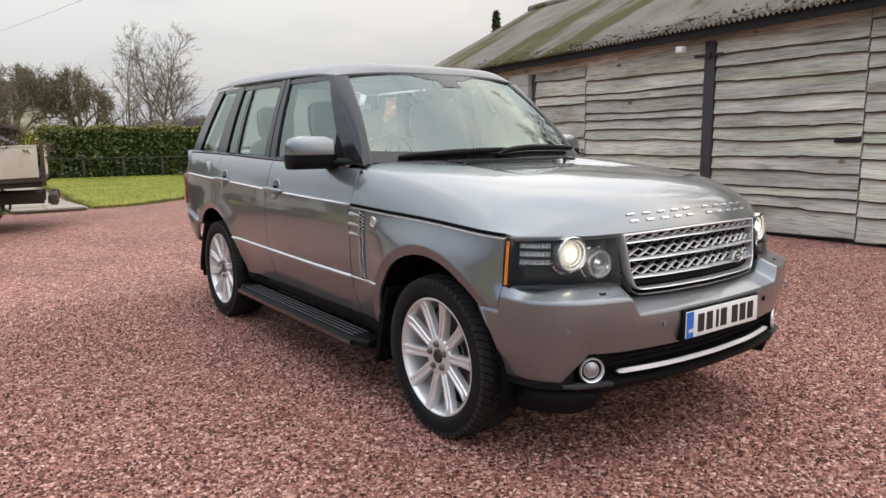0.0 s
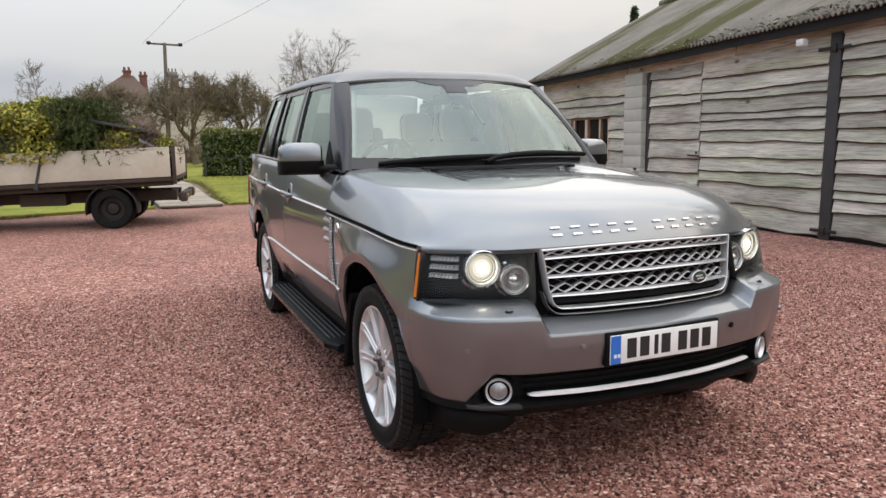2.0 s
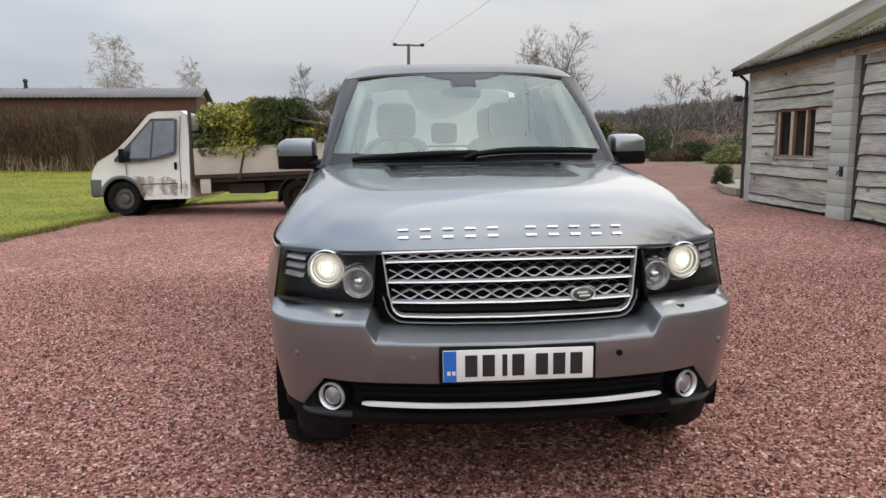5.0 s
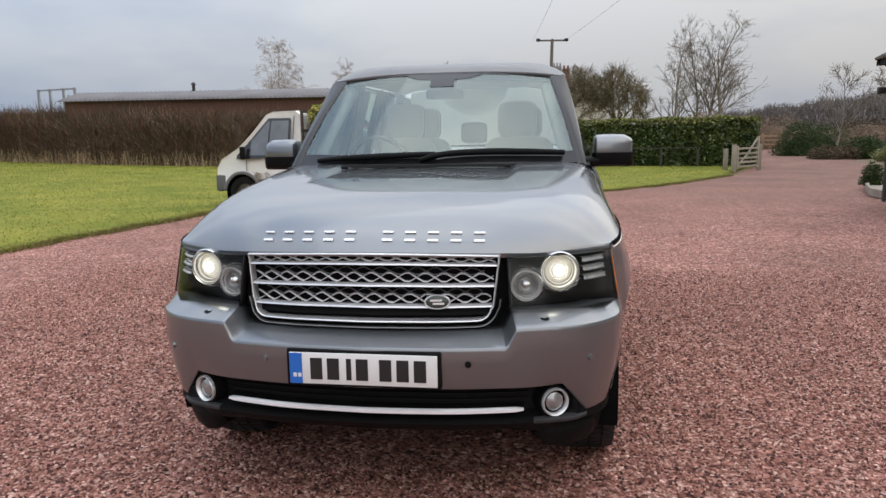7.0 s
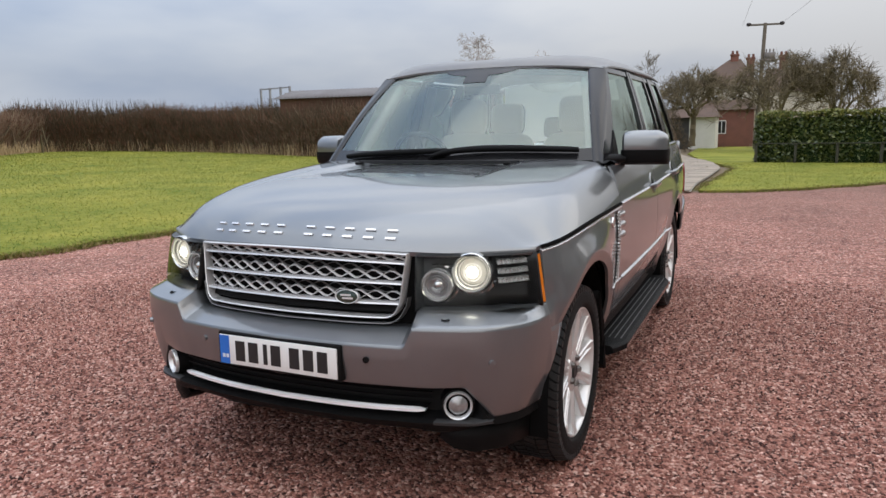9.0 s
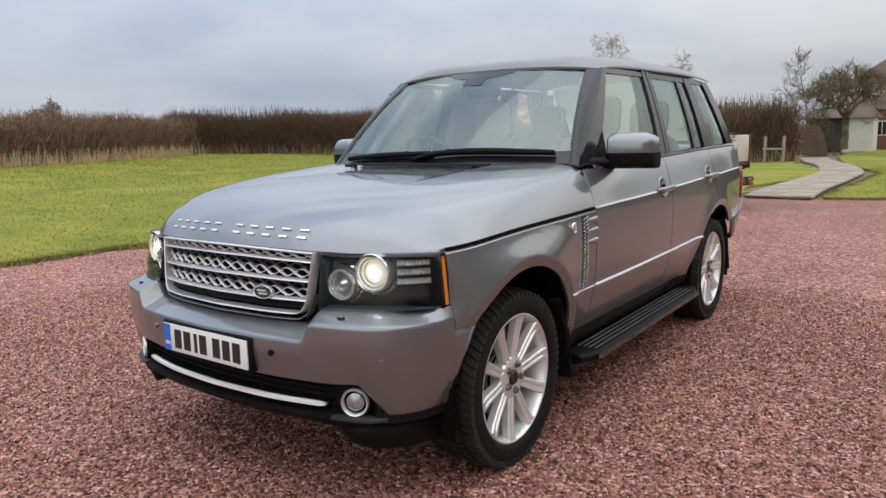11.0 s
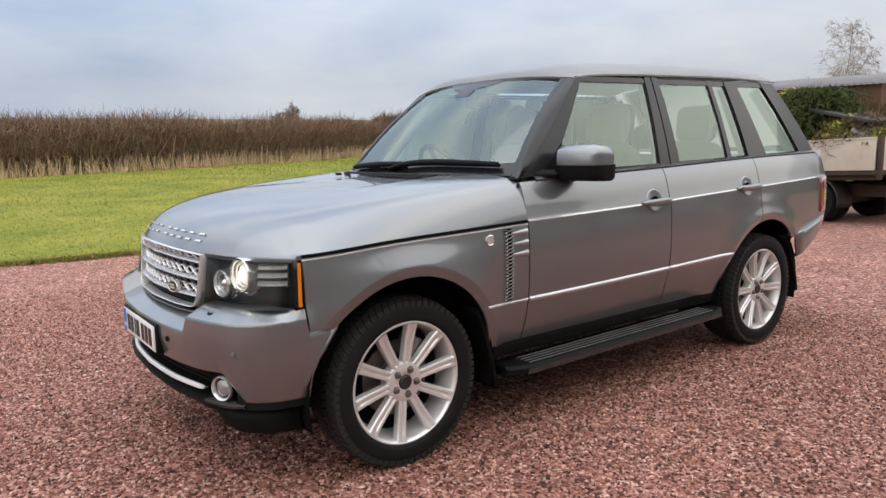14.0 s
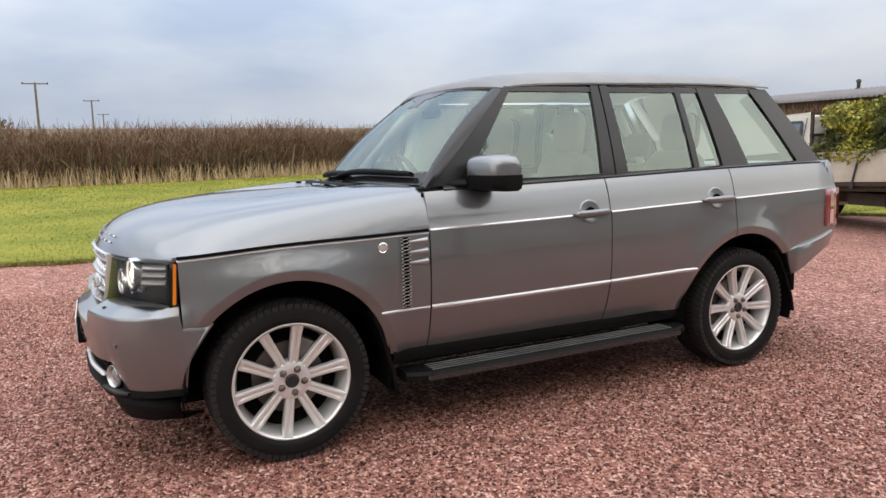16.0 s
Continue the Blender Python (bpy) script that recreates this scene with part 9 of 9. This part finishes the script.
def sprays(name, label, n, cx, cy, rx, ry, z0, h, seed, mat):
    """Cut conifer branches: long drooping stems, fringed with short needled side shoots."""
    rs = np.random.RandomState(seed)
    ob = thing(name, label, "cuttings", matrix=LOAD)
    stems, shoots = [], []
    for _ in range(n):
        a, u = rs.uniform(0, math.tau), rs.uniform(0.1, 1.0)
        p = np.array([cx + rx * math.cos(a) * (1 - u * 0.7) * 0.7, cy + ry * math.sin(a) * (1 - u * 0.7) * 0.7, z0 + h * u])
        d = np.array([math.cos(a) * rx, math.sin(a) * ry + 0.2, rs.uniform(-0.1, 0.35)])
        d /= np.linalg.norm(d)
        ln = rs.uniform(0.35, 0.75)
        pts = [p]
        for k in range(7):
            pts.append(pts[-1] + d * ln / 7)
            d = d + np.array([0, 0, -0.14]) + rs.normal(0, 0.05, 3)
            d /= np.linalg.norm(d)
        for k in range(7):
            stems.append((pts[k], pts[k + 1], 0.006 - 0.0007 * k))
            for _ in range(7):
                q = pts[k] + (pts[k + 1] - pts[k]) * rs.rand()
                e = (pts[k + 1] - pts[k]) / (ln / 7) * 0.8 + rs.normal(0, 0.6, 3)
                e /= np.linalg.norm(e)
                shoots.append((q, q + e * rs.uniform(0.05, 0.13) * (1.15 - k / 9), 0.007))
    for nm, g in (("stem_mass", stems), ("needle_mass", shoots)):
        v, f = sticks(np.array([q[0] for q in g]), np.array([q[1] for q in g]), np.array([q[2] for q in g]), np.array([q[2] * 0.4 for q in g]))
        o = new(nm, sheet(nm, v, f, mat if nm == "needle_mass" else BRUSH))
        o.parent = ob
        tagged(o, kind="stuff")


pile("leafy_cuttings", "heap of yellow-green variegated shrub cuttings on the truck bed", 1.22, 0.25, 0.88, 0.85, 1.30, 0.80, 18000, 0.040, YELLOW_LEAF, 91)
pile("conifer_cuttings", "heap of dark green conifer sprays on the truck bed", 0.36, 0.20, 0.52, 0.76, 1.28, 0.70, 9000, 0.05, CONIFER_CUT, 92, 0.22, 0.4)
sprays("conifer_branches", "drooping dark green conifer branches over the heap of cuttings", 240, 0.46, 0.28, 0.52, 0.80, 1.12, 0.95, 97, CONIFER_CUT)
pile("laurel_cuttings", "trailing green cuttings over the truck side", 1.70, 0.78, 0.38, 0.32, 1.18, 0.32, 1500, 0.06, LAUREL, 93)
pile("brushwood", "tangle of cut brown brushwood with some leaves", -0.35, 0.20, 0.66, 0.88, 1.14, 0.46, 7500, 0.075, BRUSH, 94, 0.10)
pile("leafy_cuttings", "yellow-green cuttings beside the tailboard", -0.22, 0.62, 0.36, 0.34, 1.22, 0.38, 3000, 0.045, YELLOW_LEAF, 95)
pile("leafy_cuttings", "small tuft of yellow leaves at the tailboard", -0.82, 0.30, 0.20, 0.62, 1.18, 0.27, 2600, 0.045, YELLOW_LEAF, 96)
bm = bmesh.new()
box(bm, -0.70, 0.34, 0.25, 0.85, -0.02, 0.025, 0.005, Matrix.Translation((-0.05, 0.0, 1.66)) @ Matrix.Rotation(radians(-12), 4, "Y"))
pk = link("plank", bm, POST, None, smooth=30)
pk.matrix_basis = LOAD
tagged(pk, "dark plank lying across the heap of cuttings", "plank")
bm = bmesh.new()
rows = []
for i in range(33):
    u = i / 32
    rows.append([(-0.50 - 0.34 * u, 0.62 + 0.30 * w, 1.54 - 0.17 * u + 0.016 * math.cos(i * 1.3) - 0.16 * w) for w in (0, 0.5, 1)])
grid(bm, rows)
pk = link("roof_sheet", bm, STEEL, None, smooth=60)
pk.matrix_basis = LOAD
s = pk.modifiers.new("skin", "SOLIDIFY")
s.thickness = 0.006
tagged(pk, "broken grey corrugated sheet on the cuttings", "metal sheet")

# ---- flagstone path ----
SLAB = material("pale_flagstone", (0.34, 0.285, 0.225), 0.85, 0.0, (0.22, 0.185, 0.145), 2.5, 30, bump=0.4, bump_scale=40, vary=0.13)
bm = bmesh.new()
cl = [(-0.70, 13.6), (-0.80, 16.5), (-0.75, 20), (-0.75, 23.5), (-1.1, 27), (-1.8, 31), (-2.9, 35), (-3.9, 40)]
ctr = curve([(y, x) for x, y in cl])
grid(bm, [[(ctr(y) - 0.68, y, 0.038), (ctr(y) + 0.68, y, 0.038)] for y in spread(13.7, 40, 40)])
path_ob = tagged(link("garden_path", bm, MORTAR, smooth=60), "winding path of pale stone flags across the lawn", "path", kind="structure")
y = 13.72
rng = random.Random(9)
while y < 39.5:
    l = rng.uniform(0.5, 0.8)
    cut = rng.uniform(-0.25, 0.25)
    for a, b in ((-0.66, cut - 0.012), (cut + 0.012, 0.66)):
        bm = bmesh.new()
        box(bm, ctr(y + l / 2) + a, ctr(y + l / 2) + b, y + 0.012, y + l - 0.012, 0.0, 0.058 + rng.uniform(-0.004, 0.004), 0.006)
        part("flagstone", bm, SLAB, path_ob, smooth=30)
    y += l

# ---- gate, fences ----
POLE_DARK = material("dark_old_timber", (0.05, 0.048, 0.034), 0.9, 0, (0.03, 0.03, 0.02), 4, 40)
gate = thing("farm_gate", "grey wooden five-bar gate standing open beside the drive", "gate", matrix=Matrix.Translation((7.25, 23.7, 0)) @ Matrix.Rotation(math.atan2(1.9, 1.45), 4, "Z"))
for z in (0.18, 0.33, 0.48, 0.65, 0.83):
    bm = bmesh.new()
    box(bm, 0.05, 1.80, -0.012, 0.012, z - 0.036, z + 0.036, 0.004)
    part("bar", bm, FENCE, gate)
for x, h in ((0.04, 0.92), (1.80, 1.26)):
    bm = bmesh.new()
    box(bm, x - 0.045, x + 0.045, -0.035, 0.035, 0.10, h, 0.008)
    part("stile", bm, FENCE, gate)
bm = bmesh.new()
tube(bm, [(0.1, 0.02, 0.2), (0.9, 0.02, 0.58), (1.76, 0.02, 1.18)], 0.034, 6)
part("brace", bm, FENCE, gate)
for x, y, h in ((7.12, 23.55, 0.98), (7.05, 24.5, 0.82), (8.45, 25.3, 0.98)):
    bm = bmesh.new()
    box(bm, x - 0.075, x + 0.075, y - 0.075, y + 0.075, -0.1, h, 0.015)
    tagged(link("gate_post", bm, FENCE, smooth=30), "square weathered timber gate post", "post", "gate posts")
fence = thing("rail_fence", "low post-and-rail fence in front of the laurel hedge", "fence")
for i in range(5):
    t = i / 4
    x, y = 0.95 + 5.8 * t, 29.18 - 1.12 * t
    bm = bmesh.new()
    box(bm, x - 0.05, x + 0.05, y - 0.05, y + 0.05, -0.1, 0.82, 0.01)
    part("post", bm, POLE_DARK, fence)
for z in (0.80,):
    bm = bmesh.new()
    tube(bm, [(0.9, 29.12, z), (6.8, 28.0, z)], 0.022, 6)
    part("rail", bm, POLE_DARK, fence)
fence2 = thing("rail_fence", "post-and-rail fence at the end of the drive", "fence")
for i in range(6):
    bm = bmesh.new()
    box(bm, 13.6 + 1.5 * i, 13.75 + 1.5 * i, 59.9, 60.05, -0.1, 1.35, 0.01)
    part("post", bm, TIMBER, fence2)
for z in (0.45, 0.8, 1.15):
    bm = bmesh.new()
    box(bm, 13.6, 21.3, 59.85, 59.9, z - 0.06, z + 0.06)
    part("rail", bm, TIMBER, fence2)
# fence posts at the end of the boundary hedge
fence3 = thing("rail_fence", "short weathered post-and-rail fence beside the path", "fence")
for x in (-5.0, -4.2):
    bm = bmesh.new()
    box(bm, x - 0.06, x + 0.06, 33.4, 33.52, -0.1, 1.25, 0.01)
    part("post", bm, FENCE, fence3)
bm = bmesh.new()
box(bm, -5.1, -4.1, 33.36, 33.4, 0.62, 0.72)
part("rail", bm, FENCE, fence3)
# raised bed at the barn's corner
bm = bmesh.new()
outl = [(7.34, 12.5), (8.4, 12.2), (9.8, 12.2), (9.8, 16.9), (8.75, 16.6), (8.0, 14.9), (7.4, 13.2)]
rows = []
for ins, z in ((0.0, 0.0), (0.0, 0.16), (0.09, 0.17), (0.10, 0.11)):
    row = []
    for x, y in outl:
        c = Vector((8.65 - x, 15.0 - y)).normalized()
        row.append((x + c.x * ins, y + c.y * ins, z))
    rows.append(row)
vs = grid(bm, rows, close=True)
bm.faces.new(vs[-1])
bmesh.ops.recalc_face_normals(bm, faces=bm.faces)
tagged(link("raised_bed", bm, SLAB, smooth=30), "low stone-edged gravel bed beside the barn", "flower bed")

# ---- poles and wires ----
POLE = material("grey_pole_timber", (0.17, 0.145, 0.115), 0.9, 0, (0.12, 0.1, 0.08), 3, 30, stretch=(1, 1, 0.1))


def utility_pole(x, y, h, arm, label, z=0.0, lean=0.0, gear=False, turn=0):
    ob = thing("utility_pole", label, "utility pole", "utility poles", Matrix.Translation((x, y, z)) @ Matrix.Rotation(radians(turn), 4, "Z") @ Matrix.Rotation(radians(lean), 4, "Y"))
    bm = bmesh.new()
    tube(bm, [(0, 0, -0.3), (0, 0, h / 2), (0, 0, h)], [0.17, 0.14, 0.11], 10)
    part("pole", bm, POLE, ob, smooth=60)
    if arm:
        bm = bmesh.new()
        box(bm, -arm, arm, -0.06, 0.06, h - 0.16, h - 0.04, 0.01)
        c = part("crossarm", bm, POLE, ob)
        for sx in (-arm + 0.05, arm - 0.05) if gear else (-arm + 0.05, 0, arm - 0.05):
            bm = bmesh.new()
            rr = 0.15 if gear else 0.09
            lathe(bm, [(h - 0.04 - rr, 0.02), (h - 0.04 - rr * 0.7, rr), (h - 0.04 + rr * 0.4, rr), (h + 0.06, 0.03)], "z", 10, Matrix.Translation((sx, 0, 0)))
            part("insulator", bm, IRON, c, "dark insulator", 40)
    if gear:
        bm = bmesh.new()
        box(bm, -0.15, 0.95, -0.35, 0.35, h - 2.55, h - 2.40, 0.02)
        box(bm, 0.1, 0.75, -0.28, 0.28, h - 2.40, h - 1.95, 0.04)
        for sx in (0.2, 0.42, 0.64):
            tube(bm, [(sx, 0, h - 1.95), (sx, 0, h - 1.72)], 0.05, 8)
        part("transformer", bm, STEEL, ob, "grey transformer on a shelf", 40)
    return ob


utility_pole(0.45, 51.2, 8.5, 1.08, "leaning timber utility pole with crossarm and transformer", 0.0, 1.5, True)
utility_pole(-4.6, 63.0, 6.6, 0, "plain timber pole beside the house", 0, 0)
utility_pole(-86, -5.6, 9.8, 1.25, "far timber utility pole beyond the field hedge", 0.3, 0, turn=84)
utility_pole(-121, 0.0, 10.2, 1.1, "far timber utility pole beyond the field hedge", 0.8, turn=80)
utility_pole(-166, 2.3, 9.8, 1.1, "far timber utility pole beyond the field hedge", 1.8, turn=80)
CABLE = material("overhead_wire", (0.2, 0.2, 0.21), 0.6, 0.3, (0.09, 0.09, 0.09), 3, 30)
for x0, x1, z1 in ((-0.75, 3.0, 11.5), (1.65, 6.2, 11.5)):
    bm = bmesh.new()
    pts = []
    for t in spread(0, 1, 24):
        pts.append((x0 + (x1 * 2.2 - x0) * t, 51.2 - 100 * t, 8.4 + (z1 - 8.4) * 2 * t - 3.2 * math.sin(math.pi * t)))
    tube(bm, pts, 0.007, 5)
    tagged(link("overhead_wire", bm, CABLE, smooth=60), "thin overhead wire running from the utility pole", "wire", "overhead wires")

# ---- house behind the garden ----
BRICK = material("red_brick_wall", (0.20, 0.082, 0.058), 0.9, 0, (0.12, 0.055, 0.042), 1.5, 20, bump=0.3, bump_scale=30)
TILE = material("brown_tile_roof", (0.125, 0.078, 0.058), 0.9, 0, (0.08, 0.055, 0.042), 1.2, 12, bump=0.5, bump_scale=12)
RENDERED = material("cream_render", (0.55, 0.5, 0.42), 0.9, 0, (0.46, 0.42, 0.35), 1.2, 12)
WHITEWASH = material("whitewashed_wall", (0.66, 0.65, 0.6), 0.9, 0, (0.56, 0.55, 0.5), 1.5, 12)
house = thing("farmhouse", "red brick farmhouse with a brown hipped tile roof and chimneys", "house", matrix=Matrix.Translation((-1.0, 66, 0.5)))
bm = bmesh.new()
box(bm, -3.9, 1.0, -3.2, 3.2, -0.6, 4.7)
box(bm, 1.02, 6.6, -2.7, 3.1, -0.6, 4.0)
part("wall", bm, RENDERED, house, "cream rendered wall", smooth=None)
bm = bmesh.new()
box(bm, -3.4, 1.0, -5.2, -3.2, -0.6, 2.6)
part("lower_wall", bm, BRICK, house, "red brick lean-to", smooth=None)


def hip(bm, x0, x1, y0, y1, z0, z1, hipx=2.0, far=None):
    b = [bm.verts.new(p) for p in ((x0, y0, z0), (x1, y0, z0), (x1, y1, z0), (x0, y1, z0))]
    r0, r1 = bm.verts.new((x0 + hipx, (y0 + y1) / 2, z1)), bm.verts.new((x1 - (hipx if far is None else far), (y0 + y1) / 2, z1))
    for f in ((b[0], b[1], r1, r0), (b[1], b[2], r1), (b[2], b[3], r0, r1), (b[3], b[0], r0), (b[3], b[2], b[1], b[0])):
        bm.faces.new(f)


bm = bmesh.new()
hip(bm, -4.3, 1.3, -3.5, 3.5, 4.6, 7.05, 3.0, 1.7)
hip(bm, 1.32, 7.0, -3.0, 3.4, 3.95, 6.1, 0.4, 2.4)
hr = part("roof", bm, TILE, house, "brown tile roof", None)
bm = bmesh.new()
hip(bm, -3.7, 1.3, -5.5, -3.1, 2.55, 3.4, 0.6)
part("lean_to_roof", bm, TILE, house, smooth=None)
for x, y, zt in ((-0.9, 0.0, 7.85), (0.4, 0.6, 7.55), (3.0, 0.4, 7.6)):
    bm = bmesh.new()
    box(bm, x - 0.32, x + 0.32, y - 0.3, y + 0.3, 5.2, zt - 0.4, 0.02)
    box(bm, x - 0.37, x + 0.37, y - 0.35, y + 0.35, zt - 0.52, zt - 0.38, 0.02)
    c = part("chimney", bm, BRICK, hr, "red brick chimney", 30)
    for sx in (-0.18, 0.18):
        bm = bmesh.new()
        tube(bm, [(x + sx, y, zt - 0.4), (x + sx, y, zt - 0.08)], [0.12, 0.09], 10)
        o = part("chimney_pot", bm, BRICK, hr, smooth=50)
for x in (-2.6, -1.4):
    bm = bmesh.new()
    box(bm, x - 0.35, x + 0.35, -5.24, -5.19, 0.6, 1.7)
    w = part("window", bm, PLATE_WHITE, house, "white window", None)
    bm = bmesh.new()
    for a in (-0.3, 0.02):
        box(bm, x + a, x + a + 0.28, -5.25, -5.235, 0.66, 1.64)
    part("pane", bm, PANE_DARK, w, smooth=None)
for x, z in ((-2.4, 3.3), (-0.4, 3.3)):
    bm = bmesh.new()
    box(bm, x - 0.45, x + 0.45, -3.25, -3.19, z - 0.5, z + 0.5)
    w = part("window", bm, PLATE_WHITE, house, "white window", None)
    bm = bmesh.new()
    for a in (-0.4, 0.03):
        box(bm, x + a, x + a + 0.37, -3.27, -3.24, z - 0.44, z + 0.44)
    part("pane", bm, PANE_DARK, w, smooth=None)
outb = thing("outbuilding", "low whitewashed outbuilding with a dark timber end", "shed", matrix=Matrix.Translation((-4.6, 57, 0.4)))
bm = bmesh.new()
box(bm, -2.2, 0.2, -1.5, 1.5, -0.5, 1.95)
part("timber_end", bm, POST, outb, "dark boarded end", None)
bm = bmesh.new()
box(bm, 0.2, 2.1, -1.6, 1.6, -0.5, 2.1)
part("wall", bm, WHITEWASH, outb, smooth=None)
bm = bmesh.new()
hip(bm, -2.5, 2.4, -1.9, 1.9, 2.0, 2.75, 0.5)
part("roof", bm, TILE, outb, smooth=None)
bm = bmesh.new()
box(bm, -1.6, -0.6, -1.56, -1.48, -0.5, 1.7)
part("door", bm, POST, outb, "dark doorway", None)

# ---- long shed and steel frame behind the boundary hedge ----
SHEET = material("grey_sheet_roof", (0.19, 0.185, 0.19), 0.8, 0, (0.13, 0.12, 0.118), 0.8, 10, bump=0.3, bump_scale=15)
SHED_BROWN = material("brown_boarding", (0.13, 0.062, 0.04), 0.9, 0, (0.085, 0.045, 0.032), 2, 20, stretch=(3, 3, 0.3))
shed = thing("long_shed", "long low brown shed with a grey corrugated roof", "shed", matrix=Matrix.Translation((-10.1, 33.6, 0.87)) @ Matrix.Rotation(math.atan2(-2.6, -21.2), 4, "Z") @ Matrix.Scale(0.65, 4))
bm = bmesh.new()
box(bm, 0, 21.5, -3.0, 3.0, -0.7, 4.2)
part("wall", bm, SHED_BROWN, shed, "brown boarded wall", None)
bm = bmesh.new()
rows = []
for i in range(241):
    x = -0.4 + 22.3 * i / 240
    c = 0.03 * math.cos(i * math.pi / 2)
    rows.append([(x, -3.4, 4.05 + c), (x, 0, 4.92 + c), (x, 3.4, 4.05 + c)])
grid(bm, rows)
r = part("roof", bm, SHEET, shed, "grey corrugated sheet roof", 50)
s = r.modifiers.new("skin", "SOLIDIFY")
s.thickness = 0.04
bm = bmesh.new()
bm.faces.new([bm.verts.new(p) for p in ((-0.02, -3.0, 4.2), (-0.02, 3.0, 4.2), (-0.02, 0, 5.0))])
part("gable", bm, FENCE, shed, "weathered timber gable", None)
bm = bmesh.new()
tube(bm, [(12.4, 0.0, 4.9), (12.4, 0, 5.45)], 0.13, 10)
lathe(bm, [(5.42, 0.2), (5.56, 0.16), (5.64, 0.02)], "z", 10, Matrix.Translation((12.4, 0, 0)))
part("flue", bm, IRON, shed, "black flue pipe", 50)
fr = thing("steel_frame", "unroofed frame of grey steel posts and rails behind the hedge", "frame", matrix=Matrix.Translation((-28.3, 34.0, 0.74)) @ Matrix.Rotation(radians(-14), 4, "Z") @ Matrix.Scale(0.66, 4))
GALV = material("galvanised_steel", (0.36, 0.36, 0.37), 0.5, 0.6, (0.3, 0.3, 0.31), 3, 30)
for x in (0.0, 1.4, 3.0, 4.35):
    for y in (0.0, 3.0):
        bm = bmesh.new()
        box(bm, x - 0.08, x + 0.08, y - 0.08, y + 0.08, 0, 5.7 if y == 0 else 5.4)
        part("post", bm, GALV, fr, smooth=None)
for y, z in ((0.0, 5.6), (3.0, 5.2)):
    bm = bmesh.new()
    box(bm, -0.1, 4.45, y - 0.05, y + 0.05, z - 0.06, z + 0.06)
    part("rail", bm, GALV, fr, smooth=None)
